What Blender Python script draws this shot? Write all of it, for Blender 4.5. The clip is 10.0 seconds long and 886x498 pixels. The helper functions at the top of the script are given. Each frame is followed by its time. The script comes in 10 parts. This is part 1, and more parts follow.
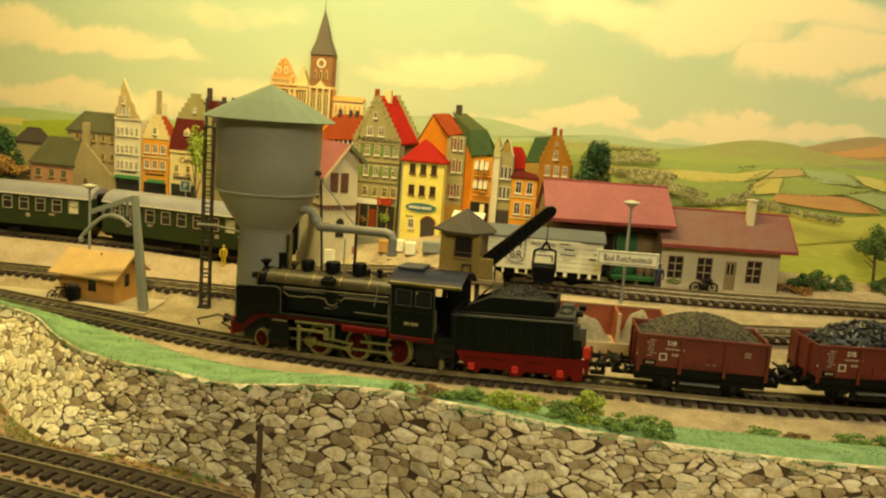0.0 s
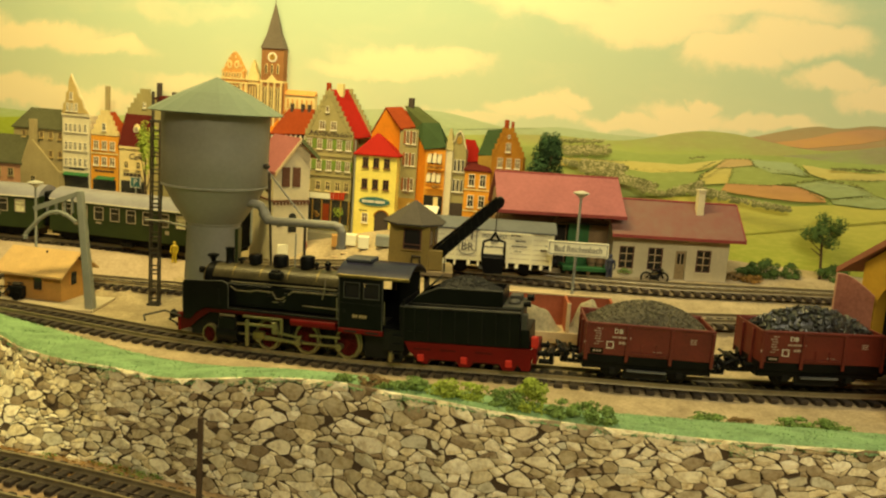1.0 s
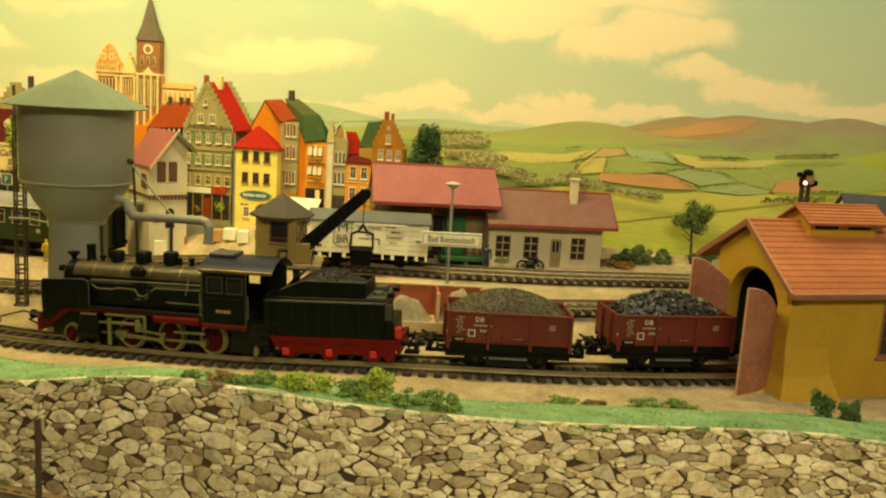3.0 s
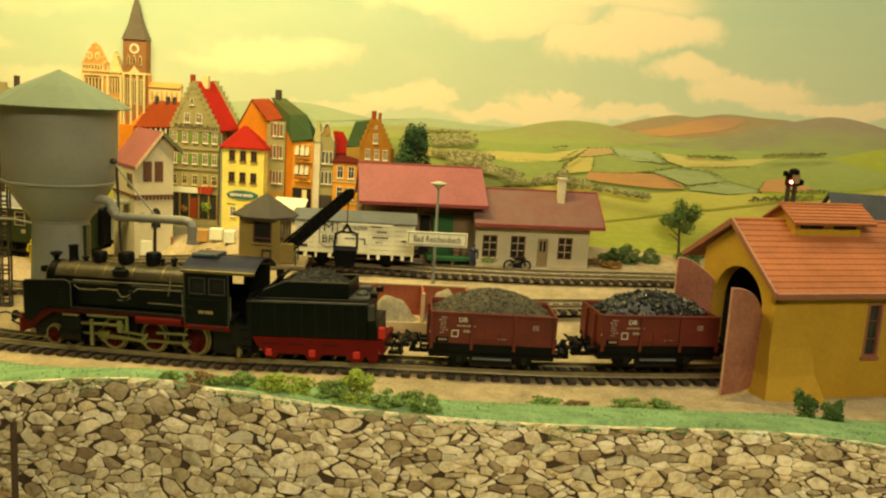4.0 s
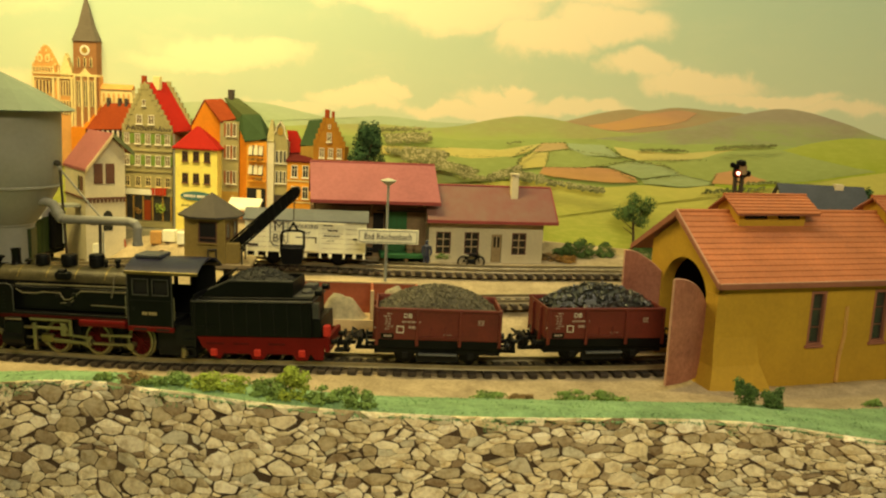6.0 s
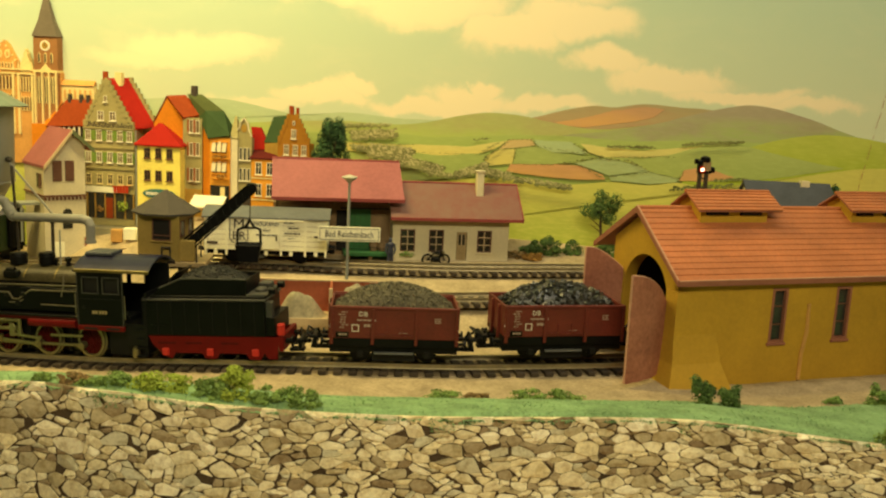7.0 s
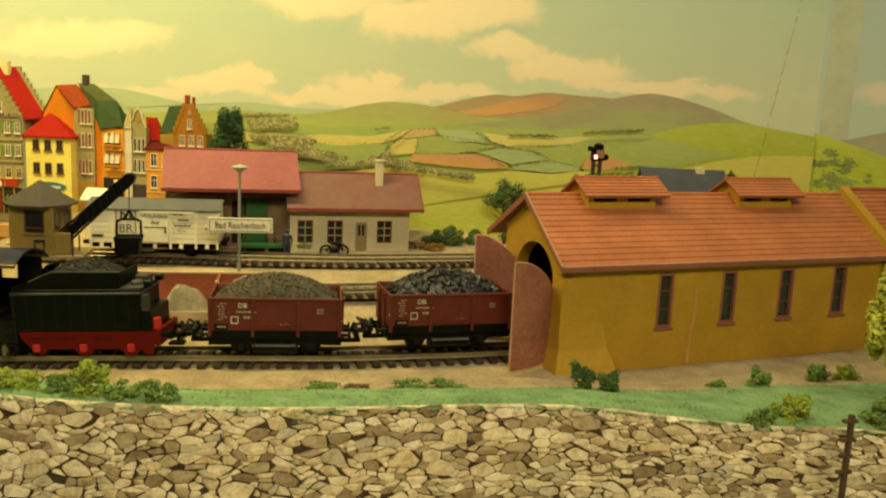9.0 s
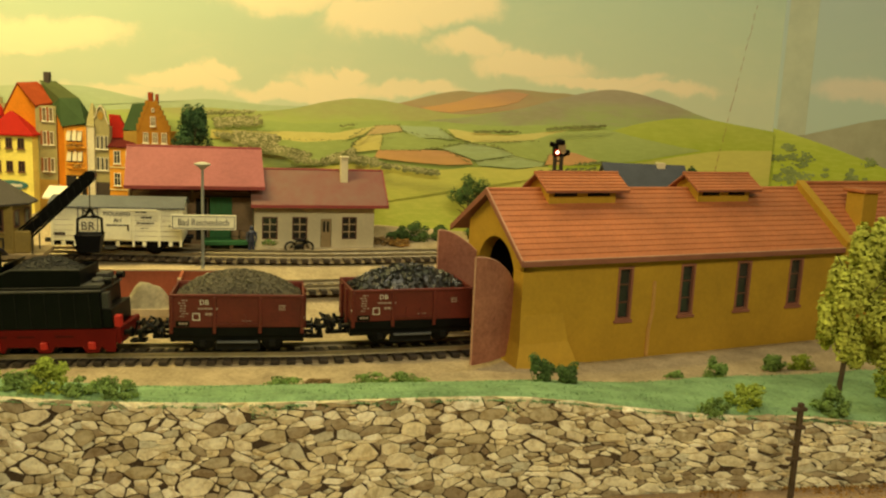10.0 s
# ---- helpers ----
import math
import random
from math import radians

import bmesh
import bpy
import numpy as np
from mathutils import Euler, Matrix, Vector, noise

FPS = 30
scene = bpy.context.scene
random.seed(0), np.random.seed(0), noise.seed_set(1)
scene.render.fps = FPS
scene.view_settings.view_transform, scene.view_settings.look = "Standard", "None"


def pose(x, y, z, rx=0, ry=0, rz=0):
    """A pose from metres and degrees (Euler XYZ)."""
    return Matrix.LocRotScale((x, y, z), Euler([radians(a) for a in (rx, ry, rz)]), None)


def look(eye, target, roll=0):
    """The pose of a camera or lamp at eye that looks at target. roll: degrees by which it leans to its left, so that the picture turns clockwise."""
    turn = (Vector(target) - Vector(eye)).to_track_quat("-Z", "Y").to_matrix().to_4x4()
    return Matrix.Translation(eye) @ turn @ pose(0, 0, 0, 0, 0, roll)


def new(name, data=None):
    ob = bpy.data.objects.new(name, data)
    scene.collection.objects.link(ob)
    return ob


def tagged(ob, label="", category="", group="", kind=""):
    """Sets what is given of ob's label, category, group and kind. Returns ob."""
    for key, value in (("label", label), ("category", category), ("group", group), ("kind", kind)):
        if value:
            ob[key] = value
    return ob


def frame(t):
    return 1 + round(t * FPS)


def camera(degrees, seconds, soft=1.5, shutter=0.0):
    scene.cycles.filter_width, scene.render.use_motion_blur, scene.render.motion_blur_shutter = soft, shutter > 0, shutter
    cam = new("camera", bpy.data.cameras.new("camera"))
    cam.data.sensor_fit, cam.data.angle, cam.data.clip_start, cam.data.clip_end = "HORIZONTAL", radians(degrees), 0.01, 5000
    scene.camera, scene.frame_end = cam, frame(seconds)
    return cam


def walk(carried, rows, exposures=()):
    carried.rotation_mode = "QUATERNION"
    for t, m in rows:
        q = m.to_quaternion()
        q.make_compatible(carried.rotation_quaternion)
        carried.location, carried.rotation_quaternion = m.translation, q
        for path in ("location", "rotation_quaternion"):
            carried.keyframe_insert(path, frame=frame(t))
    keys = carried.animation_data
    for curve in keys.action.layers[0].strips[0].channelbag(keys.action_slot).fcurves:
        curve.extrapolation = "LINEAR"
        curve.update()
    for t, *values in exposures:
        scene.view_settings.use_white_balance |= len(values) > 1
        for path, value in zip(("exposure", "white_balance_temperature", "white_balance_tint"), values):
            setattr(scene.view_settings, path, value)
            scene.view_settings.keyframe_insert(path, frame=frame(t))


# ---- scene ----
cam = camera(54, 10.0, soft=2.2)
ROWS = [
    (0, 205.60, 225.73, 120.71, 80.306, -4.243, 2.842),
    (0.5, 210.08, 225.75, 120.78, 80.271, -3.979, 2.458),
    (1, 215.41, 226.81, 117.96, 80.349, -3.886, 0.644),
    (1.5, 225.20, 228.94, 118.00, 80.346, -3.758, -1.517),
    (2, 235.26, 228.07, 118.57, 80.298, -3.716, -3.225),
    (2.5, 239.63, 226.43, 119.50, 80.221, -3.838, -4.089),
    (3, 244.82, 224.06, 119.87, 80.157, -3.577, -4.329),
    (4.5, 253.41, 225.72, 120.62, 80.092, -3.460, -4.777),
    (5, 256.87, 225.30, 119.86, 80.190, -3.182, -5.185),
    (5.5, 262.03, 223.65, 119.76, 80.187, -2.872, -5.572),
    (7, 283.47, 228.05, 117.62, 80.233, -2.758, -6.713),
    (7.5, 291.74, 233.55, 116.88, 80.193, -2.746, -7.341),
    (8, 301.59, 235.58, 116.03, 80.168, -2.567, -8.245),
    (8.5, 309.70, 234.59, 115.01, 80.112, -2.498, -9.114),
    (9, 312.39, 229.23, 114.64, 80.122, -2.626, -10.334),
    (9.5, 316.48, 226.56, 114.59, 80.039, -2.416, -11.264),
    (10, 317.77, 224.63, 115.05, 79.956, -2.495, -12.037),
]
walk(cam, [(t, pose(x * 0.00125, y * 0.00125, z * 0.00125, rx, ry, rz)) for t, x, y, z, rx, ry, rz in ROWS], exposures=[(0, -0.06), (3, 0.0), (4.5, 0.07), (5.5, 0.05), (7, 0.02), (8, -0.02), (9, -0.06), (10, -0.08)])
# ---- light: unseen warm tubes for the layout and an added fill, in a closed room ----
U = 0.00125  # one plan unit in metres
world = bpy.data.worlds.new("room_air")
world.use_nodes = True
world.node_tree.nodes["Background"].inputs[0].default_value = (1.0, 0.86, 0.6, 1)
world.node_tree.nodes["Background"].inputs[1].default_value = 0.015
scene.world = world


def area_lamp(name, at, to, sx, sy, watts, col):
    d = bpy.data.lights.new(name, "AREA")
    d.shape, d.size, d.size_y, d.energy, d.color = "RECTANGLE", sx * U, sy * U, watts, col
    o = new(name, d)
    o.matrix_world = look([c * U for c in at], [c * U for c in to])
    return o


area_lamp("tube_lamp_over_town", (50, 650, 445), (45, 880, 140), 380, 50, 5.3, (1.0, 0.80, 0.29))
# Unseen lamp set before the layout so that upright faces catch light.
area_lamp("tube_lamp_before_yard", (352, 10, 475), (350, 620, 20), 470, 110, 4.9, (1.0, 0.875, 0.505))
# Unseen fill added to brighten the right of the painted backdrop.
area_lamp("fill_lamp_on_backdrop", (500, 600, 560), (450, 800, 120), 300, 60, 1.3, (1.0, 0.92, 0.66))


# ---- materials ----
def nd(nt, kind, **inputs):
    n = nt.nodes.new(kind)
    for k, v in inputs.items():
        n.inputs[k.replace("_", " ")].default_value = v
    return n


def mat(name, col, rough=0.6, metal=0.0, var=0.18, scale=160.0, bump=0.12, rnd=0.0, tint=None, island=False, stain=0.0, spec=0.4):
    """Paint or stone with grain and blotches at two scales; rnd: piece to piece variation."""
    m = bpy.data.materials.new(name)
    m.use_nodes = True
    nt = m.node_tree
    p = nt.nodes["Principled BSDF"]
    p.inputs["Roughness"].default_value, p.inputs["Metallic"].default_value = rough, metal
    p.inputs["Specular IOR Level"].default_value = spec
    tc = nt.nodes.new("ShaderNodeTexCoord")
    fine = nd(nt, "ShaderNodeTexNoise", Scale=scale * 6, Detail=4.0, Roughness=0.65)
    wide = nd(nt, "ShaderNodeTexNoise", Scale=scale * 0.6, Detail=3.0, Roughness=0.55)
    for n in (fine, wide):
        nt.links.new(tc.outputs["Object"], n.inputs["Vector"])
    mix = nt.nodes.new("ShaderNodeMix")
    mix.data_type = "FLOAT"
    mix.inputs[0].default_value = 0.5
    nt.links.new(fine.outputs["Fac"], mix.inputs[2])
    nt.links.new(wide.outputs["Fac"], mix.inputs[3])
    ramp = nt.nodes.new("ShaderNodeValToRGB")
    lo = [c * (1 - var * 1.6) for c in col]
    hi = [min(1, c * (1 + var)) for c in (tint or col)]
    ramp.color_ramp.elements[0].position, ramp.color_ramp.elements[0].color = 0.32, (*lo, 1)
    ramp.color_ramp.elements[1].position, ramp.color_ramp.elements[1].color = 0.68, (*hi, 1)
    nt.links.new(mix.outputs[0], ramp.inputs[0])
    out = ramp.outputs[0]
    if rnd:
        src = nt.nodes.new("ShaderNodeNewGeometry").outputs["Random Per Island"] if island else nt.nodes.new("ShaderNodeObjectInfo").outputs["Random"]
        mr = nt.nodes.new("ShaderNodeMapRange")
        mr.inputs[3].default_value, mr.inputs[4].default_value = 1 - rnd, 1 + rnd
        nt.links.new(src, mr.inputs[0])
        hs = nt.nodes.new("ShaderNodeHueSaturation")
        nt.links.new(mr.outputs[0], hs.inputs["Value"])
        nt.links.new(out, hs.inputs["Color"])
        out = hs.outputs[0]
    if stain:
        big = nd(nt, "ShaderNodeTexNoise", Scale=scale * 0.22, Detail=5.0, Roughness=0.7)
        nt.links.new(tc.outputs["Object"], big.inputs["Vector"])
        r2 = nt.nodes.new("ShaderNodeMapRange")
        r2.inputs[1].default_value, r2.inputs[2].default_value, r2.inputs[3].default_value, r2.inputs[4].default_value = 0.45, 0.75, 0.0, stain
        nt.links.new(big.outputs["Fac"], r2.inputs[0])
        mx = nt.nodes.new("ShaderNodeMix")
        mx.data_type = "RGBA"
        mx.inputs[7].default_value = (*[c * 0.35 for c in col], 1)
        nt.links.new(r2.outputs[0], mx.inputs[0])
        nt.links.new(out, mx.inputs[6])
        out = mx.outputs[2]
    nt.links.new(out, p.inputs["Base Color"])
    if bump:
        b = nd(nt, "ShaderNodeBump", Strength=bump, Distance=0.0006)
        nt.links.new(mix.outputs[0], b.inputs["Height"])
        nt.links.new(b.outputs[0], p.inputs["Normal"])
    return m


def stone_mat(name, island):
    """Cream, olive and brown field stones, each with its own tone and dark weathered patches."""
    m = mat(name, (0.5, 0.42, 0.29), 0.9, 0, 0.25, 120, 0.35, spec=0.2)
    nt = m.node_tree
    p = nt.nodes["Principled BSDF"]
    src = nt.nodes.new("ShaderNodeNewGeometry").outputs["Random Per Island"] if island else nt.nodes.new("ShaderNodeObjectInfo").outputs["Random"]
    r = nt.nodes.new("ShaderNodeValToRGB")
    r.color_ramp.interpolation = "CONSTANT"
    e = r.color_ramp.elements
    cols = [(0, (0.95, 0.89, 0.648)), (0.15, (0.76, 0.69, 0.468)), (0.28, (1.0, 0.95, 0.738)), (0.42, (0.56, 0.49, 0.315)), (0.52, (0.92, 0.85, 0.612)),
            (0.64, (0.43, 0.36, 0.234)), (0.72, (0.68, 0.66, 0.504)), (0.81, (0.88, 0.79, 0.522)), (0.91, (0.34, 0.27, 0.171)), (0.96, (0.54, 0.48, 0.324))]
    e[0].position, e[0].color = 0, (*cols[0][1], 1)
    e[1].position, e[1].color = cols[1][0], (*cols[1][1], 1)
    for q, c in cols[2:]:
        x = e.new(q)
        x.color = (*c, 1)
    nt.links.new(src, r.inputs[0])
    geo = nt.nodes.new("ShaderNodeNewGeometry")
    patch = nd(nt, "ShaderNodeTexNoise", Scale=250.0, Detail=5.0, Roughness=0.7)
    nt.links.new(geo.outputs["Position"], patch.inputs["Vector"])
    wear = nt.nodes.new("ShaderNodeMapRange")
    wear.inputs[1].default_value, wear.inputs[2].default_value, wear.inputs[3].default_value, wear.inputs[4].default_value = 0.46, 0.68, 0.0, 0.75
    nt.links.new(patch.outputs["Fac"], wear.inputs[0])
    dark = nt.nodes.new("ShaderNodeMix")
    dark.data_type, dark.blend_type = "RGBA", "MULTIPLY"
    dark.inputs[7].default_value = (0.52, 0.43, 0.28, 1)
    nt.links.new(wear.outputs[0], dark.inputs[0])
    nt.links.new(r.outputs[0], dark.inputs[6])
    old = p.inputs["Base Color"].links[0].from_socket
    mx = nt.nodes.new("ShaderNodeMix")
    mx.data_type, mx.blend_type = "RGBA", "MULTIPLY"
    mx.inputs[0].default_value = 0.6
    gain = nt.nodes.new("ShaderNodeHueSaturation")
    gain.inputs["Value"].default_value, gain.inputs["Saturation"].default_value = 2.1, 0.3
    nt.links.new(old, gain.inputs["Color"])
    nt.links.new(dark.outputs[2], mx.inputs[6])
    nt.links.new(gain.outputs[0], mx.inputs[7])
    nt.links.new(mx.outputs[2], p.inputs["Base Color"])
    return m


def glow_mat(name, col, power):
    m = bpy.data.materials.new(name)
    m.use_nodes = True
    p = m.node_tree.nodes["Principled BSDF"]
    p.inputs["Base Color"].default_value = (*col, 1)
    p.inputs["Emission Color"].default_value = (*col, 1)
    p.inputs["Emission Strength"].default_value = power
    return m


def glass_mat(name, col, rough=0.12):
    return mat(name, col, rough, 0, 0.3, 200, 0.03, spec=0.6)


SAND = mat("sandy_ground", (0.425, 0.325, 0.18), 0.95, 0, 0.26, 90, 0.6, tint=(0.49, 0.385, 0.235), stain=0.35)
EARTH = mat("brown_earth", (0.36, 0.23, 0.12), 0.95, 0, 0.3, 110, 0.6, tint=(0.46, 0.32, 0.18), stain=0.4)
STREET = mat("grey_street", (0.30, 0.28, 0.18), 0.9, 0, 0.14, 70, 0.2, stain=0.25)
PLATFORM = mat("pink_platform", (0.47, 0.355, 0.225), 0.9, 0, 0.14, 70, 0.2, tint=(0.54, 0.42, 0.28), stain=0.25)
SLAB = mat("pale_slab", (0.55, 0.46, 0.31), 0.85, 0, 0.12, 80, 0.2, stain=0.25)
GRASS = mat("green_flock", (0.19, 0.33, 0.14), 0.95, 0, 0.25, 90, 0.9, tint=(0.25, 0.40, 0.19))
LEAF_T = mat("leaf_yellow_green", (0.52, 0.55, 0.085), 0.95, 0, 0.2, 200, 0.2, rnd=0.2, island=True)
LEAF_A = mat("leaf_bright", (0.36, 0.45, 0.06), 0.95, 0, 0.2, 200, 0.2, rnd=0.28, island=True)
LEAF_B = mat("leaf_dark", (0.045, 0.10, 0.035), 0.95, 0, 0.2, 200, 0.2, rnd=0.35, island=True)
LEAF_C = mat("leaf_mid", (0.20, 0.31, 0.075), 0.95, 0, 0.2, 200, 0.2, rnd=0.32, island=True)
LEAF_D = mat("leaf_brown", (0.28, 0.18, 0.07), 0.9, 0, 0.3, 200, 0.3, rnd=0.4, island=True)
LEAF_E = mat("leaf_ochre", (0.4, 0.22, 0.05), 0.9, 0, 0.3, 200, 0.3, rnd=0.4, island=True)
LEAF_F = mat("leaf_deep", (0.09, 0.155, 0.04), 0.95, 0, 0.2, 200, 0.2, rnd=0.35, island=True)
BARK = mat("bark", (0.09, 0.06, 0.035), 0.9, 0, 0.3, 200, 0.5)
SLEEPER = mat("dark_sleeper", (0.045, 0.032, 0.022), 0.75, 0, 0.3, 200, 0.3, rnd=0.35)
RAIL = mat("worn_rail_steel", (0.33, 0.27, 0.16), 0.36, 0.45, 0.25, 200, 0.1)
RAILBED = mat("track_bed", (0.20, 0.15, 0.09), 0.95, 0, 0.35, 260, 0.7)
MORTAR = mat("dark_joint", (0.085, 0.058, 0.034), 0.95, 0, 0.3, 160, 0.4)
STONE = stone_mat("wall_stone", False)
STONE_I = stone_mat("wall_stone_joined", True)
BLACK = mat("loco_black", (0.0032, 0.0032, 0.0036), 0.38, 0, 0.3, 160, 0.1, tint=(0.005, 0.005, 0.0052), spec=0.13)
BLACKGREY = mat("dusty_black", (0.006, 0.006, 0.0062), 0.55, 0, 0.35, 160, 0.2, spec=0.22)
LOCOGREY = mat("loco_grey", (0.055, 0.052, 0.046), 0.6, 0, 0.35, 120, 0.2, stain=0.4)
RED = mat("loco_red", (0.125, 0.005, 0.005), 0.45, 0, 0.15, 160, 0.06, spec=0.12)
DKRED = mat("wheel_red", (0.065, 0.004, 0.004), 0.5, 0, 0.2, 160, 0.06, spec=0.12)
BRASS = mat("worn_brass", (0.20, 0.155, 0.06), 0.38, 0.75, 0.25, 160, 0.1)
STEEL = mat("rod_steel", (0.22, 0.19, 0.10), 0.4, 0.7, 0.2, 160, 0.06)
ROOFBLUE = mat("dark_slate_paint", (0.055, 0.06, 0.075), 0.5, 0, 0.2, 120, 0.1)
WAGON = mat("oxide_wagon", (0.135, 0.020, 0.013), 0.5, 0, 0.2, 120, 0.08, stain=0.2)
BOILERGLEAM = mat("worn_brass_gleam", (0.085, 0.07, 0.036), 0.36, 0.3, 0.5, 120, 0.1, stain=0.85)
PIPE = mat("worn_pipe", (0.19, 0.165, 0.11), 0.4, 0.5, 0.3, 160, 0.05)
SLACK = mat("coal_slack", (0.022, 0.021, 0.02), 0.6, 0, 0.4, 400, 0.8, rnd=0.5, island=True)
AXLERED = mat("axle_box_red", (0.5, 0.03, 0.022), 0.5, 0, 0.12, 160, 0.05, spec=0.2)
CABBLUE = mat("cab_roof_paint", (0.022, 0.022, 0.05), 0.38, 0, 0.35, 120, 0.08, stain=0.3, spec=0.14)
COAL = mat("coal", (0.02, 0.02, 0.019), 0.28, 0, 0.35, 300, 0.5, rnd=0.5, island=True, spec=0.7)
COKE = mat("coke_gravel", (0.13, 0.112, 0.07), 0.7, 0, 0.4, 400, 0.8, rnd=0.55, island=True)
GRAVEL = mat("grey_gravel", (0.36, 0.31, 0.20), 0.95, 0, 0.3, 500, 0.9)
WHITE = mat("white_lettering", (0.75, 0.7, 0.58), 0.6, 0, 0.1, 160, 0.0)
FAINT = mat("worn_lettering", (0.40, 0.30, 0.24), 0.6, 0, 0.2, 160, 0.0)
CREAM = mat("cream_wagon", (0.94, 0.89, 0.66), 0.55, 0, 0.08, 120, 0.06, stain=0.12)
INK = mat("dark_ink", (0.06, 0.045, 0.035), 0.6, 0, 0.1, 160, 0.0)
ROOFGREY = mat("grey_roof", (0.12, 0.125, 0.13), 0.6, 0, 0.18, 100, 0.12)
COACH = mat("coach_green", (0.026, 0.042, 0.012), 0.45, 0, 0.2, 120, 0.05)
SILVER = mat("coach_roof", (0.36, 0.345, 0.375), 0.32, 0.2, 0.12, 90, 0.06, stain=0.2)
TANK = mat("tank_grey_green", (0.26, 0.25, 0.215), 0.5, 0, 0.08, 60, 0.06, stain=0.15)
TANKROOF = mat("tank_roof", (0.125, 0.155, 0.125), 0.36, 0, 0.1, 60, 0.06, stain=0.15)
CONCRETE = mat("mast_concrete", (0.28, 0.29, 0.25), 0.7, 0, 0.12, 120, 0.15)
COACHFRAME = mat("coach_window_frame", (0.40, 0.34, 0.24), 0.5, 0, 0.1, 120, 0.0)
LATTICE = mat("lattice_steel", (0.055, 0.045, 0.032), 0.55, 0.2, 0.25, 160, 0.1)
HUTWOOD = mat("hut_wood", (0.56, 0.30, 0.08), 0.7, 0, 0.15, 120, 0.2)
HUTROOF = mat("hut_roof", (0.60, 0.39, 0.16), 0.75, 0, 0.12, 160, 0.2)
TILE = mat("clay_tile", (0.50, 0.17, 0.065), 0.6, 0, 0.16, 90, 0.15, rnd=0.08, stain=0.2)
TRIM = mat("red_brown_trim", (0.30, 0.115, 0.075), 0.6, 0, 0.15, 120, 0.1)
DEPOT = mat("ochre_plaster", (0.50, 0.29, 0.025), 0.75, 0, 0.1, 70, 0.12, stain=0.22)
DOORRED = mat("door_red_brown", (0.33, 0.115, 0.075), 0.65, 0, 0.22, 70, 0.15, tint=(0.42, 0.17, 0.11), stain=0.35)
DOOREDGE = mat("worn_pink_edge", (0.55, 0.30, 0.20), 0.7, 0, 0.2, 120, 0.1, stain=0.3)
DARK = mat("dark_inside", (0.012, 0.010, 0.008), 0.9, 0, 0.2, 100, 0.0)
PANE = glass_mat("dark_pane", (0.035, 0.035, 0.03))
PALE = glass_mat("curtained_pane", (0.20, 0.14, 0.07), 0.3)
LITWIN = glass_mat("bright_pane", (0.85, 0.78, 0.5), 0.3)
STATION = mat("station_plaster", (0.66, 0.58, 0.385), 0.8, 0, 0.1, 90, 0.15, stain=0.18)
SHEDWALL = mat("shed_boards", (0.26, 0.17, 0.09), 0.8, 0, 0.2, 120, 0.2)
PINKROOF = mat("faded_red_roof", (0.31, 0.092, 0.095), 0.6, 0, 0.12, 60, 0.1, tint=(0.34, 0.105, 0.11), stain=0.2)
DULLROOF = mat("dull_red_roof", (0.26, 0.082, 0.07), 0.65, 0, 0.12, 22, 0.08, tint=(0.19, 0.115, 0.085), stain=0.25)
BRIGHTRED = mat("bright_red_edge", (0.27, 0.05, 0.045), 0.55, 0, 0.2, 90, 0.05)
GREENPAINT = mat("green_paint", (0.035, 0.15, 0.045), 0.55, 0, 0.15, 120, 0.08)
WOODFRAME = mat("brown_frame", (0.14, 0.06, 0.035), 0.6, 0, 0.15, 160, 0.08)
WHITEFRAME = mat("white_frame", (0.78, 0.72, 0.56), 0.6, 0, 0.06, 160, 0.0)
CRANEWALL = mat("crane_house", (0.32, 0.22, 0.055), 0.6, 0, 0.14, 100, 0.1, stain=0.2)
CRANEROOF = mat("crane_roof", (0.08, 0.068, 0.058), 0.7, 0, 0.12, 100, 0.08, spec=0.15)
PLATE = mat("worn_deck", (0.36, 0.26, 0.13), 0.7, 0, 0.2, 120, 0.2)
BUNKER = mat("bunker_red", (0.37, 0.095, 0.04), 0.7, 0, 0.15, 90, 0.1, stain=0.2)
PALEWOOD = mat("pale_wood", (0.6, 0.45, 0.26), 0.7, 0, 0.12, 160, 0.1)
LAMPGLASS = mat("lamp_opal", (0.5, 0.48, 0.4), 0.4, 0, 0.08, 160, 0.0)
YELLOWFIG = mat("yellow_figure", (0.62, 0.46, 0.03), 0.5, 0, 0.12, 160, 0.05)
BLUEFIG = mat("blue_figure", (0.05, 0.055, 0.09), 0.6, 0, 0.2, 160, 0.05)
ROOMPAINT = mat("room_paint", (0.24, 0.205, 0.15), 0.9, 0, 0.06, 3, 0.05)
LAMPON = glow_mat("signal_light", (1.0, 0.62, 0.4), 6.0)


# ---- mesh helpers; all lengths in plan units ----
def box(bm, x0, x1, y0, y1, z0, z1, bev=0.0):
    r = bmesh.ops.create_cube(bm, size=1, matrix=Matrix.Translation(((x0 + x1) / 2, (y0 + y1) / 2, (z0 + z1) / 2)) @ Matrix.Diagonal((abs(x1 - x0), abs(y1 - y0), abs(z1 - z0), 1)))
    if bev:
        es = {e for v in r["verts"] for e in v.link_edges}
        bmesh.ops.bevel(bm, geom=list(es), offset=bev, segments=1, affect="EDGES")


def rod(bm, a, b, r0, r1=None, seg=10, caps=True):
    a, b = Vector(a), Vector(b)
    d = b - a
    m = Matrix.Translation((a + b) / 2) @ d.to_track_quat("Z", "Y").to_matrix().to_4x4()
    bmesh.ops.create_cone(bm, cap_ends=caps, segments=seg, radius1=r0, radius2=r0 if r1 is None else r1, depth=d.length, matrix=m)


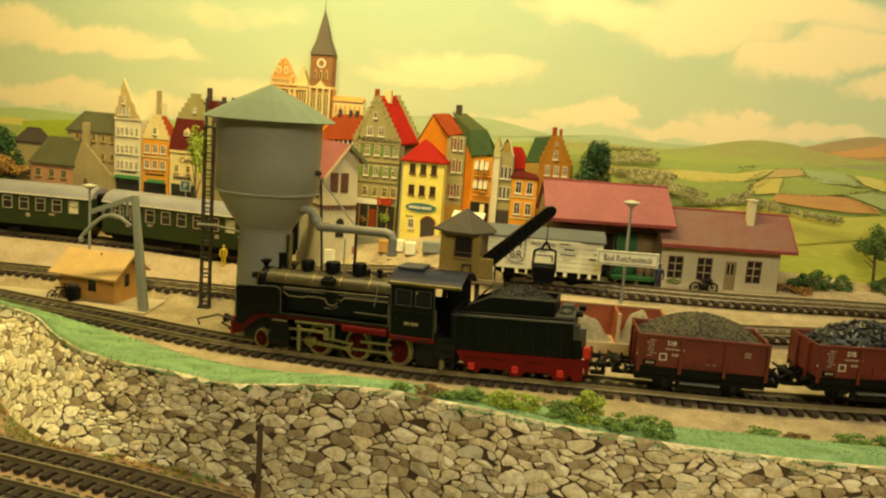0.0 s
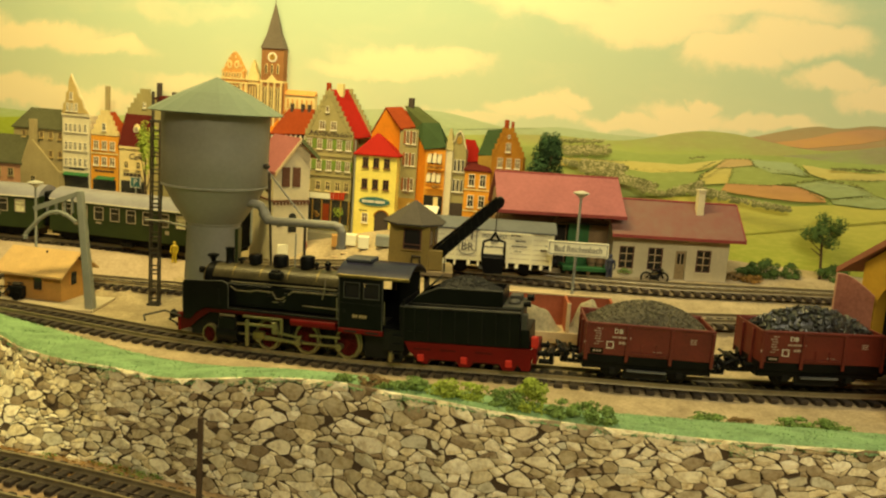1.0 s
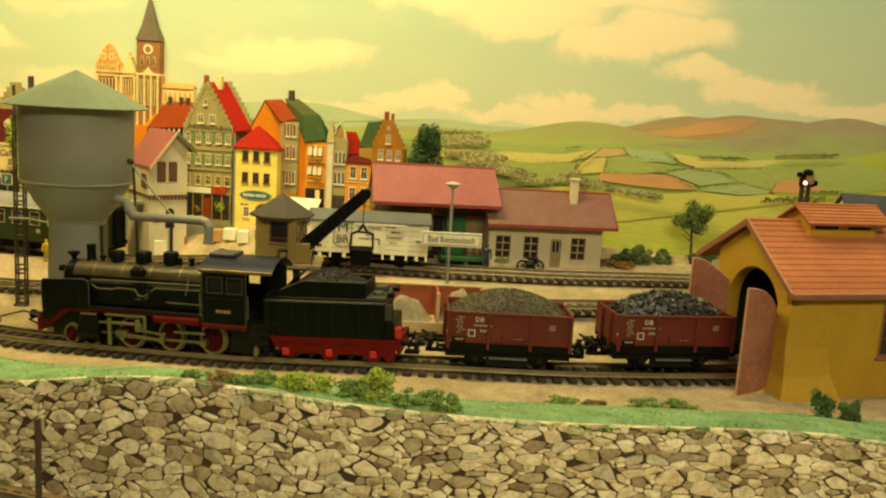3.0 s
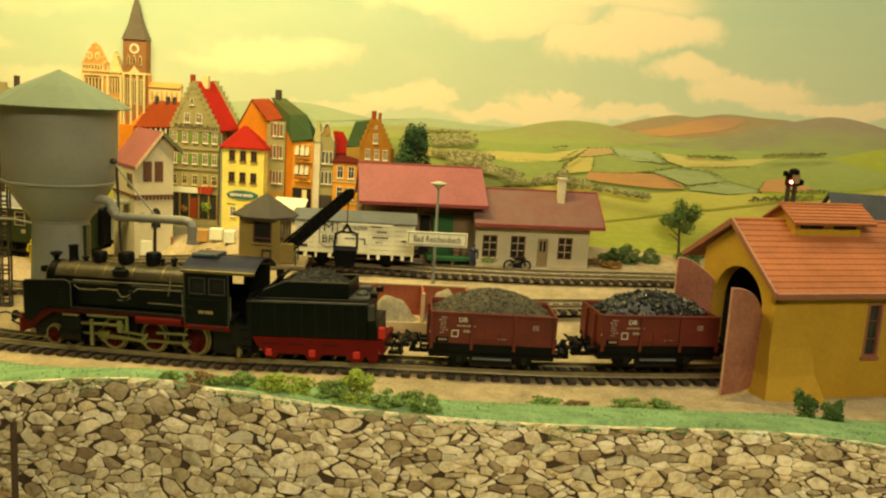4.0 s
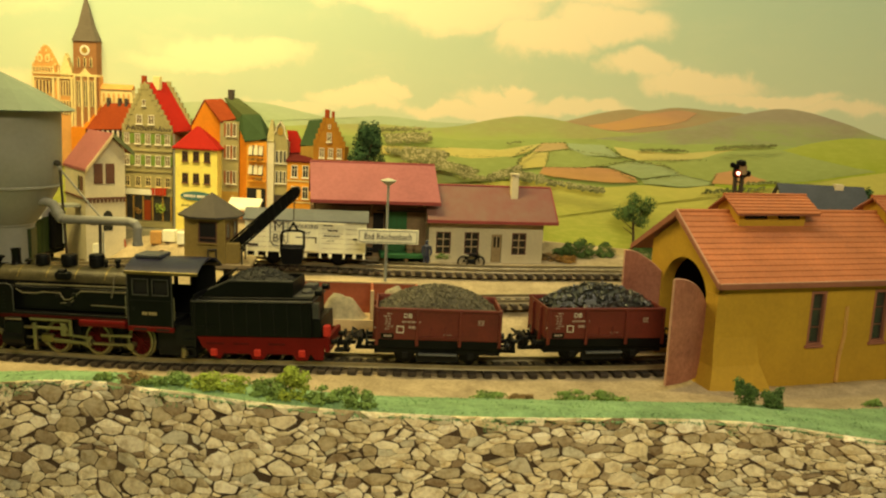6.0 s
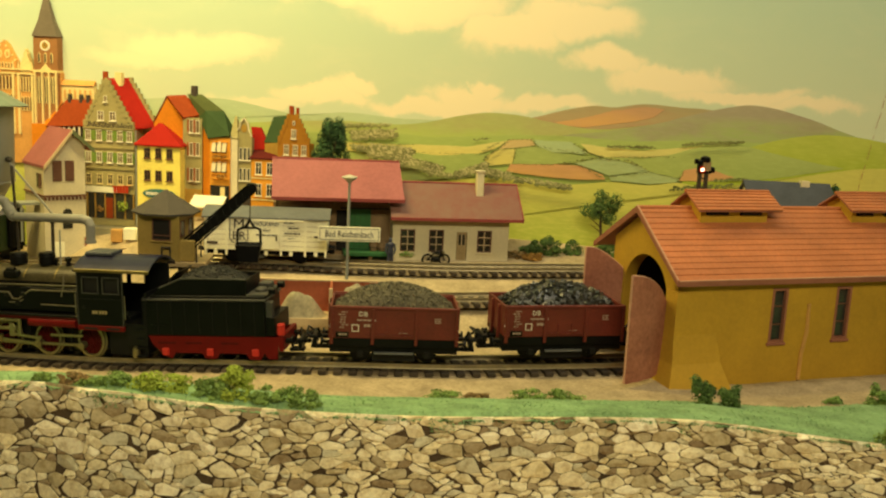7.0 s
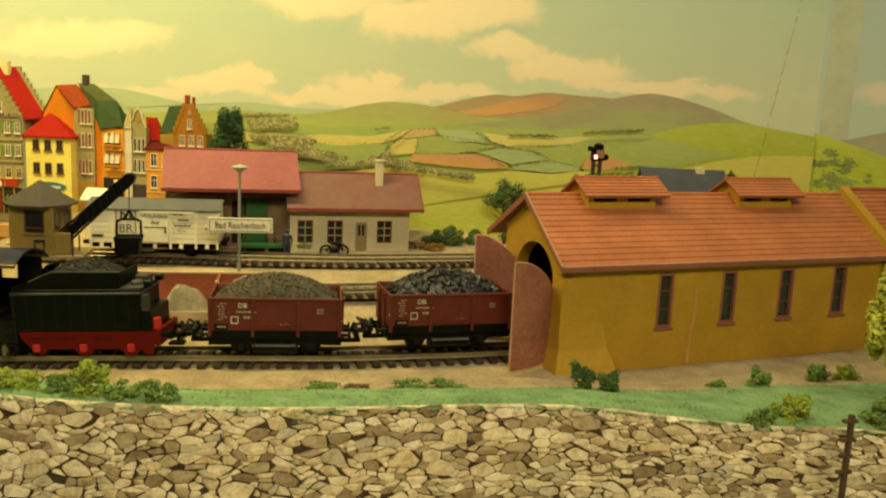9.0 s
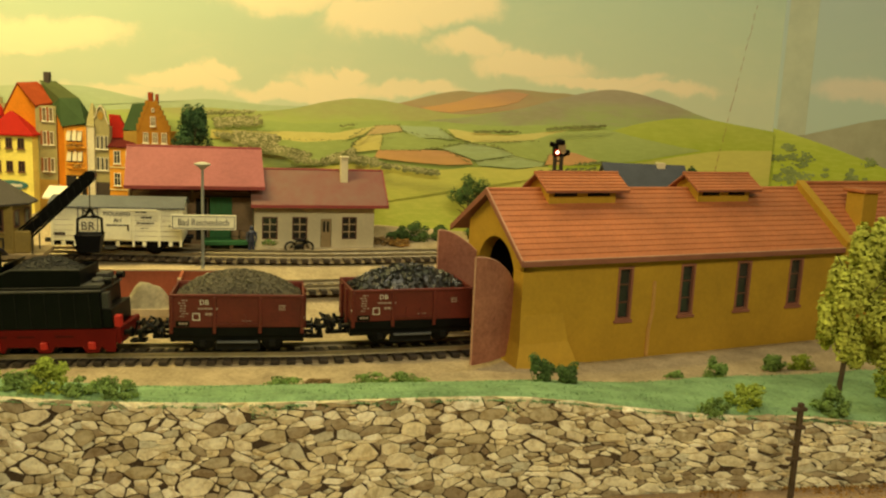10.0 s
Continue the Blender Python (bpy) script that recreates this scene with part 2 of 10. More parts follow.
def tube(bm, pts, r, seg=8):
    for a, b in zip(pts, pts[1:]):
        rod(bm, a, b, r, seg=seg)
    for p in pts[1:-1]:
        bmesh.ops.create_uvsphere(bm, u_segments=seg, v_segments=6, radius=r, matrix=Matrix.Translation(p))


def beam(bm, a, b, w, t):
    a, b = Vector(a), Vector(b)
    d = b - a
    m = Matrix.Translation((a + b) / 2) @ d.to_track_quat("Z", "Y").to_matrix().to_4x4() @ Matrix.Diagonal((w, t, d.length, 1))
    bmesh.ops.create_cube(bm, size=1, matrix=m)


def lathe(bm, prof, seg=48, at=(0, 0, 0)):
    rings = []
    for r, z in prof:
        rings.append([bm.verts.new((at[0] + r * math.cos(2 * math.pi * i / seg), at[1] + r * math.sin(2 * math.pi * i / seg), at[2] + z)) for i in range(seg)])
    for a, b in zip(rings, rings[1:]):
        for i in range(seg):
            bm.faces.new((a[i], a[(i + 1) % seg], b[(i + 1) % seg], b[i]))
    bm.faces.new(rings[0][::-1])
    bm.faces.new(rings[-1])


def ball(bm, at, rx, ry=None, rz=None, sub=2):
    bmesh.ops.create_icosphere(bm, subdivisions=sub, radius=1, matrix=Matrix.Translation(at) @ Matrix.Diagonal((rx, ry or rx, rz or ry or rx, 1)))


def slabxz(bm, pts, y0, y1):
    """A plate with an outline in x and z, from y0 to y1."""
    a = [bm.verts.new((x, y0, z)) for x, z in pts]
    b = [bm.verts.new((x, y1, z)) for x, z in pts]
    bm.faces.new(a)
    bm.faces.new(b[::-1])
    n = len(pts)
    for i in range(n):
        bm.faces.new((a[i], b[i], b[(i + 1) % n], a[(i + 1) % n]))
    bmesh.ops.recalc_face_normals(bm, faces=bm.faces[:])


def slabyz(bm, pts, x0, x1):
    a = [bm.verts.new((x0, y, z)) for y, z in pts]
    b = [bm.verts.new((x1, y, z)) for y, z in pts]
    bm.faces.new(a)
    bm.faces.new(b[::-1])
    n = len(pts)
    for i in range(n):
        bm.faces.new((a[i], b[i], b[(i + 1) % n], a[(i + 1) % n]))
    bmesh.ops.recalc_face_normals(bm, faces=bm.faces[:])


def wall_with_holes(bm, x0, x1, z0, z1, y0, y1, holes):
    """A wall plate along x with rectangular openings (hx0, hx1, hz0, hz1) cut through."""
    xs = sorted({x0, x1, *[h[0] for h in holes], *[h[1] for h in holes]})
    zs = sorted({z0, z1, *[h[2] for h in holes], *[h[3] for h in holes]})
    solid = {}
    for i in range(len(xs) - 1):
        for j in range(len(zs) - 1):
            cx, cz = (xs[i] + xs[i + 1]) / 2, (zs[j] + zs[j + 1]) / 2
            solid[i, j] = not any(h[0] < cx < h[1] and h[2] < cz < h[3] for h in holes)
    vs = {}

    def v(i, j, k):
        if (i, j, k) not in vs:
            vs[i, j, k] = bm.verts.new((xs[i], (y0, y1)[k], zs[j]))
        return vs[i, j, k]
    for (i, j), s in solid.items():
        if not s:
            continue
        bm.faces.new((v(i, j, 0), v(i + 1, j, 0), v(i + 1, j + 1, 0), v(i, j + 1, 0)))
        bm.faces.new((v(i, j, 1), v(i, j + 1, 1), v(i + 1, j + 1, 1), v(i + 1, j, 1)))
        for (di, dj, p, q) in ((-1, 0, (i, j), (i, j + 1)), (1, 0, (i + 1, j + 1), (i + 1, j)), (0, -1, (i + 1, j), (i, j)), (0, 1, (i, j + 1), (i + 1, j + 1))):
            if not solid.get((i + di, j + dj), False):
                bm.faces.new((v(*p, 0), v(*q, 0), v(*q, 1), v(*p, 1)))
    bmesh.ops.recalc_face_normals(bm, faces=bm.faces[:])


def B(fn, *a, **k):
    bm = bmesh.new()
    fn(bm, *a, **k)
    return bm


def mesh_of(name, bm, material, smooth=False):
    me = bpy.data.meshes.new(name)
    bmesh.ops.scale(bm, vec=(U, U, U), verts=bm.verts[:])
    bm.to_mesh(me)
    bm.free()
    me.materials.append(material)
    if smooth:
        me.polygons.foreach_set("use_smooth", [True] * len(me.polygons))
        me.set_sharp_from_angle(angle=radians(40))
    return me


def put(name, me, parent=None, at=(0, 0, 0), yaw=0.0, label=""):
    o = new(name, me)
    o.location = [c * U for c in at]
    o.rotation_euler = (0, 0, radians(yaw))
    if parent:
        o.parent = parent
    if label:
        o["label"] = label
    return o


def part(name, bm, material, parent, label="", at=(0, 0, 0), yaw=0.0, smooth=False):
    return put(name, mesh_of(name, bm, material, smooth), parent, at, yaw, label)


def thing(name, label, category, at, yaw=0.0, group="", kind=""):
    return tagged(put(name, None, None, at, yaw), label, category, group, kind)


def lerp(t, a, b):
    return a + (b - a) * t


def sstep(x, a, b):
    t = min(1, max(0, (x - a) / (b - a)))
    return t * t * (3 - 2 * t)


def spline(pts, x):
    """A smooth curve through a few (x, y) points."""
    if x <= pts[0][0]:
        return pts[0][1] + (x - pts[0][0]) * (pts[1][1] - pts[0][1]) / (pts[1][0] - pts[0][0])
    if x >= pts[-1][0]:
        return pts[-1][1] + (x - pts[-1][0]) * (pts[-1][1] - pts[-2][1]) / (pts[-1][0] - pts[-2][0])
    for i in range(len(pts) - 1):
        if pts[i][0] <= x <= pts[i + 1][0]:
            p1, p2 = pts[i], pts[i + 1]
            p0 = pts[i - 1] if i else p1
            p3 = pts[i + 2] if i + 2 < len(pts) else p2
            h = p2[0] - p1[0]
            t = (x - p1[0]) / h
            m1 = (p2[1] - p0[1]) / max(1e-6, p2[0] - p0[0]) * h
            m2 = (p3[1] - p1[1]) / max(1e-6, p3[0] - p1[0]) * h
            return (2 * t**3 - 3 * t**2 + 1) * p1[1] + (t**3 - 2 * t**2 + t) * m1 + (-2 * t**3 + 3 * t**2) * p2[1] + (t**3 - t**2) * m2
    return pts[-1][1]


def writing(text, size, material, parent, at, name="lettering", squeeze=1.0, font_shear=0.0):
    """Letters of the built-in font as a thin mesh that faces -y."""
    cu = bpy.data.curves.new(name, "FONT")
    cu.body, cu.size, cu.align_x, cu.align_y, cu.extrude, cu.shear, cu.resolution_u = text, size * U, "CENTER", "CENTER", 0.08 * U, font_shear, 2
    tmp = bpy.data.objects.new(name, cu)
    scene.collection.objects.link(tmp)
    me = bpy.data.meshes.new_from_object(tmp.evaluated_get(bpy.context.evaluated_depsgraph_get()))
    bpy.data.objects.remove(tmp)
    me.materials.clear()
    me.materials.append(material)
    o = new(name, me)
    o.parent = parent
    o.location = [c * U for c in at]
    o.rotation_euler = (radians(90), 0, 0)
    o.scale = (squeeze, 1, 1)
    return o


def leaves(bm, at, r, n, size, rng, shell=0.55, lumps=5):
    """A crown of many small leaf clumps with gaps and an uneven outline."""
    cx, cy, cz = at
    cs = [(cx, cy, cz, 0.62 if lumps < 12 else 0.45)]
    small = min(1.0, (8 / max(1, lumps)) ** 0.5)
    for _ in range(lumps):
        a, e = rng.uniform(0, 6.28), rng.uniform(-0.7, 1.2) if lumps < 20 else rng.uniform(-1.4, 1.4)
        f = rng.uniform(0.4, 0.85)
        cs.append((cx + r[0] * f * math.cos(a) * math.cos(e), cy + r[1] * f * math.sin(a) * math.cos(e), cz + r[2] * f * math.sin(e), rng.uniform(0.34, 0.52) * small))
    for _ in range(n):
        x0, y0, z0, s = cs[rng.randrange(len(cs))]
        d = Vector((rng.gauss(0, 1), rng.gauss(0, 1), rng.gauss(0, 1))).normalized()
        k = s * (shell + (1.05 - shell) * rng.random() ** 0.5)
        p = Vector((x0 + d.x * r[0] * k, y0 + d.y * r[1] * k, z0 + d.z * r[2] * k))
        up = d + Vector((rng.gauss(0, 0.5), rng.gauss(0, 0.5), 0.5 + rng.gauss(0, 0.5)))
        q = up.to_track_quat("Z", "Y").to_matrix() @ Matrix.Rotation(rng.uniform(0, 6.28), 3, "Z")
        w = size * rng.uniform(0.6, 1.35)
        vs = [bm.verts.new(p + q @ Vector(c)) for c in ((-w, -w * 0.6, 0), (w, -w * 0.5, 0.25 * w), (w * 0.7, w * 0.7, 0), (-w * 0.6, w * 0.6, 0.3 * w), (0, 0, 0.45 * w))]
        for i in range(4):
            bm.faces.new((vs[i], vs[(i + 1) % 4], vs[4]))


def heap(bm, x0, x1, y0, y1, z0, top, n, lump, rng):
    """A heap of single lumps on a rounded mound."""
    nx, ny = 14, 8
    g = [[bm.verts.new((lerp(i / nx, x0, x1), lerp(j / ny, y0, y1), z0 + (top - z0 - lump * 0.6) * max(0.0, 1 - abs(2 * i / nx - 1) ** 1.9) ** 0.75 * max(0.0, 1 - abs(2 * j / ny - 1) ** 2.2) ** 0.8)) for j in range(ny + 1)] for i in range(nx + 1)]
    for i in range(nx):
        for j in range(ny):
            bm.faces.new((g[i][j], g[i + 1][j], g[i + 1][j + 1], g[i][j + 1]))
    for _ in range(n):
        u, v = rng.uniform(-0.97, 0.97), rng.uniform(-0.95, 0.95)
        z = z0 + (top - z0 - lump * 0.6) * (1 - abs(u) ** 1.9) ** 0.75 * (1 - abs(v) ** 2.2) ** 0.8
        s = lump * rng.uniform(0.5, 1.25)
        c = Vector((lerp((u + 1) / 2, x0, x1), lerp((v + 1) / 2, y0, y1), z + s * 0.1))
        q = Euler((rng.uniform(0, 6), rng.uniform(0, 6), rng.uniform(0, 6))).to_matrix()
        vs = [bm.verts.new(c + q @ (Vector(d) * s * rng.uniform(0.5, 0.8))) for d in ((1, 0, 0), (0, 1, 0), (-1, 0, 0), (0, -1, 0), (0, 0, 0.8), (0, 0, -0.8))]
        for i in range(4):
            bm.faces.new((vs[i], vs[(i + 1) % 4], vs[4]))
            bm.faces.new((vs[(i + 1) % 4], vs[i], vs[5]))


# ---- plan: ground heights, track lines, retaining wall ----
WALL_TOP = [(-140, 748), (-63, 699), (-31, 677), (-3, 645), (26, 613), (57, 589), (82, 572), (110, 557.5), (135, 548), (181, 536), (203, 526), (254, 515), (300, 510), (340, 508), (389, 508), (452, 509), (520, 506), (580, 503), (700, 500)]
CREST_Z = [(-140, -14), (-63, -13), (-31, -11.5), (-3, -11.5), (26, -8), (57, -4.2), (82, 0), (110, 1.8), (135, 6.8), (165, 11), (208, 13), (240, 11.5), (300, 10.3), (383, 10.5), (418, 9), (451, 4.5), (487, 0.6), (523, -1), (563, -4), (700, -6)]
YARD_Z = [(-300, -17), (60, -17), (97, -16), (185, -12.5), (245, -8.8), (300, -7), (420, -6.5), (700, -6.5)]
MAIN = [(-140, 746), (-60, 718), (-5, 700), (25, 689), (58, 677), (97, 664), (125, 656), (180, 641), (207, 635), (228, 630), (249, 626), (280, 621), (332, 616.5), (360, 617), (412, 621), (460, 629), (560, 650)]
VERGE = [(-140, 760), (-60, 712), (-28, 698), (11, 678), (50, 655), (87, 635), (128, 624), (166, 613), (225, 596), (270, 580), (290, 576), (324, 574), (389, 571), (430, 572), (483, 574), (527, 582), (579, 583), (628, 588), (700, 592)]

MID = [(-300, 787), (-97, 778), (0, 770), (55, 764), (100, 749), (140, 729), (190, 707), (320, 692), (420, 697), (520, 706), (640, 722)]
FAR = [(-300, 852), (-128, 842), (0, 826), (80, 800), (150, 770), (230, 741), (340, 733), (430, 737), (550, 742), (680, 748)]


def wall_y(x):
    return spline(WALL_TOP, x)


def crest_z(x):
    return spline(CREST_Z, x)


def low_z(x):
    return -39 + 10 * sstep(x, 130, 450)


def main_y(x):
    return spline(MAIN, x)


def yard_z(x):
    return spline(YARD_Z, x)


def rise(x, y):
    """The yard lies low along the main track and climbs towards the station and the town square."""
    k = sstep(x, 62, 262)
    high = 19 * max(0.0, min(1.72, (y - 640) / 110)) * k
    y0 = lerp(k, 752, main_y(x) + 15)
    loading = 9 * sstep(y - spline(FAR, x), 11, 34) * sstep(x, 85, 125) * (1 - sstep(x, 190, 225))
    slope = lerp(max(0.0, min(1.0, (y - y0) / (lerp(k, 800, 700) - y0))), yard_z(x), high)
    m = spline(MID, x)
    benches = yard_z(x) + 5 * sstep(y, m - 18, m - 12.5) + 12 * sstep(y, m + 12.5, spline(FAR, x) - 13)
    return lerp(sstep(x, 50, 120), benches, slope) + loading


def ground_z(x, y):
    dip = 4.0 * sstep(x, 425, 490) * sstep(y, 540, 585) * (1 - sstep(y, 645, 690))
    w = wall_y(x)
    return lerp(max(0.0, min(1.0, (y - w - 2) / (max(w + 12, spline(VERGE, x)) - w - 2))) ** 1.4, crest_z(x), rise(x, y) - dip)



random.seed(4)


def ground_sheet():
    bm = bmesh.new()
    xs = [-420 + 8 * i for i in range(166)]
    ts = [0, 0.012, 0.03, 0.05, 0.07, 0.09, 0.12] + [0.12 + 0.88 * i / 30 for i in range(1, 31)]
    g = []
    for x in xs:
        y0 = wall_y(x)
        g.append([bm.verts.new((x, lerp(t, y0, 980), ground_z(x, lerp(t, y0, 980)) + 0.35 * noise.noise(Vector((x * 0.06, t * 40, 3))))) for t in ts])
    for i in range(len(xs) - 1):
        for j in range(len(ts) - 1):
            bm.faces.new((g[i][j], g[i + 1][j], g[i + 1][j + 1], g[i][j + 1]))
    return bm


ground = tagged(part("ground", ground_sheet(), SAND, None, smooth=True), "sandy tan ground sheet of the railway yard", "ground", kind="structure")


def lower_sheet():
    bm = bmesh.new()
    g = []
    for i in range(84):
        x = -420 + 16 * i
        y1 = wall_y(x) - 0.5
        g.append([bm.verts.new((x, lerp(j / 14, 20, y1 + 12), low_z(x) + 0.8 * noise.noise(Vector((x * 0.05, j * 1.3, 9))))) for j in range(15)])
    for a, b in zip(g, g[1:]):
        for j in range(14):
            bm.faces.new((a[j], b[j], b[j + 1], a[j + 1]))
    return bm


tagged(part("lower_ground", lower_sheet(), EARTH, None, smooth=True), "brown earth ground along the foot of the wall", "ground", kind="structure")


# grass verge on the crest of the wall
def verge_z(x, y):
    return ground_z(x, max(y, wall_y(x) + 0.1)) + 0.8


def verge():
    bm = bmesh.new()
    rows = []
    rng = random.Random(7)
    for i in range(410):
        x = -120 + 2.0 * i
        y0 = wall_y(x) - 0.6 - 1.1 * max(0, noise.noise(Vector((x * 0.11, 2, 5))))
        y1 = max(y0 + 4, spline(VERGE, x)) + 1.6 * noise.noise(Vector((x * 0.06, 0, 5))) + rng.uniform(-0.5, 0.5)
        row = []
        for j in range(13):
            y = lerp(j / 12, y0, y1)
            edge = -1.6 if j == 0 else (-1.0 if j == 12 else 0)
            row.append(bm.verts.new((x, y, verge_z(x, y) + edge + 0.35 * rng.random() + 0.5 * noise.noise(Vector((x * 0.08, y * 0.08, 2))))))
        rows.append(row)
    for a, b in zip(rows, rows[1:]):
        for j in range(12):
            bm.faces.new((a[j], b[j], b[j + 1], a[j + 1]))
    # short fibres, thicker in patches and hanging over the edge here and there
    for _ in range(15000):
        x = rng.uniform(-100, 690)
        y0, y1 = wall_y(x) - 1.0, spline(VERGE, x)
        if y1 < y0 + 3:
            continue
        hang = noise.noise(Vector((x * 0.07, 9, 1))) > 0.28 and rng.random() < 0.5
        y = y0 - rng.uniform(0, 0.8) if hang else lerp(rng.random(), y0, y1)
        s = rng.uniform(0.35, 0.8)
        p = Vector((x, y, verge_z(x, y) - (rng.uniform(0.4, 5.5) ** 1.0 if hang else 0.1)))
        if hang:
            p.y -= 0.7
        a = rng.uniform(0, 6.28)
        d = Vector((math.cos(a) * s * 0.5, math.sin(a) * s * 0.5, 0))
        bm.faces.new([bm.verts.new(p + d), bm.verts.new(p - d), bm.verts.new(p + Vector((rng.uniform(-0.7, 0.7), rng.uniform(-0.8, 0.5), s)))])
    return bm


tagged(part("grass_verge", verge(), GRASS, None), "muted green flock grass along the wall crest", "grass", kind="stuff")


def crest_fringe():
    """Loose flock tufts that break the line between the grass and the stones."""
    bm = bmesh.new()
    rng = random.Random(17)
    x = -95.0
    while x < 600:
        w = noise.noise(Vector((x * 0.09, 4, 2)))
        if w > -0.25:
            k = 0.7 + max(0.0, w) * 2.2
            leaves(bm, (x, wall_y(x) - 0.5, crest_z(x) - 0.3 - 0.6 * k), (1.5, 0.7, 0.7 * k), 9, 0.4, rng, 0.2, 3)
        x += rng.uniform(0.9, 2.2)
    return bm


tagged(part("grass_fringe", crest_fringe(), GRASS, None), "green flock tufts hanging over the top stones", "grass", kind="stuff")


# ---- retaining wall of irregular stones ----
wall = tagged(put("wall_retaining", None), "retaining wall of irregular cream and brown stones with dark joints", "stone wall", kind="structure")


def wall_point(x, v, out=0.0):
    """v from 0 at the foot to 1 at the crest."""
    z0, z1 = low_z(x) - 2, crest_z(x) - 0.3
    y = wall_y(x) - lerp(sstep(x, -10, 110), 46, 3) * max(0.0, 1 - v) ** 1.15
    return Vector((x, y - out, lerp(v, z0, z1)))


def wall_core():
    bm = bmesh.new()
    g = [[bm.verts.new(wall_point(-140 + 5 * i, j / 6, -0.2)) for j in range(7)] for i in range(170)]
    for a, b in zip(g, g[1:]):
        for j in range(6):
            bm.faces.new((a[j], b[j], b[j + 1], a[j + 1]))
    top = [(bm.verts.new(wall_point(-140 + 5 * i, 1, -0.2)), bm.verts.new(wall_point(-140 + 5 * i, 1, -5))) for i in range(170)]
    for a, b in zip(top, top[1:]):
        bm.faces.new((a[0], b[0], b[1], a[1]))
    return bm


part("core", wall_core(), MORTAR, wall, "dark joints between the stones")


def clip(poly, px, pz, qx, qz, shift):
    """The part of poly on p's side of the dividing line between p and q."""
    nx, nz = qx - px, qz - pz
    t = 0.5 + shift / (2 * (nx * nx + nz * nz))
    mx, mz = px + nx * t, pz + nz * t
    out = []
    for i in range(len(poly)):
        a, b = poly[i], poly[(i + 1) % len(poly)]
        da, db = (a[0] - mx) * nx + (a[1] - mz) * nz, (b[0] - mx) * nx + (b[1] - mz) * nz
        if da <= 0:
            out.append(a)
        if (da < 0 < db) or (db < 0 < da):
            k = da / (da - db)
            out.append((a[0] + (b[0] - a[0]) * k, a[1] + (b[1] - a[1]) * k))
    return out


def stones():
    """Angular stones, big ones first and small ones wedged between them."""
    rng = random.Random(21)
    seeds, cells, SQ = [], {}, 0.6
    for rad, tries in ((2.9, 260), (2.0, 2400), (1.35, 9000), (0.85, 60000)):
        for _ in range(tries):
            x, z = rng.uniform(-120, 690) * SQ, rng.uniform(0, 53)
            cx, cz = int(x // 10), int(z // 10)
            if all(math.hypot(x - seeds[j][0], z - seeds[j][1]) > (rad + seeds[j][2]) * 0.93 for a in (-1, 0, 1) for b in (-1, 0, 1) for j in cells.get((cx + a, cz + b), ())):
                cells.setdefault((cx, cz), []).append(len(seeds))
                seeds.append((x, z, rad))
    lean = [rng.uniform(-0.35, 0.35) * s[2] ** 2 for s in seeds]
    res = []
    for i, (px, pz, pr) in enumerate(seeds):
        poly = [(px - 8, pz - 8), (px + 8, pz - 8), (px + 8, pz + 8), (px - 8, pz + 8)]
        cx, cz = int(px // 10), int(pz // 10)
        for a in (0, -1, 1):
            for b in (0, -1, 1):
                for j in cells.get((cx + a, cz + b), ()):
                    if j != i and len(poly) > 2:
                        poly = clip(poly, px, pz, seeds[j][0], seeds[j][1], pr * pr - seeds[j][2] ** 2 + lean[i] - lean[j])
        poly = [(q[0] / SQ, q[1]) for k, q in enumerate(poly) if math.hypot(q[0] - poly[k - 1][0], q[1] - poly[k - 1][1]) > 0.25]
        if len(poly) < 3:
            continue
        poly = [(x + 3.0 * noise.noise(Vector((x * 0.09, z * 0.14, 3))), z + 2.4 * noise.noise(Vector((x * 0.12, z * 0.1, 8)))) for x, z in poly]
        # a few corners only: broken, angular faces
        keep = rng.choice((4, 4, 5, 5, 6)) if pr < 1.7 else rng.choice((5, 6, 6, 7))
        while len(poly) > keep:
            n = len(poly)
            area = [abs((poly[k][0] - poly[k - 1][0]) * (poly[(k + 1) % n][1] - poly[k - 1][1]) - (poly[k][1] - poly[k - 1][1]) * (poly[(k + 1) % n][0] - poly[k - 1][0])) for k in range(n)]
            poly.pop(area.index(min(area)))
        worn = []
        for k in range(len(poly)):
            p, q = poly[k], poly[(k + 1) % len(poly)]
            for t in (rng.uniform(0.04, 0.2), rng.uniform(0.8, 0.96)) if math.hypot(p[0] - q[0], p[1] - q[1]) > 1.2 else (0.5,):
                worn.append((lerp(t, p[0], q[0]) + rng.uniform(-0.12, 0.12), lerp(t, p[1], q[1]) + rng.uniform(-0.12, 0.12)))
        if len(worn) > 2 and not (pr < 1.6 and rng.random() < 0.05):
            res.append((px / SQ, pz, worn))
    return res, 53.0


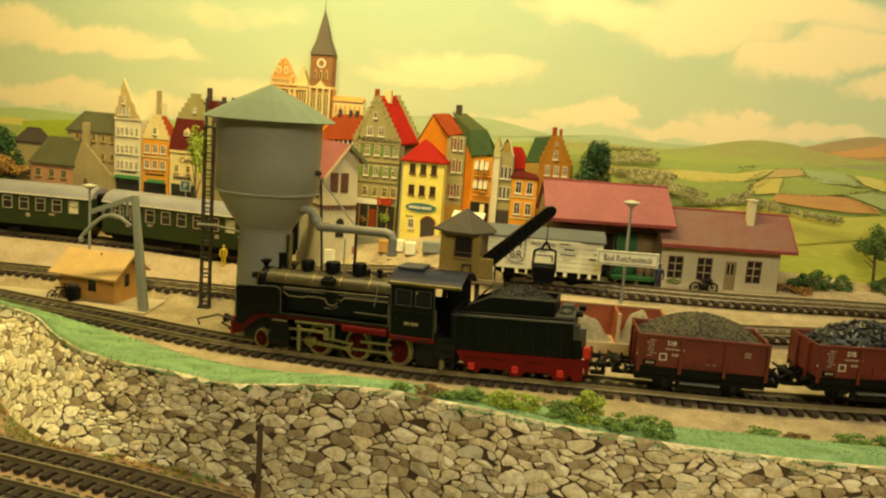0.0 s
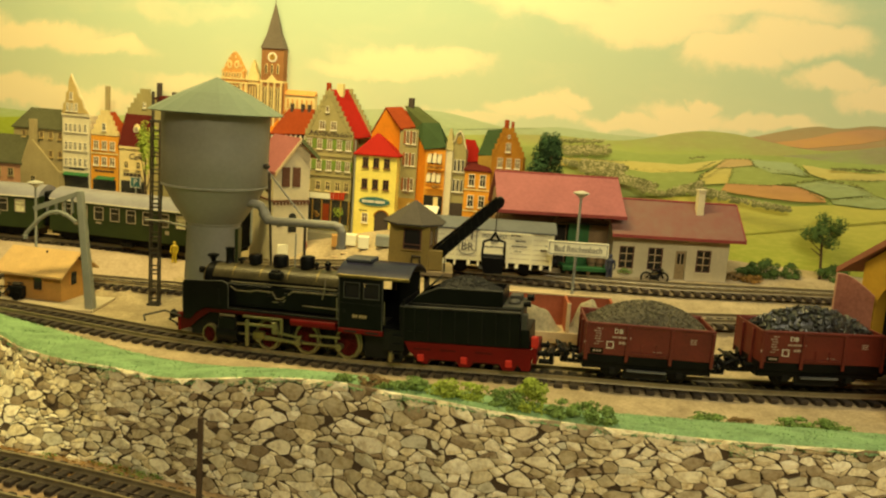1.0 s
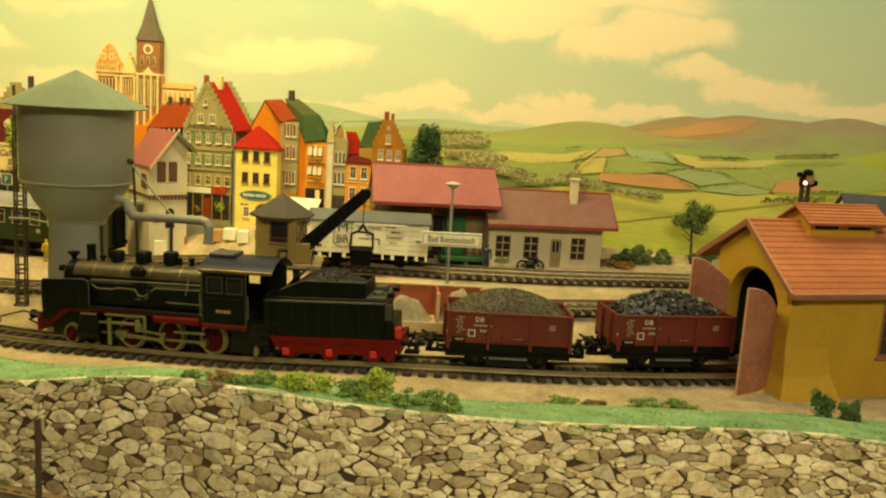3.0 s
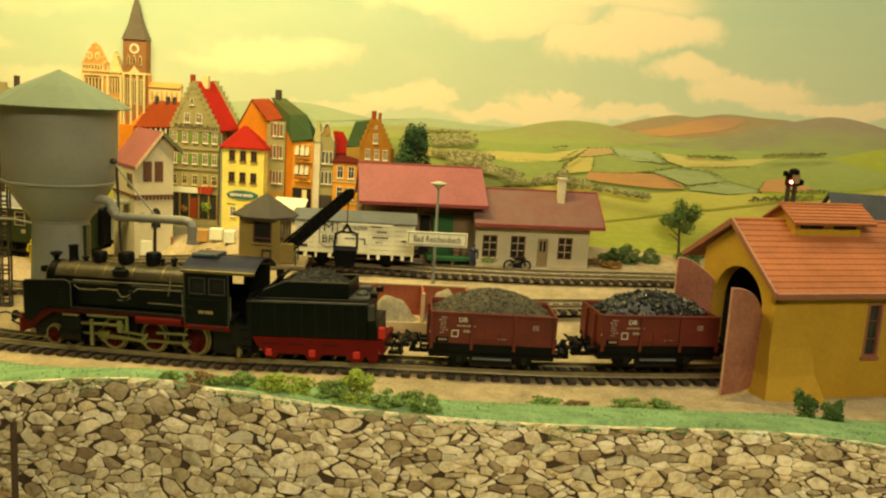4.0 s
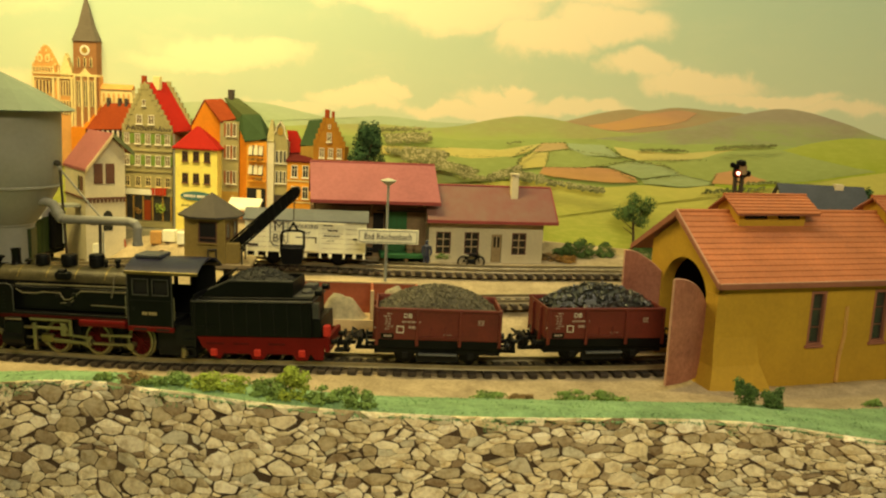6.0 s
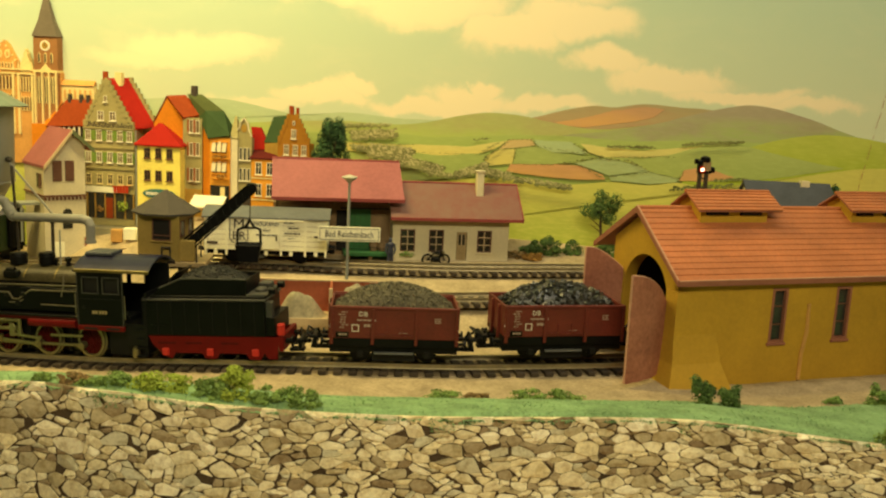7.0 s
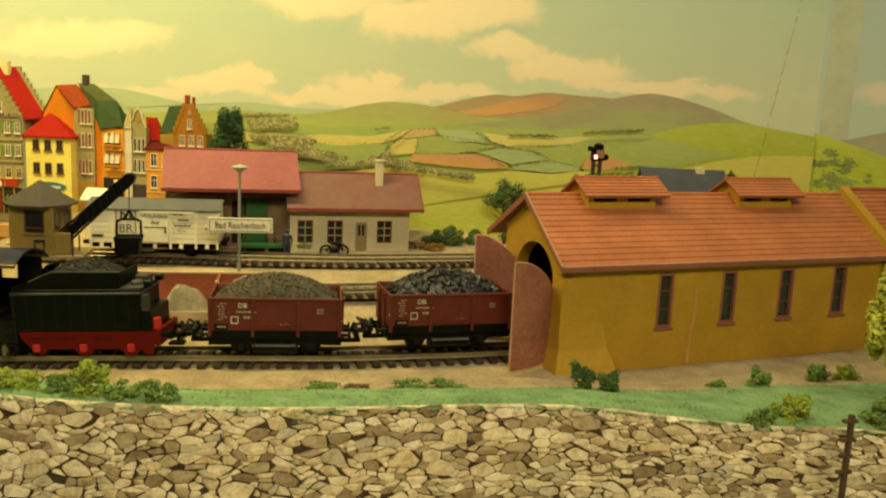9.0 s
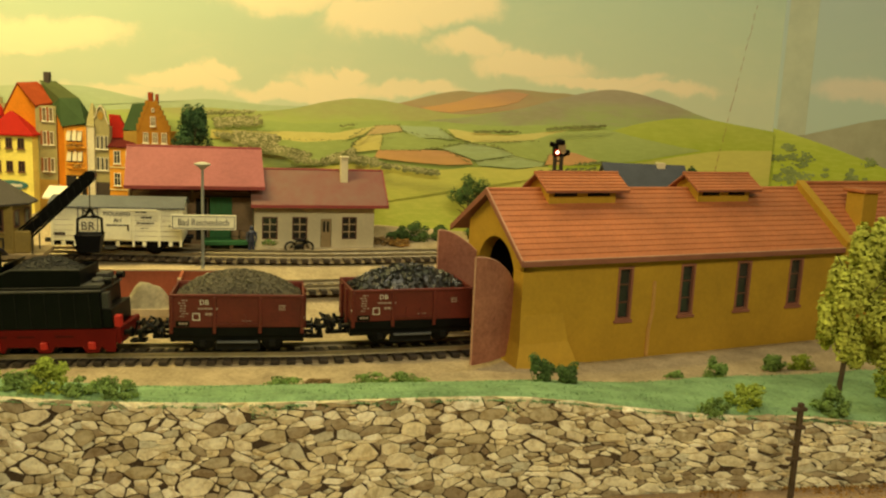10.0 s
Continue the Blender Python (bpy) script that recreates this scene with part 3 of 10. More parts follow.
def stone_mesh(bm, px, pz, poly, height, rng, local):
    cx = sum(q[0] for q in poly) / len(poly)
    cz = sum(q[1] for q in poly) / len(poly)
    gap = rng.uniform(-0.02, 0.34)
    bulge = rng.uniform(0.15, 0.55)
    o = wall_point(cx, cz / height) if local else Vector((0, 0, 0))
    tx, tz = rng.uniform(-0.22, 0.22), rng.uniform(-0.25, 0.12)
    rings = []
    for k, lift in ((0, -0.3), (0, bulge * 0.7), (0.22, bulge)):
        ring = []
        for q in poly:
            d = Vector((q[0] - cx, q[1] - cz))
            L = max(0.5, d.length)
            f = max(0.3, (L - gap - k) / L)
            out = lift + (tx * d.x + tz * d.y if lift > 0 else 0)
            ring.append(bm.verts.new(wall_point(cx + d.x * f, min(1.02, max(0, (cz + d.y * f) / height)), max(out, -0.3)) - o))
        rings.append(ring)
    n = len(poly)
    for a, b in zip(rings, rings[1:]):
        for i in range(n):
            bm.faces.new((a[i], a[(i + 1) % n], b[(i + 1) % n], b[i]))
    # an off-centre peak breaks the face into facets
    ring = rings[-1]
    pick = rng.randrange(n)
    peak = lerp(rng.uniform(0.2, 0.6), sum((v.co for v in ring), Vector()) / n, ring[pick].co)
    top = bm.verts.new(peak + Vector((0, -rng.uniform(0.05, 0.75), 0)))
    for i in range(n):
        bm.faces.new((ring[i], ring[(i + 1) % n], top))
    return o


found, face_height = stones()
rng_s = random.Random(5)
rest = bmesh.new()
nearest = sorted(found, key=lambda s: abs(s[0] - 310) + 2.2 * abs(s[1] - 32))
single = {id(s) for s in nearest[:300]}
for s in found:
    if id(s) in single:
        bm = bmesh.new()
        o = stone_mesh(bm, *s, face_height, rng_s, True)
        part("stone", bm, STONE, wall, at=o)
    else:
        stone_mesh(rest, *s, face_height, rng_s, False)
rest_o = part("stonework", rest, STONE_I, wall)
rest_o["kind"] = "stuff"


# scattered leaf litter and moss along the foot of the wall
def litter(x0, x1, n, seed, spread):
    rng = random.Random(seed)
    bm = bmesh.new()
    for _ in range(n):
        x = rng.uniform(x0, x1)
        y = wall_point(x, 0.03).y - 1 - spread * rng.random() ** 2
        if noise.noise(Vector((x * 0.05, y * 0.08, seed))) < -0.1:
            continue
        s = rng.uniform(0.3, 0.9)
        p = Vector((x, y, low_z(x) + 0.6 + rng.random() * 0.8))
        vs = [bm.verts.new(p + Vector((rng.uniform(-s, s), rng.uniform(-s, s), rng.uniform(-0.3, s)))) for _ in range(4)]
        bm.faces.new((vs[0], vs[1], vs[2]))
        bm.faces.new((vs[1], vs[2], vs[3]))
    return bm


tagged(part("moss_litter", litter(-60, 110, 2600, 3, 10), LEAF_C, None), "green moss scattered at the wall foot", "moss", kind="stuff")
tagged(part("leaf_litter", litter(-60, 120, 2600, 4, 16), LEAF_E, None), "orange-brown leaf litter at the wall foot", "leaves", kind="stuff")
tagged(part("leaf_litter", litter(440, 640, 3000, 5, 14), LEAF_E, None), "orange-brown leaf litter at the wall foot", "leaves", kind="stuff")


# ---- tracks ----
def line_frames(f, x0, x1, step, zf):
    out, x = [], x0
    while x < x1:
        y, y2 = f(x), f(x + 1)
        d = Vector((1, y2 - y, 0)).normalized()
        out.append((Vector((x, y, zf(x, y))), d))
        x += step * d.x
    return out


def rail_bm(frames, off, z0, w=0.8, hgt=1.7):
    bm = bmesh.new()
    prof = [(-w, 0), (w, 0), (w * 0.45, hgt * 0.3), (w * 0.45, hgt * 0.65), (w * 0.62, hgt * 0.7), (w * 0.62, hgt), (-w * 0.62, hgt), (-w * 0.62, hgt * 0.7), (-w * 0.45, hgt * 0.65), (-w * 0.45, hgt * 0.3)]
    prev = None
    for p, d in frames:
        n = Vector((-d.y, d.x, 0))
        ring = [bm.verts.new(p + n * (off + a) + Vector((0, 0, z0 + b))) for a, b in prof]
        if prev:
            for i in range(len(ring)):
                bm.faces.new((prev[i], prev[(i + 1) % len(ring)], ring[(i + 1) % len(ring)], ring[i]))
        prev = ring
    return bm


def bed_bm(frames, half):
    bm = bmesh.new()
    prev = None
    for p, d in frames:
        n = Vector((-d.y, d.x, 0))
        row = [bm.verts.new(p + n * a + Vector((0, 0, b))) for a, b in ((-half, -0.4), (-half + 1.6, 0.75), (half - 1.6, 0.75), (half, -0.4))]
        if prev:
            for i in range(3):
                bm.faces.new((prev[i], row[i], row[i + 1], prev[i + 1]))
        prev = row
    return bm


sleeper_me = mesh_of("sleeper", B(box, -1.7, 1.7, -12.2, 12.2, 0.3, 2.3, 0.25), SLEEPER)
RAILTOP = 4.4


def track(label, f, x0, x1, zf, pitch=6.0, third=True, k=1.0):
    t = tagged(put("railway_track", None), label, "railway track", group="tracks of the yard", kind="structure")
    fr = line_frames(f, x0, x1, 4.0, zf)
    part("bed", bed_bm(fr, 10.6 * k), RAILBED, t, "dark gritty bed between the sleepers")
    for off in (-6.6 * k, 6.6 * k):
        part("rail", rail_bm(fr, off, RAILTOP - 2.1, 0.9, 2.1), RAIL, t, smooth=False)
    if third:
        part("centre_contact", rail_bm(fr, 0, 1.9, 0.4, 0.7), SLEEPER, t)
    for p, d in line_frames(f, x0, x1, pitch, zf):
        put("sleeper", sleeper_me, t, p, math.degrees(math.atan2(d.y, d.x))).scale = (k, k, 1)
    return t


track("main track with dark sleepers and brownish rails", main_y, -110, 560, lambda x, y: yard_z(x), 6.8, True, 1.14)
track("middle track with dark sleepers beside the platform", lambda x: spline(MID, x), -190, 640, rise)
track("far track with dark sleepers past the station", lambda x: spline(FAR, x), -230, 660, rise)


def platform_strip():
    """A pale strip of hard ground between the middle and the far track."""
    bm = bmesh.new()
    prev = None
    for i in range(63):
        x = -230 + i * 5
        y0, y1 = spline(MID, x) + 13, spline(FAR, x) - 12.4
        row = [bm.verts.new((x, y0, rise(x, y0) - 1))] + [bm.verts.new((x, lerp(j / 8, y0, y1), rise(x, lerp(j / 8, y0, y1)) + 0.9)) for j in range(9)] + [bm.verts.new((x, y1, rise(x, y1) - 1))]
        if prev:
            for a in range(len(row) - 1):
                bm.faces.new((prev[a], row[a], row[a + 1], prev[a + 1]))
        prev = row
    return bm


tagged(part("platform", platform_strip(), PLATFORM, None, smooth=True), "pale pinkish platform strip between two tracks", "platform", kind="structure")
LOW_A = [(-330, 665), (-118, 604), (10, 563), (65, 548), (122, 529), (200, 498), (306, 438)]
track("lower track with dark sleepers at the wall foot", lambda x: spline(LOW_A, x), -150, 290, lambda x, y: low_z(x), 6.4)
track("lower front track with dark sleepers", lambda x: spline(LOW_A, x) - 31, -150, 290, lambda x, y: low_z(x), 6.4)


# ---- painted backdrop, laid on in flat layers ----
BD_YAW = math.degrees(math.atan(-0.208))


def sky_mat(name, clouds, low, high, cloud):
    m = bpy.data.materials.new(name)
    m.use_nodes = True
    nt = m.node_tree
    p = nt.nodes["Principled BSDF"]
    p.inputs["Roughness"].default_value = 0.85
    p.inputs["Specular IOR Level"].default_value = 0.2
    tc = nt.nodes.new("ShaderNodeTexCoord")
    n1 = nd(nt, "ShaderNodeTexNoise", Scale=14.0, Detail=6.0, Roughness=0.6)
    nt.links.new(tc.outputs["Object"], n1.inputs["Vector"])
    sub = nt.nodes.new("ShaderNodeVectorMath")
    sub.operation = "SUBTRACT"
    sub.inputs[1].default_value = (0.5, 0.5, 0.5)
    nt.links.new(n1.outputs["Color"], sub.inputs[0])
    sc = nt.nodes.new("ShaderNodeVectorMath")
    sc.operation = "MULTIPLY"
    sc.inputs[1].default_value = (0.085, 0, 0.05)
    nt.links.new(sub.outputs[0], sc.inputs[0])
    add = nt.nodes.new("ShaderNodeVectorMath")
    nt.links.new(tc.outputs["Object"], add.inputs[0])
    nt.links.new(sc.outputs[0], add.inputs[1])
    total = None
    for cx, cz, rx, rz, wgt in clouds:
        a = nt.nodes.new("ShaderNodeVectorMath")
        a.operation = "SUBTRACT"
        a.inputs[1].default_value = (cx * U, 0, cz * U)
        nt.links.new(add.outputs[0], a.inputs[0])
        b = nt.nodes.new("ShaderNodeVectorMath")
        b.operation = "MULTIPLY"
        b.inputs[1].default_value = (1 / (rx * U), 0, 1 / (rz * U))
        nt.links.new(a.outputs[0], b.inputs[0])
        c = nt.nodes.new("ShaderNodeVectorMath")
        c.operation = "LENGTH"
        nt.links.new(b.outputs[0], c.inputs[0])
        r = nt.nodes.new("ShaderNodeMapRange")
        r.interpolation_type = "SMOOTHSTEP"
        r.inputs[1].default_value, r.inputs[2].default_value, r.inputs[3].default_value, r.inputs[4].default_value = 0.45, 1.25, wgt, 0.0
        nt.links.new(c.outputs["Value"], r.inputs[0])
        if total is None:
            total = r.outputs[0]
        else:
            mx = nt.nodes.new("ShaderNodeMath")
            mx.operation = "MAXIMUM"
            nt.links.new(total, mx.inputs[0])
            nt.links.new(r.outputs[0], mx.inputs[1])
            total = mx.outputs[0]
    wisp = nd(nt, "ShaderNodeTexNoise", Scale=26.0, Detail=7.0, Roughness=0.62)
    stretch = nt.nodes.new("ShaderNodeVectorMath")
    stretch.operation = "MULTIPLY"
    stretch.inputs[1].default_value = (0.45, 1, 1.3)
    nt.links.new(add.outputs[0], stretch.inputs[0])
    nt.links.new(stretch.outputs[0], wisp.inputs["Vector"])
    torn = nt.nodes.new("ShaderNodeMath")
    torn.operation = "MULTIPLY_ADD"
    torn.inputs[1].default_value = 0.95
    nt.links.new(wisp.outputs["Fac"], torn.inputs[0])
    nt.links.new(total, torn.inputs[2])
    edge = nt.nodes.new("ShaderNodeMapRange")
    edge.interpolation_type = "SMOOTHSTEP"
    edge.inputs[1].default_value, edge.inputs[2].default_value = 0.42, 1.4
    nt.links.new(torn.outputs[0], edge.inputs[0])
    sep = nt.nodes.new("ShaderNodeSeparateXYZ")
    nt.links.new(tc.outputs["Object"], sep.inputs[0])
    g = nt.nodes.new("ShaderNodeMapRange")
    g.inputs[1].default_value, g.inputs[2].default_value = 95 * U, 210 * U
    nt.links.new(sep.outputs["Z"], g.inputs[0])
    sky = nt.nodes.new("ShaderNodeValToRGB")
    sky.color_ramp.elements[0].color = (*low, 1)
    sky.color_ramp.elements[1].color = (*high, 1)
    nt.links.new(g.outputs[0], sky.inputs[0])
    mix = nt.nodes.new("ShaderNodeMix")
    mix.data_type = "RGBA"
    mix.inputs[7].default_value = (*cloud, 1)
    nt.links.new(edge.outputs[0], mix.inputs[0])
    nt.links.new(sky.outputs[0], mix.inputs[6])
    nt.links.new(mix.outputs[2], p.inputs["Base Color"])
    return m


# clouds: centre, half width, half height, weight
CLOUDS = [(195, 144, 58, 12, 1.0), (165, 136, 48, 8, 0.8), (228, 147, 30, 8, 0.8), (278, 114, 36, 8, 0.9), (298, 121, 14, 5, 0.9), (232, 108, 50, 6, 0.7),
          (374, 119, 34, 8, 1.0), (385, 127, 15, 5, 1.0), (345, 111, 44, 6, 0.8), (428, 117, 42, 6, 0.8), (300, 187, 70, 13, 0.9), (350, 177, 60, 15, 1.0), (402, 161, 36, 14, 1.0),
          (442, 172, 42, 15, 1.0), (390, 192, 90, 15, 0.9), (462, 147, 30, 9, 1.0), (502, 138, 46, 9, 1.0), (548, 130, 50, 6, 0.9), (592, 124, 36, 5, 0.7),
          (-150, 102, 80, 11, 1.0), (-85, 101, 70, 9, 1.0), (-120, 148, 75, 13, 0.9), (-58, 140, 54, 9, 0.8), (-172, 158, 44, 13, 0.8), (-150, 106, 52, 6, 0.7), (-60, 104, 60, 7, 0.7), (30, 116, 52, 9, 0.7), (60, 206, 120, 13, 0.6), (20, 170, 60, 9, 0.35)]
SKY = sky_mat("painted_sky", CLOUDS, (0.61, 0.66, 0.47), (0.41, 0.54, 0.43), (0.85, 0.74, 0.52))
backdrop = tagged(put("backdrop", None, None, (0, 884, 0), BD_YAW), "painted backdrop of hills, patchwork fields and cloudy sky", "backdrop", kind="structure")
part("sky", B(box, -420, 668, 0, 12, -20, 420), SKY, backdrop, "pale turquoise painted sky with cream clouds")


def paint(name, col, col2=None, var=0.07, sc=9):
    return mat(name, col, 0.85, 0, var, sc, 0.03, tint=col2, spec=0.2)


def daub(name, top, low, z0, z1, mottle=None, amount=0.4, streak=24.0):
    """Hand-laid paint: one tone worked into another up the slope, soft blotches drawn out sideways, fine brush grain."""
    m = bpy.data.materials.new(name)
    m.use_nodes = True
    nt = m.node_tree
    p = nt.nodes["Principled BSDF"]
    p.inputs["Roughness"].default_value, p.inputs["Specular IOR Level"].default_value = 0.85, 0.2
    tc = nt.nodes.new("ShaderNodeTexCoord")

    def blotch(scale, sx, sz, detail):
        mp = nt.nodes.new("ShaderNodeMapping")
        mp.inputs["Scale"].default_value = (sx, 0, sz)
        mp.inputs["Rotation"].default_value = (0, 0.12, 0)
        nt.links.new(tc.outputs["Object"], mp.inputs["Vector"])
        n = nd(nt, "ShaderNodeTexNoise", Scale=scale, Detail=detail, Roughness=0.6)
        nt.links.new(mp.outputs[0], n.inputs["Vector"])
        return n.outputs["Fac"]

    def ranged(src, a, b, c, d):
        r = nt.nodes.new("ShaderNodeMapRange")
        r.interpolation_type = "SMOOTHSTEP"
        for i, v in enumerate((a, b, c, d)):
            r.inputs[i + 1].default_value = v
        nt.links.new(src, r.inputs[0])
        return r.outputs[0]

    def mixed(fac, a, b):
        x = nt.nodes.new("ShaderNodeMix")
        x.data_type = "RGBA"
        nt.links.new(fac, x.inputs[0])
        for k, v in ((6, a), (7, b)):
            if isinstance(v, tuple):
                x.inputs[k].default_value = (*v, 1)
            else:
                nt.links.new(v, x.inputs[k])
        return x.outputs[2]
    sep = nt.nodes.new("ShaderNodeSeparateXYZ")
    nt.links.new(tc.outputs["Object"], sep.inputs[0])
    lift = nt.nodes.new("ShaderNodeMath")
    lift.operation = "MULTIPLY_ADD"
    lift.inputs[1].default_value, = (0.018,)
    nt.links.new(blotch(streak, 0.5, 1.4, 3.0), lift.inputs[0])
    nt.links.new(sep.outputs["Z"], lift.inputs[2])
    col = mixed(ranged(lift.outputs[0], z0 * U + 0.009, z1 * U + 0.009, 0.0, 1.0), low, top)
    tone = mottle or tuple(c * 0.72 for c in low)
    col = mixed(ranged(blotch(streak * 1.3, 0.45, 1.6, 4.0), 0.46, 0.68, 0.0, amount), col, tone)
    grain = tuple(min(1.0, c * 1.16) for c in top)
    col = mixed(ranged(blotch(300.0, 0.35, 1.5, 3.0), 0.42, 0.66, 0.0, 0.35), col, grain)
    nt.links.new(col, p.inputs["Base Color"])
    return m


P_FARHILL = daub("paint_far_hill", (0.46, 0.54, 0.34), (0.44, 0.55, 0.22), 84, 108, (0.38, 0.44, 0.24), 0.5)
P_MIDHILL = daub("paint_mid_hill", (0.40, 0.43, 0.16), (0.42, 0.50, 0.13), 92, 110, (0.42, 0.36, 0.17), 0.55)
P_SLOPE = daub("paint_green_slope", (0.38, 0.46, 0.14), (0.36, 0.45, 0.12), 84, 99, (0.30, 0.36, 0.11), 0.5)
P_GREYHILL = daub("paint_grey_hill", (0.36, 0.32, 0.22), (0.36, 0.43, 0.16), 103, 118, (0.33, 0.27, 0.20), 0.6)
P_BROWN = daub("paint_brown_hill", (0.37, 0.31, 0.17), (0.44, 0.33, 0.17), 108, 120, (0.42, 0.26, 0.15), 0.6)
P_ORANGE = daub("paint_orange_field", (0.60, 0.33, 0.15), (0.64, 0.37, 0.12), 66, 82, (0.52, 0.29, 0.13), 0.5)
P_ORANGEHILL = daub("paint_orange_hill", (0.50, 0.29, 0.16), (0.64, 0.37, 0.14), 106, 118, (0.46, 0.30, 0.16), 0.5)
P_PEACH = daub("paint_peach_field", (0.62, 0.46, 0.20), (0.66, 0.50, 0.22), 86, 95, (0.56, 0.48, 0.20), 0.5)
P_YELLOW = daub("paint_yellow_field", (0.64, 0.58, 0.20), (0.66, 0.57, 0.16), 78, 94, (0.56, 0.55, 0.17), 0.5)
P_GREEN = daub("paint_green_field", (0.40, 0.47, 0.15), (0.35, 0.42, 0.12), 72, 98, (0.30, 0.36, 0.12), 0.55)
P_TEAL = daub("paint_teal_field", (0.41, 0.50, 0.26), (0.38, 0.46, 0.20), 72, 94, (0.45, 0.52, 0.22), 0.5)
P_LIME = daub("paint_lime_hill", (0.45, 0.50, 0.09), (0.38, 0.46, 0.045), 78, 106, (0.33, 0.42, 0.05), 0.5)
P_MEADOW = daub("paint_meadow", (0.58, 0.55, 0.13), (0.42, 0.48, 0.08), 26, 70, (0.46, 0.50, 0.09), 0.6, 16.0)
P_HEDGE = paint("paint_hedge", (0.13, 0.15, 0.045), (0.22, 0.23, 0.08), 0.4, 120)
P_SHRUB = paint("paint_shrub", (0.20, 0.21, 0.085), (0.28, 0.28, 0.11), 0.3, 120)
P_BUSHLIGHT = paint("paint_bush_light", (0.46, 0.43, 0.20), (0.54, 0.49, 0.25), 0.25, 120)
P_DIMTREE = paint("paint_dim_tree", (0.20, 0.27, 0.08), (0.26, 0.32, 0.11), 0.3, 120)
layer = [0.0]


def flat(name, pts, material, label=""):
    """One coat of paint on the backdrop, a hair in front of the one before."""
    layer[0] += 0.12
    bm = bmesh.new()
    bm.faces.new([bm.verts.new((x, -layer[0], z)) for x, z in pts])
    bmesh.ops.triangulate(bm, faces=bm.faces[:])
    return part(name, bm, material, backdrop, label)


def ridge(name, crest, bottom, material, label="", rough=0.4):
    """A hill whose crest glides through a few points."""
    x0, x1 = crest[0][0], crest[-1][0]
    n = 120
    top = [(x, spline(crest, x) + rough * noise.noise(Vector((x * 0.05, bottom, 1)))) for x in (lerp(i / n, x0, x1) for i in range(n + 1))]
    return flat(name, top + [(x1, bottom), (x0, bottom)], material, label)


def field(pts, material, label=""):
    """A field with slightly wandering edges."""
    out = []
    for i, p in enumerate(pts):
        q = pts[(i + 1) % len(pts)]
        n = max(1, int(math.hypot(q[0] - p[0], q[1] - p[1]) / 5))
        for k in range(n):
            x, z = lerp(k / n, p[0], q[0]), lerp(k / n, p[1], q[1])
            d = 0.5 if k else 0.0
            out.append((x, z + d * noise.noise(Vector((x * 0.14, z * 0.2, 5)))))
    return flat("field", out, material, label)


ridge("hill", [(-420, 96), (-300, 95), (-192, 89), (-160, 90.2), (-92, 88), (-20, 92), (60, 100), (130, 106), (186, 110.7), (210, 110.6), (228, 108.6), (251, 104), (267, 102.6), (290, 105.6), (304, 105.6), (330, 103.5), (360, 104)], 40, P_FARHILL, "hazy green far hills")
ridge("hill", [(395, 103), (420, 108.6), (437, 113.6), (459, 118.2), (472, 117.8), (492, 120.8), (515, 119.8), (535, 118.8), (570, 112)], 94, P_BROWN, "brown far hill", 0.3)
field([(434, 106.5), (446, 108.4), (458, 111.4), (472, 116.0), (492, 119.0), (505, 118.0), (498, 112.5), (484, 108.8), (455, 103.9), (440, 104.4)], P_ORANGEHILL, "bare orange-brown hill side")
ridge("hill", [(150, 84), (215, 94), (262, 98.6), (298, 100.2), (328, 99.4), (353, 102.6), (372, 107.6), (391, 110.2), (410, 109.6), (432, 106.2), (455, 103), (477, 104.4), (505, 109), (540, 112)], 50, P_MIDHILL, "green rolling hills", 0.3)
ridge("hill", [(440, 98), (470, 102.4), (502, 109), (519, 114.2), (533, 118.2), (545, 121.2), (557, 123.2), (570, 122.6), (584, 119.8), (601, 115.2), (617, 109.6), (640, 103), (668, 98)], 60, P_GREYHILL, "grey-purple hill", 0.3)
ridge("hill", [(160, 78), (215, 86), (262, 91), (300, 92.6), (330, 93.4), (360, 92.6), (395, 95.6), (440, 97.6), (480, 96.4), (520, 98.4), (560, 99.4), (668, 92)], 40, P_SLOPE, "green hills before the fields", 0.4)
ridge("hill", [(-420, 84), (-240, 82), (-192, 81.9), (-165, 80.8), (-139, 78.6), (-118, 75.6), (-60, 70), (60, 62)], 40, P_YELLOW, "ochre slope", 0.4)
ridge("hill", [(-420, 70), (-192, 76), (-160, 75), (-120, 73), (-60, 72), (60, 66)], 20, P_GREEN, "green slope", 0.4)
ridge("hill", [(-170, 79.6), (-150, 81.6), (-128, 83.4), (-92, 85), (-40, 86), (60, 88)], 66, P_LIME, "bright green slope", 0.3)
field([(296, 86.2), (328, 86.4), (358, 87.2), (377, 87.3), (399, 91.8), (405, 93.0), (396, 86.8), (385, 83), (358, 80.4), (335, 82), (296, 80)], P_YELLOW)
field([(302, 80), (335, 82), (358, 80.4), (385, 83), (391, 82), (389, 74.8), (399, 70), (340, 62), (300, 62)], P_GREEN)
field([(405, 93.3), (420, 94.5), (423, 90.6), (410, 88.2), (398, 86.8)], P_PEACH)
field([(421, 94), (446, 94.0), (458, 86.6), (434, 86.6), (424, 90.1)], P_TEAL)
field([(398, 86.4), (410, 87.6), (408, 77.6), (389, 74.8), (391, 82.2)], P_YELLOW)
field([(410, 88), (424, 90), (435, 86.4), (464, 85), (452, 81), (434, 78.7), (408.6, 77.5)], P_GREEN)
field([(452, 93.2), (471, 91.6), (493, 90.8), (522, 94.5), (533, 96.6), (525, 92.9), (515, 89.3), (493, 86.2), (468, 85.1), (458, 87.9)], P_YELLOW)
field([(407, 77.4), (438, 78.8), (453, 78.6), (468, 73.6), (470, 70.5), (454, 69.5), (431, 70.2), (404, 72)], P_ORANGE, "ploughed orange field")
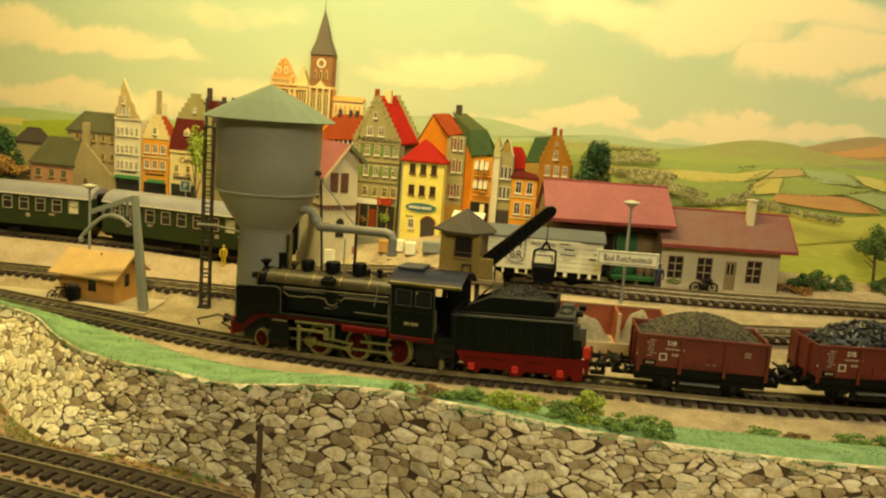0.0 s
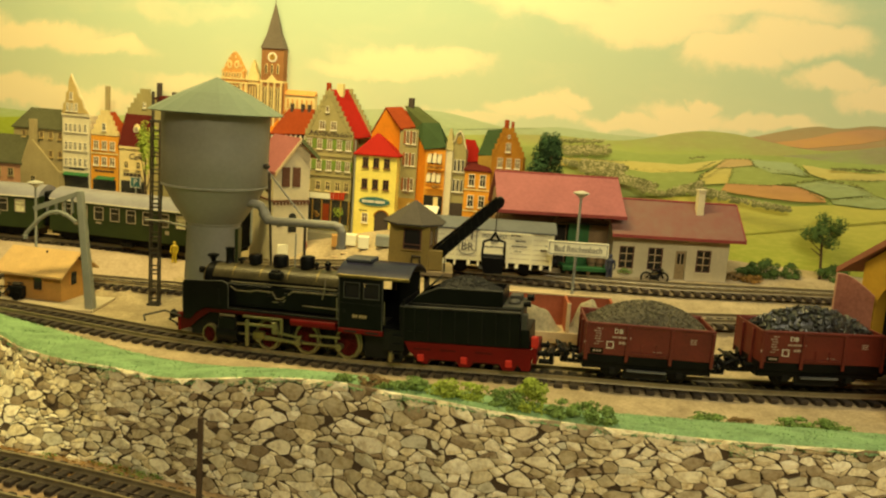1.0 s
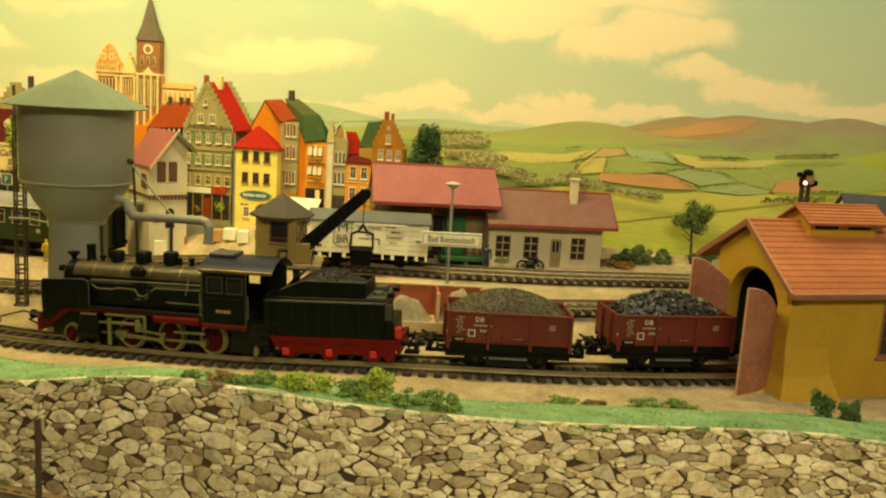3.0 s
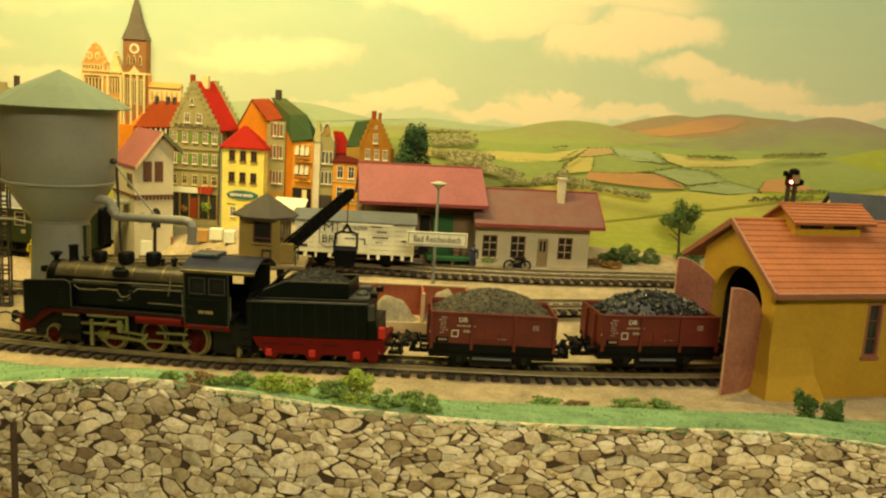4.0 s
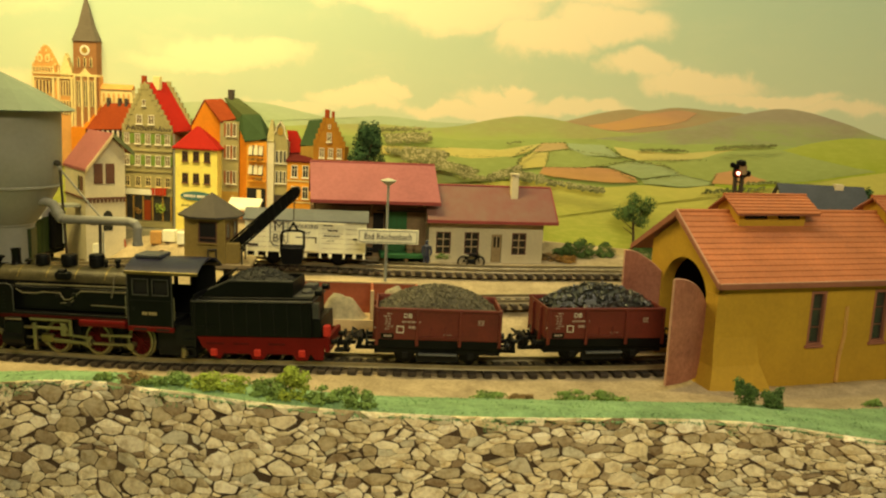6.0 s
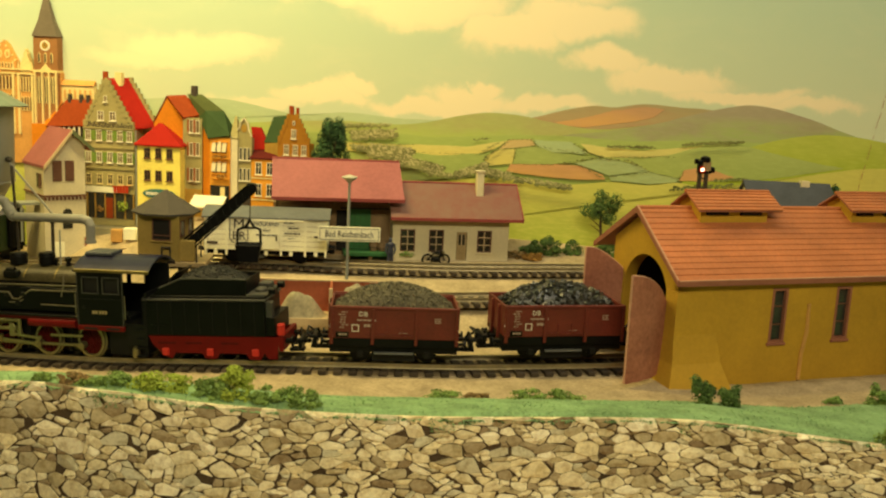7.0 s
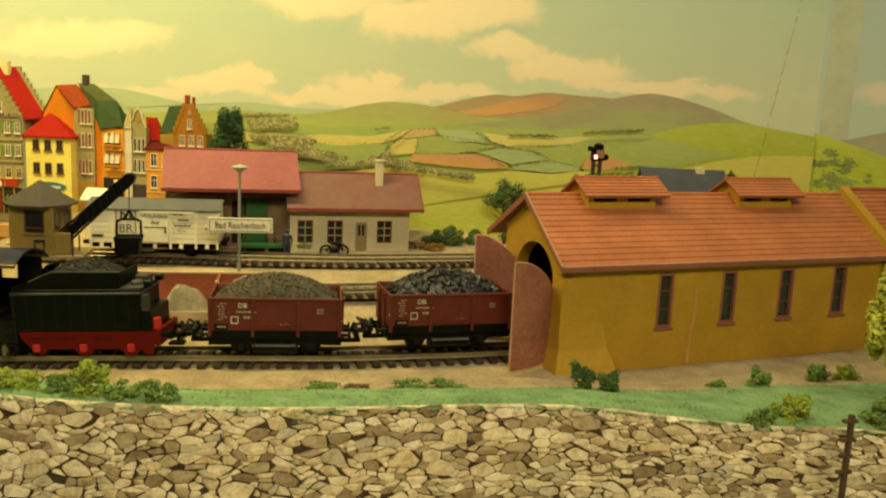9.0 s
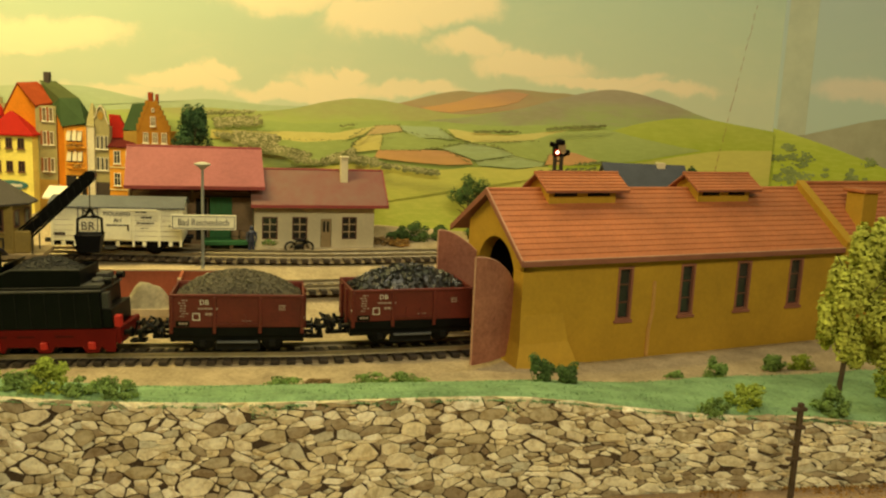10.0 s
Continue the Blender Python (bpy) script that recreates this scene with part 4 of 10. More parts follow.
field([(472, 72.4), (498, 77.4), (520, 79.4), (517, 71.4), (499, 69), (474, 70)], P_TEAL)
field([(449, 80.2), (464, 84), (481, 84.2), (490, 81.5), (498, 77.4), (487, 76.0), (472, 73.2), (461, 76.8)], P_TEAL)
ridge("hill", [(520, 82), (540, 90), (562, 97), (578, 102), (604, 106.7), (627, 106.1), (646, 103.6), (668, 100.6)], 20, P_LIME, "bright lime-green hill", 0.3)
field([(466, 85), (493, 86), (508, 88.1), (529, 94.9), (545, 98.2), (562, 96.4), (583, 92.0), (602, 88.8), (621, 86), (603, 82.4), (577, 77), (556, 74.4), (535, 72.6), (517, 74), (498, 77.4), (490, 81.5)], P_GREEN)
field([(520, 79.4), (530, 81.8), (537, 81), (553, 76.6), (535, 72.6), (518, 72.4)], P_ORANGE)
ridge("hill", [(200, 66), (300, 64), (345, 62), (382, 66.4), (412, 69), (443, 65.6), (473, 69), (499, 68.4), (517, 71), (543, 68.4), (568, 71.8), (595, 79), (618, 84), (640, 87), (668, 88)], 2, P_MEADOW, "sunlit yellow-green meadow", 0.4)
ridge("hill", [(-420, 64), (-200, 66), (-60, 60), (280, 60)], 2, P_MEADOW, "yellow-green meadow", 0.4)


def hedge(x0, z0, x1, z1, n, s, material, spread, seed):
    layer[0] += 0.12
    rng = random.Random(seed)
    bm = bmesh.new()
    for k in range(n):
        t = rng.random()
        x, z = lerp(t, x0, x1) + rng.uniform(-1, 1), lerp(t, z0, z1) + rng.uniform(-1, 1) * spread
        r = s * rng.uniform(0.5, 1.2)
        y = -layer[0] - 0.0008 * k
        vs = [bm.verts.new((x + r * math.cos(6.28 * i / 7) * rng.uniform(0.7, 1.2), y, z + r * 0.7 * math.sin(6.28 * i / 7) * rng.uniform(0.7, 1.2))) for i in range(7)]
        bm.faces.new(vs)
    part("hedge", bm, material, backdrop)


# field boundaries as thin broken lines, shrubs as clumps with lit tops
EDGES = [(398, 86.6, 405, 93.2, 26, 0.5, 0.2), (405, 93.4, 421, 94.6, 22, 0.45, 0.2), (420, 94.5, 424, 90, 12, 0.45, 0.2), (391, 82, 398, 86.6, 20, 0.6, 0.3), (398, 86.6, 424, 90.2, 34, 0.45, 0.2), (424, 90.2, 458, 86.6, 46, 0.45, 0.2),
         (446, 94.2, 458, 87, 30, 0.5, 0.2), (458, 87, 468, 85, 20, 0.6, 0.3), (408, 77.4, 410, 88, 24, 0.45, 0.2), (389, 75, 391, 82, 24, 0.9, 0.6), (408, 77.5, 434, 78.7, 34, 0.45, 0.2), (434, 78.7, 464, 84.8, 48, 0.55, 0.3),
         (452, 79.2, 470, 71, 34, 0.55, 0.2), (464, 84.4, 484, 84, 26, 0.6, 0.3), (484, 84, 499, 77.4, 30, 0.55, 0.2), (472, 72.6, 499, 77.4, 40, 0.5, 0.2), (470, 85.2, 512, 88, 40, 0.4, 0.3), (385, 83, 399, 92, 24, 0.5, 0.3),
         (516, 72, 520, 79.6, 18, 0.5, 0.2), (302, 86.4, 345, 86.8, 40, 0.4, 0.2), (345, 82, 386, 82.8, 36, 0.4, 0.3), (470, 92.4, 500, 93.2, 70, 1.1, 0.6), (518, 96.4, 556, 99.6, 90, 1.2, 0.7), (512, 67, 552, 71.5, 70, 1.2, 1.1),
         (536, 74, 560, 76, 40, 0.9, 0.8), (382, 92, 392, 94, 16, 0.8, 0.5)]
for i, (x0, z0, x1, z1, n, s, sp) in enumerate(EDGES):
    hedge(x0, z0, x1, z1, n, s, P_HEDGE, sp, 30 + i)
SHRUBS = [(296, 97.5, 326, 99, 70, 1.2, 1.0), (300, 91, 330, 94, 120, 1.9, 2.8), (300, 84, 316, 82, 60, 1.2, 1.4), (312, 82, 342, 80, 150, 2.2, 4.0), (330, 77, 362, 71, 140, 1.9, 3.0), (352, 69, 372, 68, 60, 1.3, 1.2),
          (371, 68, 392, 76, 110, 1.7, 2.6), (386, 72, 408, 70, 110, 1.7, 2.4), (404, 69, 447, 64.6, 150, 1.4, 1.4)]
for i, (x0, z0, x1, z1, n, s, sp) in enumerate(SHRUBS):
    hedge(x0, z0 - 0.6, x1, z1 - 0.6, n // 2, s * 1.15, P_HEDGE, sp, 60 + i)
    hedge(x0, z0, x1, z1, n, s * 0.8, P_SHRUB, sp, 70 + i)
    hedge(x0, z0 + 0.7, x1, z1 + 0.7, n, s * 0.36, P_BUSHLIGHT, sp, 80 + i)


# corner of the painted walls
JOINT = (628, 655)
corner_y = 884 - 0.208 * 654
SKY2 = sky_mat("painted_sky_side", [(70, 128, 60, 9, 0.7), (150, 140, 60, 12, 0.7)], (0.44, 0.54, 0.46), (0.35, 0.43, 0.43), (0.64, 0.58, 0.49))
P_SIDEHILL = paint("paint_side_hill", (0.30, 0.30, 0.20), (0.36, 0.36, 0.25))
STRIP = paint("corner_strip", (0.40, 0.44, 0.34), (0.46, 0.50, 0.38), 0.06, 10)
side = tagged(put("backdrop_side", None, None, (654, corner_y, 0), -34), "side backdrop with dim grey-green hills", "backdrop", kind="structure")
part("sky", B(box, 0, 330, 0, 12, -20, 420), SKY2, side, "greyish turquoise painted sky with one dim cloud")
part("corner_strip", B(box, 2.6, 20, -0.15, 0, -20, 420), STRIP, side, "faint greyish upright strip beside the corner")
xs = [0.4 + 10 * i for i in range(33)]


def side_hill(y, f, material):
    bm = bmesh.new()
    bm.faces.new([bm.verts.new((x, y, z)) for x, z in [(x, f(x)) for x in xs] + [(xs[-1], 0), (xs[0], 0)]])
    bmesh.ops.triangulate(bm, faces=bm.faces[:])
    part("hill", bm, material, side)


side_hill(-0.5, lambda x: 98 + 15 * sstep(x, 5, 75), P_SIDEHILL)
side_hill(-0.8, lambda x: 103 - 0.31 * x + 1.0 * math.sin(x * 0.05), P_LIME)
# a loose painted tree and a small dark conifer on the side slope
rng_d = random.Random(131)
DIM = [(11, 90.6, 5.0), (6.5, 83.5, 5.0), (14, 85, 4.4), (22.5, 85, 4.0), (20.5, 80.6, 4.2), (11.5, 76, 5.4), (15, 71.5, 6.0), (6.5, 70.4, 4.2), (23, 73, 4.6), (35, 78, 1.8), (35, 74.5, 2.6), (50, 72, 7.0), (60, 84, 4.0)]
bm = bmesh.new()
for cx, cz, r in DIM:
    for k in range(26):
        x, z, w = cx + rng_d.gauss(0, 0.5) * r, cz + rng_d.gauss(0, 0.32) * r, r * rng_d.uniform(0.16, 0.34)
        bm.faces.new([bm.verts.new((x + w * math.cos(1.05 * i) * rng_d.uniform(0.7, 1.2), -1.1 - 0.002 * k, z + 0.7 * w * math.sin(1.05 * i) * rng_d.uniform(0.7, 1.2))) for i in range(6)])
part("painted_tree", bm, P_DIMTREE, side, "loose dim green painted tree")
joint_bm = bmesh.new()
rng_j = random.Random(6)
for i in range(26):
    ta, tb = i / 26, (i + rng_j.uniform(0.35, 1.0)) / 26
    beam(joint_bm, (lerp(ta, *JOINT) + rng_j.uniform(-0.3, 0.3), -6.2, lerp(ta, 60, 230)), (lerp(tb, *JOINT) + rng_j.uniform(-0.3, 0.3), -6.2, lerp(tb, 60, 230)), rng_j.uniform(0.15, 0.5), 0.2)
tagged(part("wall_joint", joint_bm, TRIM, None, at=(0, 884, 0), yaw=BD_YAW), "thin brownish cracked joint running up the painted wall", "joint", kind="structure")

# ---- unseen room added round the layout, painted dim to hold back bounced light ----
room = [("wall_north", (-640, 940, 1010, 1030, -240, 760)), ("wall_south", (-640, 940, -320, -300, -240, 760)), ("wall_west", (-660, -640, -320, 1030, -240, 760)),
        ("wall_east", (940, 960, -320, 1030, -240, 760)), ("floor", (-660, 960, -320, 1030, -260, -240)), ("ceiling", (-660, 960, -320, 1030, 760, 780))]
for n, b in room:
    tagged(part(n, B(box, *b), ROOMPAINT, None), "unseen plain dim brown room " + n.split("_")[0], n.split("_")[0], kind="structure")


# ---- steam locomotive with tender ----
def bars(parent, material, x, z, y, widths, hgt, gap=0.5, name="lettering"):
    """Plain bars in place of writing that cannot be read."""
    bm = bmesh.new()
    for w in widths:
        box(bm, x, x + w, y - 0.12, y + 0.05, z, z + hgt)
        x += w + gap
    return part(name, bm, material, parent)


def spoked_wheel(parent, x, y, z, r, spokes, face, name="wheel"):
    w = part(name, B(ring_wheel, r), STEEL, parent, "worn steel tyre", at=(x, y, z))
    bm = bmesh.new()
    rod(bm, (0, -0.7 * face, 0), (0, 0.7, 0), r * 0.2, seg=10)
    for i in range(spokes):
        a = 2 * math.pi * i / spokes
        beam(bm, (0, 0, 0), (r * 0.88 * math.cos(a), 0, r * 0.88 * math.sin(a)), 0.75, 0.6)
    rod(bm, (0, 0.5, 0), (0, 0.9, 0), r * 0.86, seg=20)
    part("spokes", bm, DKRED, w, "dark red spokes")
    w.scale = (0.83, 1, 1)
    return w


def ring_wheel(bm, r):
    seg = 28
    prof = [(r * 0.84, -0.9), (r, -0.9), (r, 0.6), (r * 1.09, 0.8), (r * 1.09, 1.2), (r * 0.84, 1.2)]
    rings = [[bm.verts.new((q * math.cos(2 * math.pi * i / seg), y, q * math.sin(2 * math.pi * i / seg))) for i in range(seg)] for q, y in prof]
    for k in range(len(rings)):
        a, b = rings[k], rings[(k + 1) % len(rings)]
        for i in range(seg):
            bm.faces.new((a[i], a[(i + 1) % seg], b[(i + 1) % seg], b[i]))
    bmesh.ops.recalc_face_normals(bm, faces=bm.faces[:])


def tapered(bm, prof, seg=28):
    """A turned body along x: (x, radius) pairs round z = 0."""
    rings = [[bm.verts.new((x, r * math.cos(2 * math.pi * i / seg), r * math.sin(2 * math.pi * i / seg))) for i in range(seg)] for x, r in prof]
    for a, b in zip(rings, rings[1:]):
        for i in range(seg):
            bm.faces.new((a[i], a[(i + 1) % seg], b[(i + 1) % seg], b[i]))
    bm.faces.new(rings[0][::-1])
    bm.faces.new(rings[-1])
    bmesh.ops.recalc_face_normals(bm, faces=bm.faces[:])


def locomotive():
    """Origin on the track bed under the leading axle; x runs back along the engine."""
    L = thing("steam_locomotive", "black model steam locomotive with red frame and brassy boiler", "locomotive", (102.5, 662.3, -15.8), -15.4)
    L.rotation_euler = (0, radians(-2.15), radians(-15.4))
    W, AX = 12.8, 37.4
    # boiler, smokebox and its fittings
    b = part("boiler", B(tapered, [(1.0, 8.0), (12, 8.2), (40, 8.3), (72, 8.5)]), BLACK, L, at=(0, 0, AX), smooth=True)
    # Brass-toned strip on the near side, with the boiler's highlight painted into its colour.
    bm = bmesh.new()
    n = 16
    for i in range(n):
        a0, a1 = radians(14 + i * 4.2), radians(14 + (i + 1) * 4.2)
        bm.faces.new([bm.verts.new((x, -r * math.cos(a), r * math.sin(a))) for x, r, a in ((2, 8.25, a0), (71.9, 8.75, a0), (71.9, 8.75, a1), (2, 8.25, a1))])
    part("highlight_band", bm, BOILERGLEAM, b, "worn brass-toned band with the boiler's highlight painted in", smooth=True)
    for x in (12.5, 27.5, 42.5, 58.0):
        bm = bmesh.new()
        for i in range(n):
            a0, a1 = radians(24 + i * 7.6), radians(24 + (i + 1) * 7.6)
            r = 8.45 + 0.5 * x / 70
            bm.faces.new([bm.verts.new((q, -r * math.cos(a), r * math.sin(a))) for q, a in ((x, a0), (x + 0.8, a0), (x + 0.8, a1), (x, a1))])
        part("boiler_band", bm, BRASS, b, "thin brass boiler band", smooth=True)
    part("smokebox_door", B(tapered, [(-5.6, 0.8), (-5.2, 4.4), (-4.2, 6.6), (-3.0, 7.6), (-2.4, 8.3), (1.2, 8.3)]), BLACK, L, at=(0, 0, AX), smooth=True)
    part("door_ring", B(tapered, [(-4.0, 6.9), (-3.4, 7.5), (-2.9, 7.7)]), BRASS, L, at=(0, 0, AX), smooth=True)
    part("lamp", B(rod, (-6.8, -4.6, 41.5), (-4.6, -4.6, 41.5), 1.7, seg=14), BLACK, L)
    part("lamp_glass", B(rod, (-7.0, -4.6, 41.5), (-6.75, -4.6, 41.5), 1.2, seg=14), STEEL, L)
    part("bell", B(lathe, [(1.1, 0), (1.2, 1.2), (2.2, 2.6), (3.0, 3.2), (3.0, 3.9), (1.0, 4.4)], 18), BLACK, L, at=(-2.2, 0, AX + 7.8), smooth=True)
    part("chimney", B(lathe, [(3.0, 0), (2.4, 0.9), (2.2, 2.2), (2.2, 7.2), (2.5, 7.6), (2.5, 8.2), (1.7, 8.2), (1.7, 5)], 20), BLACK, L, at=(7.5, 0, AX + 7.6), smooth=True)
    part("valve", B(lathe, [(1.0, 0), (0.8, 1.4), (1.9, 1.8), (1.9, 2.6), (0.9, 3.2)], 14), BLACK, L, at=(14.0, 0, AX + 7.8), smooth=True)
    for x, r, h in ((21.8, 3.4, 5.6), (35.8, 3.9, 6.0), (50.3, 3.7, 6.6)):
        d = part("dome", B(lathe, [(r * 0.72, -1.6), (r * 0.8, 0.4), (r, 1.0), (r, h * 0.86), (r * 0.9, h), (r * 0.35, h + 0.35)], 22), BLACK, L, at=(x, 0, AX + 7.9), smooth=True)
        part("rim", B(lathe, [(r + 0.12, 0), (r + 0.12, 0.45)], 22), BLACKGREY, d, at=(0, 0, h * 0.72))
    part("pump", B(box, 33.2, 40.8, -9.6, -6.0, AX + 3.4, AX + 7.0, 0.7), BLACK, L)
    part("pump_head", B(rod, (35, -8.2, AX + 7.0), (39, -8.2, AX + 7.0), 1.2, seg=12), BLACK, L)
    for x, r, h in ((55.6, 0.9, 4.4), (61.6, 1.3, 5.2)):
        part("whistle", B(lathe, [(r, 0), (r * 0.7, h * 0.5), (r * 1.2, h * 0.6), (r * 1.2, h * 0.85), (r * 0.5, h)], 12), BLACK, L, at=(x, -1.0, AX + 7.8), smooth=True)
    # casting below the boiler and running plate
    part("boiler_side", B(box, 3, 72, -9.0, 9.0, 24.6, AX, 1.2), BLACK, L)
    part("running_plate", B(box, 0, 72, -W, W, 23.9, 25.0, 0.2), BLACK, L)
    part("skirt", B(box, 10, 72, -W + 0.3, -W + 1.0, 22.6, 23.9), DKRED, L, "dark red edge of the running plate")
    part("frame", B(box, -12, 94, -5, 5, 8, 24), BLACKGREY, L)
    bm = bmesh.new()
    slabxz(bm, [(-14.6, 20), (-14.6, 11.0), (-9.5, 12.5), (-4, 17.6), (2, 21.6), (70, 22.4), (70, 23.6), (0, 23.6), (-6, 20.6), (-10, 18.0)], -W + 1.4, -W + 2.2)
    part("frame_edge", bm, DKRED, L, "dark red frame edge")
    part("buffer_beam", B(box, -16.2, -14.4, -W + 1.0, W - 1.0, 10.6, 19.6, 0.3), RED, L, "red buffer beam")
    for s in (-1, 1):
        bf = part("buffer", B(rod, (-19.5, 0, 0), (-15, 0, 0), 1.1), BLACK, L, at=(0, s * 8.0, 17.8))
        part("buffer_head", B(rod, (-21.4, 0, 0), (-20.4, 0, 0), 2.4, seg=16), BLACK, bf)
        part("buffer_sleeve", B(rod, (-20.4, 0, 0), (-17.5, 0, 0), 1.6, seg=14), BLACKGREY, bf)
    part("coupling", B(box, -24, -14, -1.6, 1.6, 9.6, 11.2, 0.3), BLACKGREY, L)
    part("coupling_loop", B(tube, [(-18, -5, 11), (-25.5, -5, 14), (-25.5, 5, 14), (-18, 5, 11)], 0.5), BLACKGREY, L)
    for s in (-1, 1):
        bm = bmesh.new()
        y0 = s * (W - 0.4)
        slabxz(bm, [(-12.2, 17.4), (-12.2, 35.6), (-11.2, 37.2), (10.2, 38.4), (12.4, 37.6), (13.3, 35.8), (13.3, 24.4), (0, 24.2), (-5, 21.0), (-8.5, 17.4)], y0 - 0.4, y0 + 0.4)
        sd = part("smoke_deflector", bm, BLACK, L)
        bm = bmesh.new()
        for z in (26.4, 28.2, 30.0, 31.8, 33.6):
            box(bm, 7.4, 9.2, s * W - 0.2, s * W + 0.2, z, z + 0.4)
        part("rungs", bm, BLACKGREY, sd)
        part("edge", B(tube, [(-12.2, y0 - 0.3, 22), (-12.2, y0 - 0.3, 35.6), (-11.2, y0 - 0.3, 37.2), (10.2, y0 - 0.3, 38.4), (12.4, y0 - 0.3, 37.6), (13.3, y0 - 0.3, 35.8), (13.3, y0 - 0.3, 25)], 0.28, 6), LOCOGREY, sd, "thin lighter grey edge line")
    # pipes along the side
    for pts in ([(13, -9.6, 35.4), (16, -9.7, 33.6), (24, -9.7, 33.6), (27, -9.7, 34.4), (36, -9.7, 34.2), (38, -9.8, 31.2), (41, -9.8, 31.2), (47, -9.8, 35.6), (70, -9.8, 35.8)],
                [(36, -9.6, 29.4), (41, -9.6, 29.6), (43, -9.6, 31.0)], [(52, -9.7, 29.0), (71, -9.7, 28.8)], [(13, -9.5, 37.8), (40, -9.4, 38.0), (70, -9.3, 38.2)], [(63.5, -8.6, 42.5), (63.5, -9.4, 38), (62.5, -9.7, 33)]):
        part("pipe", B(tube, pts, 0.38), PIPE, L)
    for x, z in ((35, 33.0), (40.5, 29.0), (43.5, 33.5)):
        part("valve_box", B(box, x - 1.3, x + 1.3, -10.2, -8.8, z - 1.0, z + 1.0, 0.3), BLACKGREY, L)
    # cylinders and valve gear
    part("cylinder", B(rod, (6.6, 0, 0), (18.2, 0, 0), 4.4, seg=20), BLACK, L, at=(0, -9.2, 11.8), smooth=True)
    part("steam_chest", B(box, 7.2, 17.6, -12.9, -6, 13.4, 20.6, 0.9), BLACK, L)
    part("chest_pipe", B(rod, (8.5, -12.4, 21.2), (17, -12.4, 21.2), 0.6, seg=8), PIPE, L)
    part("drain_cock", B(tube, [(9, -11, 6.6), (13, -11.6, 5.4), (17, -11, 6.8)], 0.45), STEEL, L)
    part("piston_rod", B(rod, (18, -10.6, 12.2), (28, -10.6, 12.2), 0.7, seg=8), STEEL, L)
    part("valve_rod", B(rod, (17.6, -11.4, 17.4), (25, -11.4, 17.4), 0.8, seg=8), STEEL, L)
    part("guide_bracket", B(box, 22.6, 24.4, -12.9, -11.4, 6.6, 19.8, 0.2), STEEL, L)
    part("guide_bracket", B(box, 41.4, 43.0, -12.7, -11.7, 14.6, 22.2, 0.2), STEEL, L)
    part("guide_bar", B(box, 21.2, 43.0, -12.8, -11.8, 21.0, 22.2, 0.15), STEEL, L)
    part("guide_bar", B(box, 23.6, 40.6, -12.8, -12.0, 17.0, 18.4, 0.15), STEEL, L)
    part("link", B(box, 37.0, 39.8, -12.9, -11.7, 13.8, 20.2, 0.4), STEEL, L)
    part("crosshead", B(box, 26.4, 32.6, -12.4, -9.8, 10.4, 14.4, 0.5), BRASS, L)
    for x in (0.0,):
        for s in (-1, 1):
            spoked_wheel(L, x, s * 7.4, RAILTOP + 4.9, 4.9, 9, 1, "leading_wheel")
    for x in (32.7, 53.7, 75.3):
        for s in (-1, 1):
            spoked_wheel(L, x, s * 7.4, RAILTOP + 7.9, 7.9, 13, 1, "driving_wheel")
    pin = (-3.4, -1.8)
    part("connecting_rod", B(beam, (29, -11.2, 12.2), (53.7 + pin[0], -11.2, 12.3 + pin[1]), 0.9, 1.5), STEEL, L)
    part("coupling_rod", B(box, 32.7 + pin[0], 75.3 + pin[0], -10.2, -9.4, 9.8, 11.2, 0.2), STEEL, L)
    for x in (32.7, 53.7, 75.3):
        part("crank_pin", B(rod, (x + pin[0], -11.6, 12.3 + pin[1]), (x + pin[0], -8.2, 12.3 + pin[1]), 1.7, seg=14), STEEL, L)
    part("eccentric_rod", B(beam, (38.4, -12.2, 15.0), (51.4, -12.2, 13.6), 0.7, 1.1), STEEL, L)
    part("return_crank", B(beam, (50.3, -12.2, 10.5), (52.6, -12.2, 14.6), 0.8, 1.2), STEEL, L)
    part("brake_rod", B(beam, (56, -9.6, 14.6), (72, -9.6, 14.9), 0.7, 1.2), STEEL, L)
    for x in (43.4, 64.6):
        part("brake_hanger", B(beam, (x, -7.6, 7), (x + 1.2, -7.6, 18), 1.0, 1.0), BLACKGREY, L)
    part("air_tank", B(rod, (47.2, -11.4, 21.2), (70.6, -11.4, 21.2), 2.1, seg=18), RED, L, "red air tank", smooth=True)
    # cab
    cx0, cx1, zc0, zc1 = 72.2, 94.8, 21.2, 46.6
    cab = part("cab", B(cab_shell, cx0, cx1, W + 0.2, zc0, zc1), BLACK, L)
    bm = bmesh.new()
    n = 16
    pr = [(-W - 0.9 + (2 * W + 1.8) * i / n, zc1 + 0.2 + 5.6 * math.sin(math.pi * i / n) ** 0.8) for i in range(n + 1)]
    slabyz(bm, pr + [(y, z - 0.8) for y, z in pr[::-1]], cx0 - 1.0, 107.6)
    part("roof", bm, CABBLUE, cab, "slate-blue curved cab roof", smooth=True)
    part("gutter", B(box, cx0 - 0.6, 107.8, -W - 1.2, -W - 0.3, zc1 - 0.7, zc1 + 0.9, 0.25), BRASS, cab, "brass roof edge")
    part("roof_vent", B(box, cx0 + 0.4, cx0 + 13.6, -5.4, 5.4, zc1 + 5.2, zc1 + 7.2, 0.5), ROOFBLUE, cab, "grey roof ventilator")
    for x in (75.0, 84.9):
        wf = part("window_frame", B(frame_bm, 8.2, 7.9, 0.45, 0.4), LOCOGREY, cab, at=(x, -W - 0.3, 35.9))
        # The windows are open; this dark sheet stands in for the shaded cab.
        part("pane", B(box, 0.4, 7.8, 1.3, 1.5, 0.4, 7.5), DARK, wf)
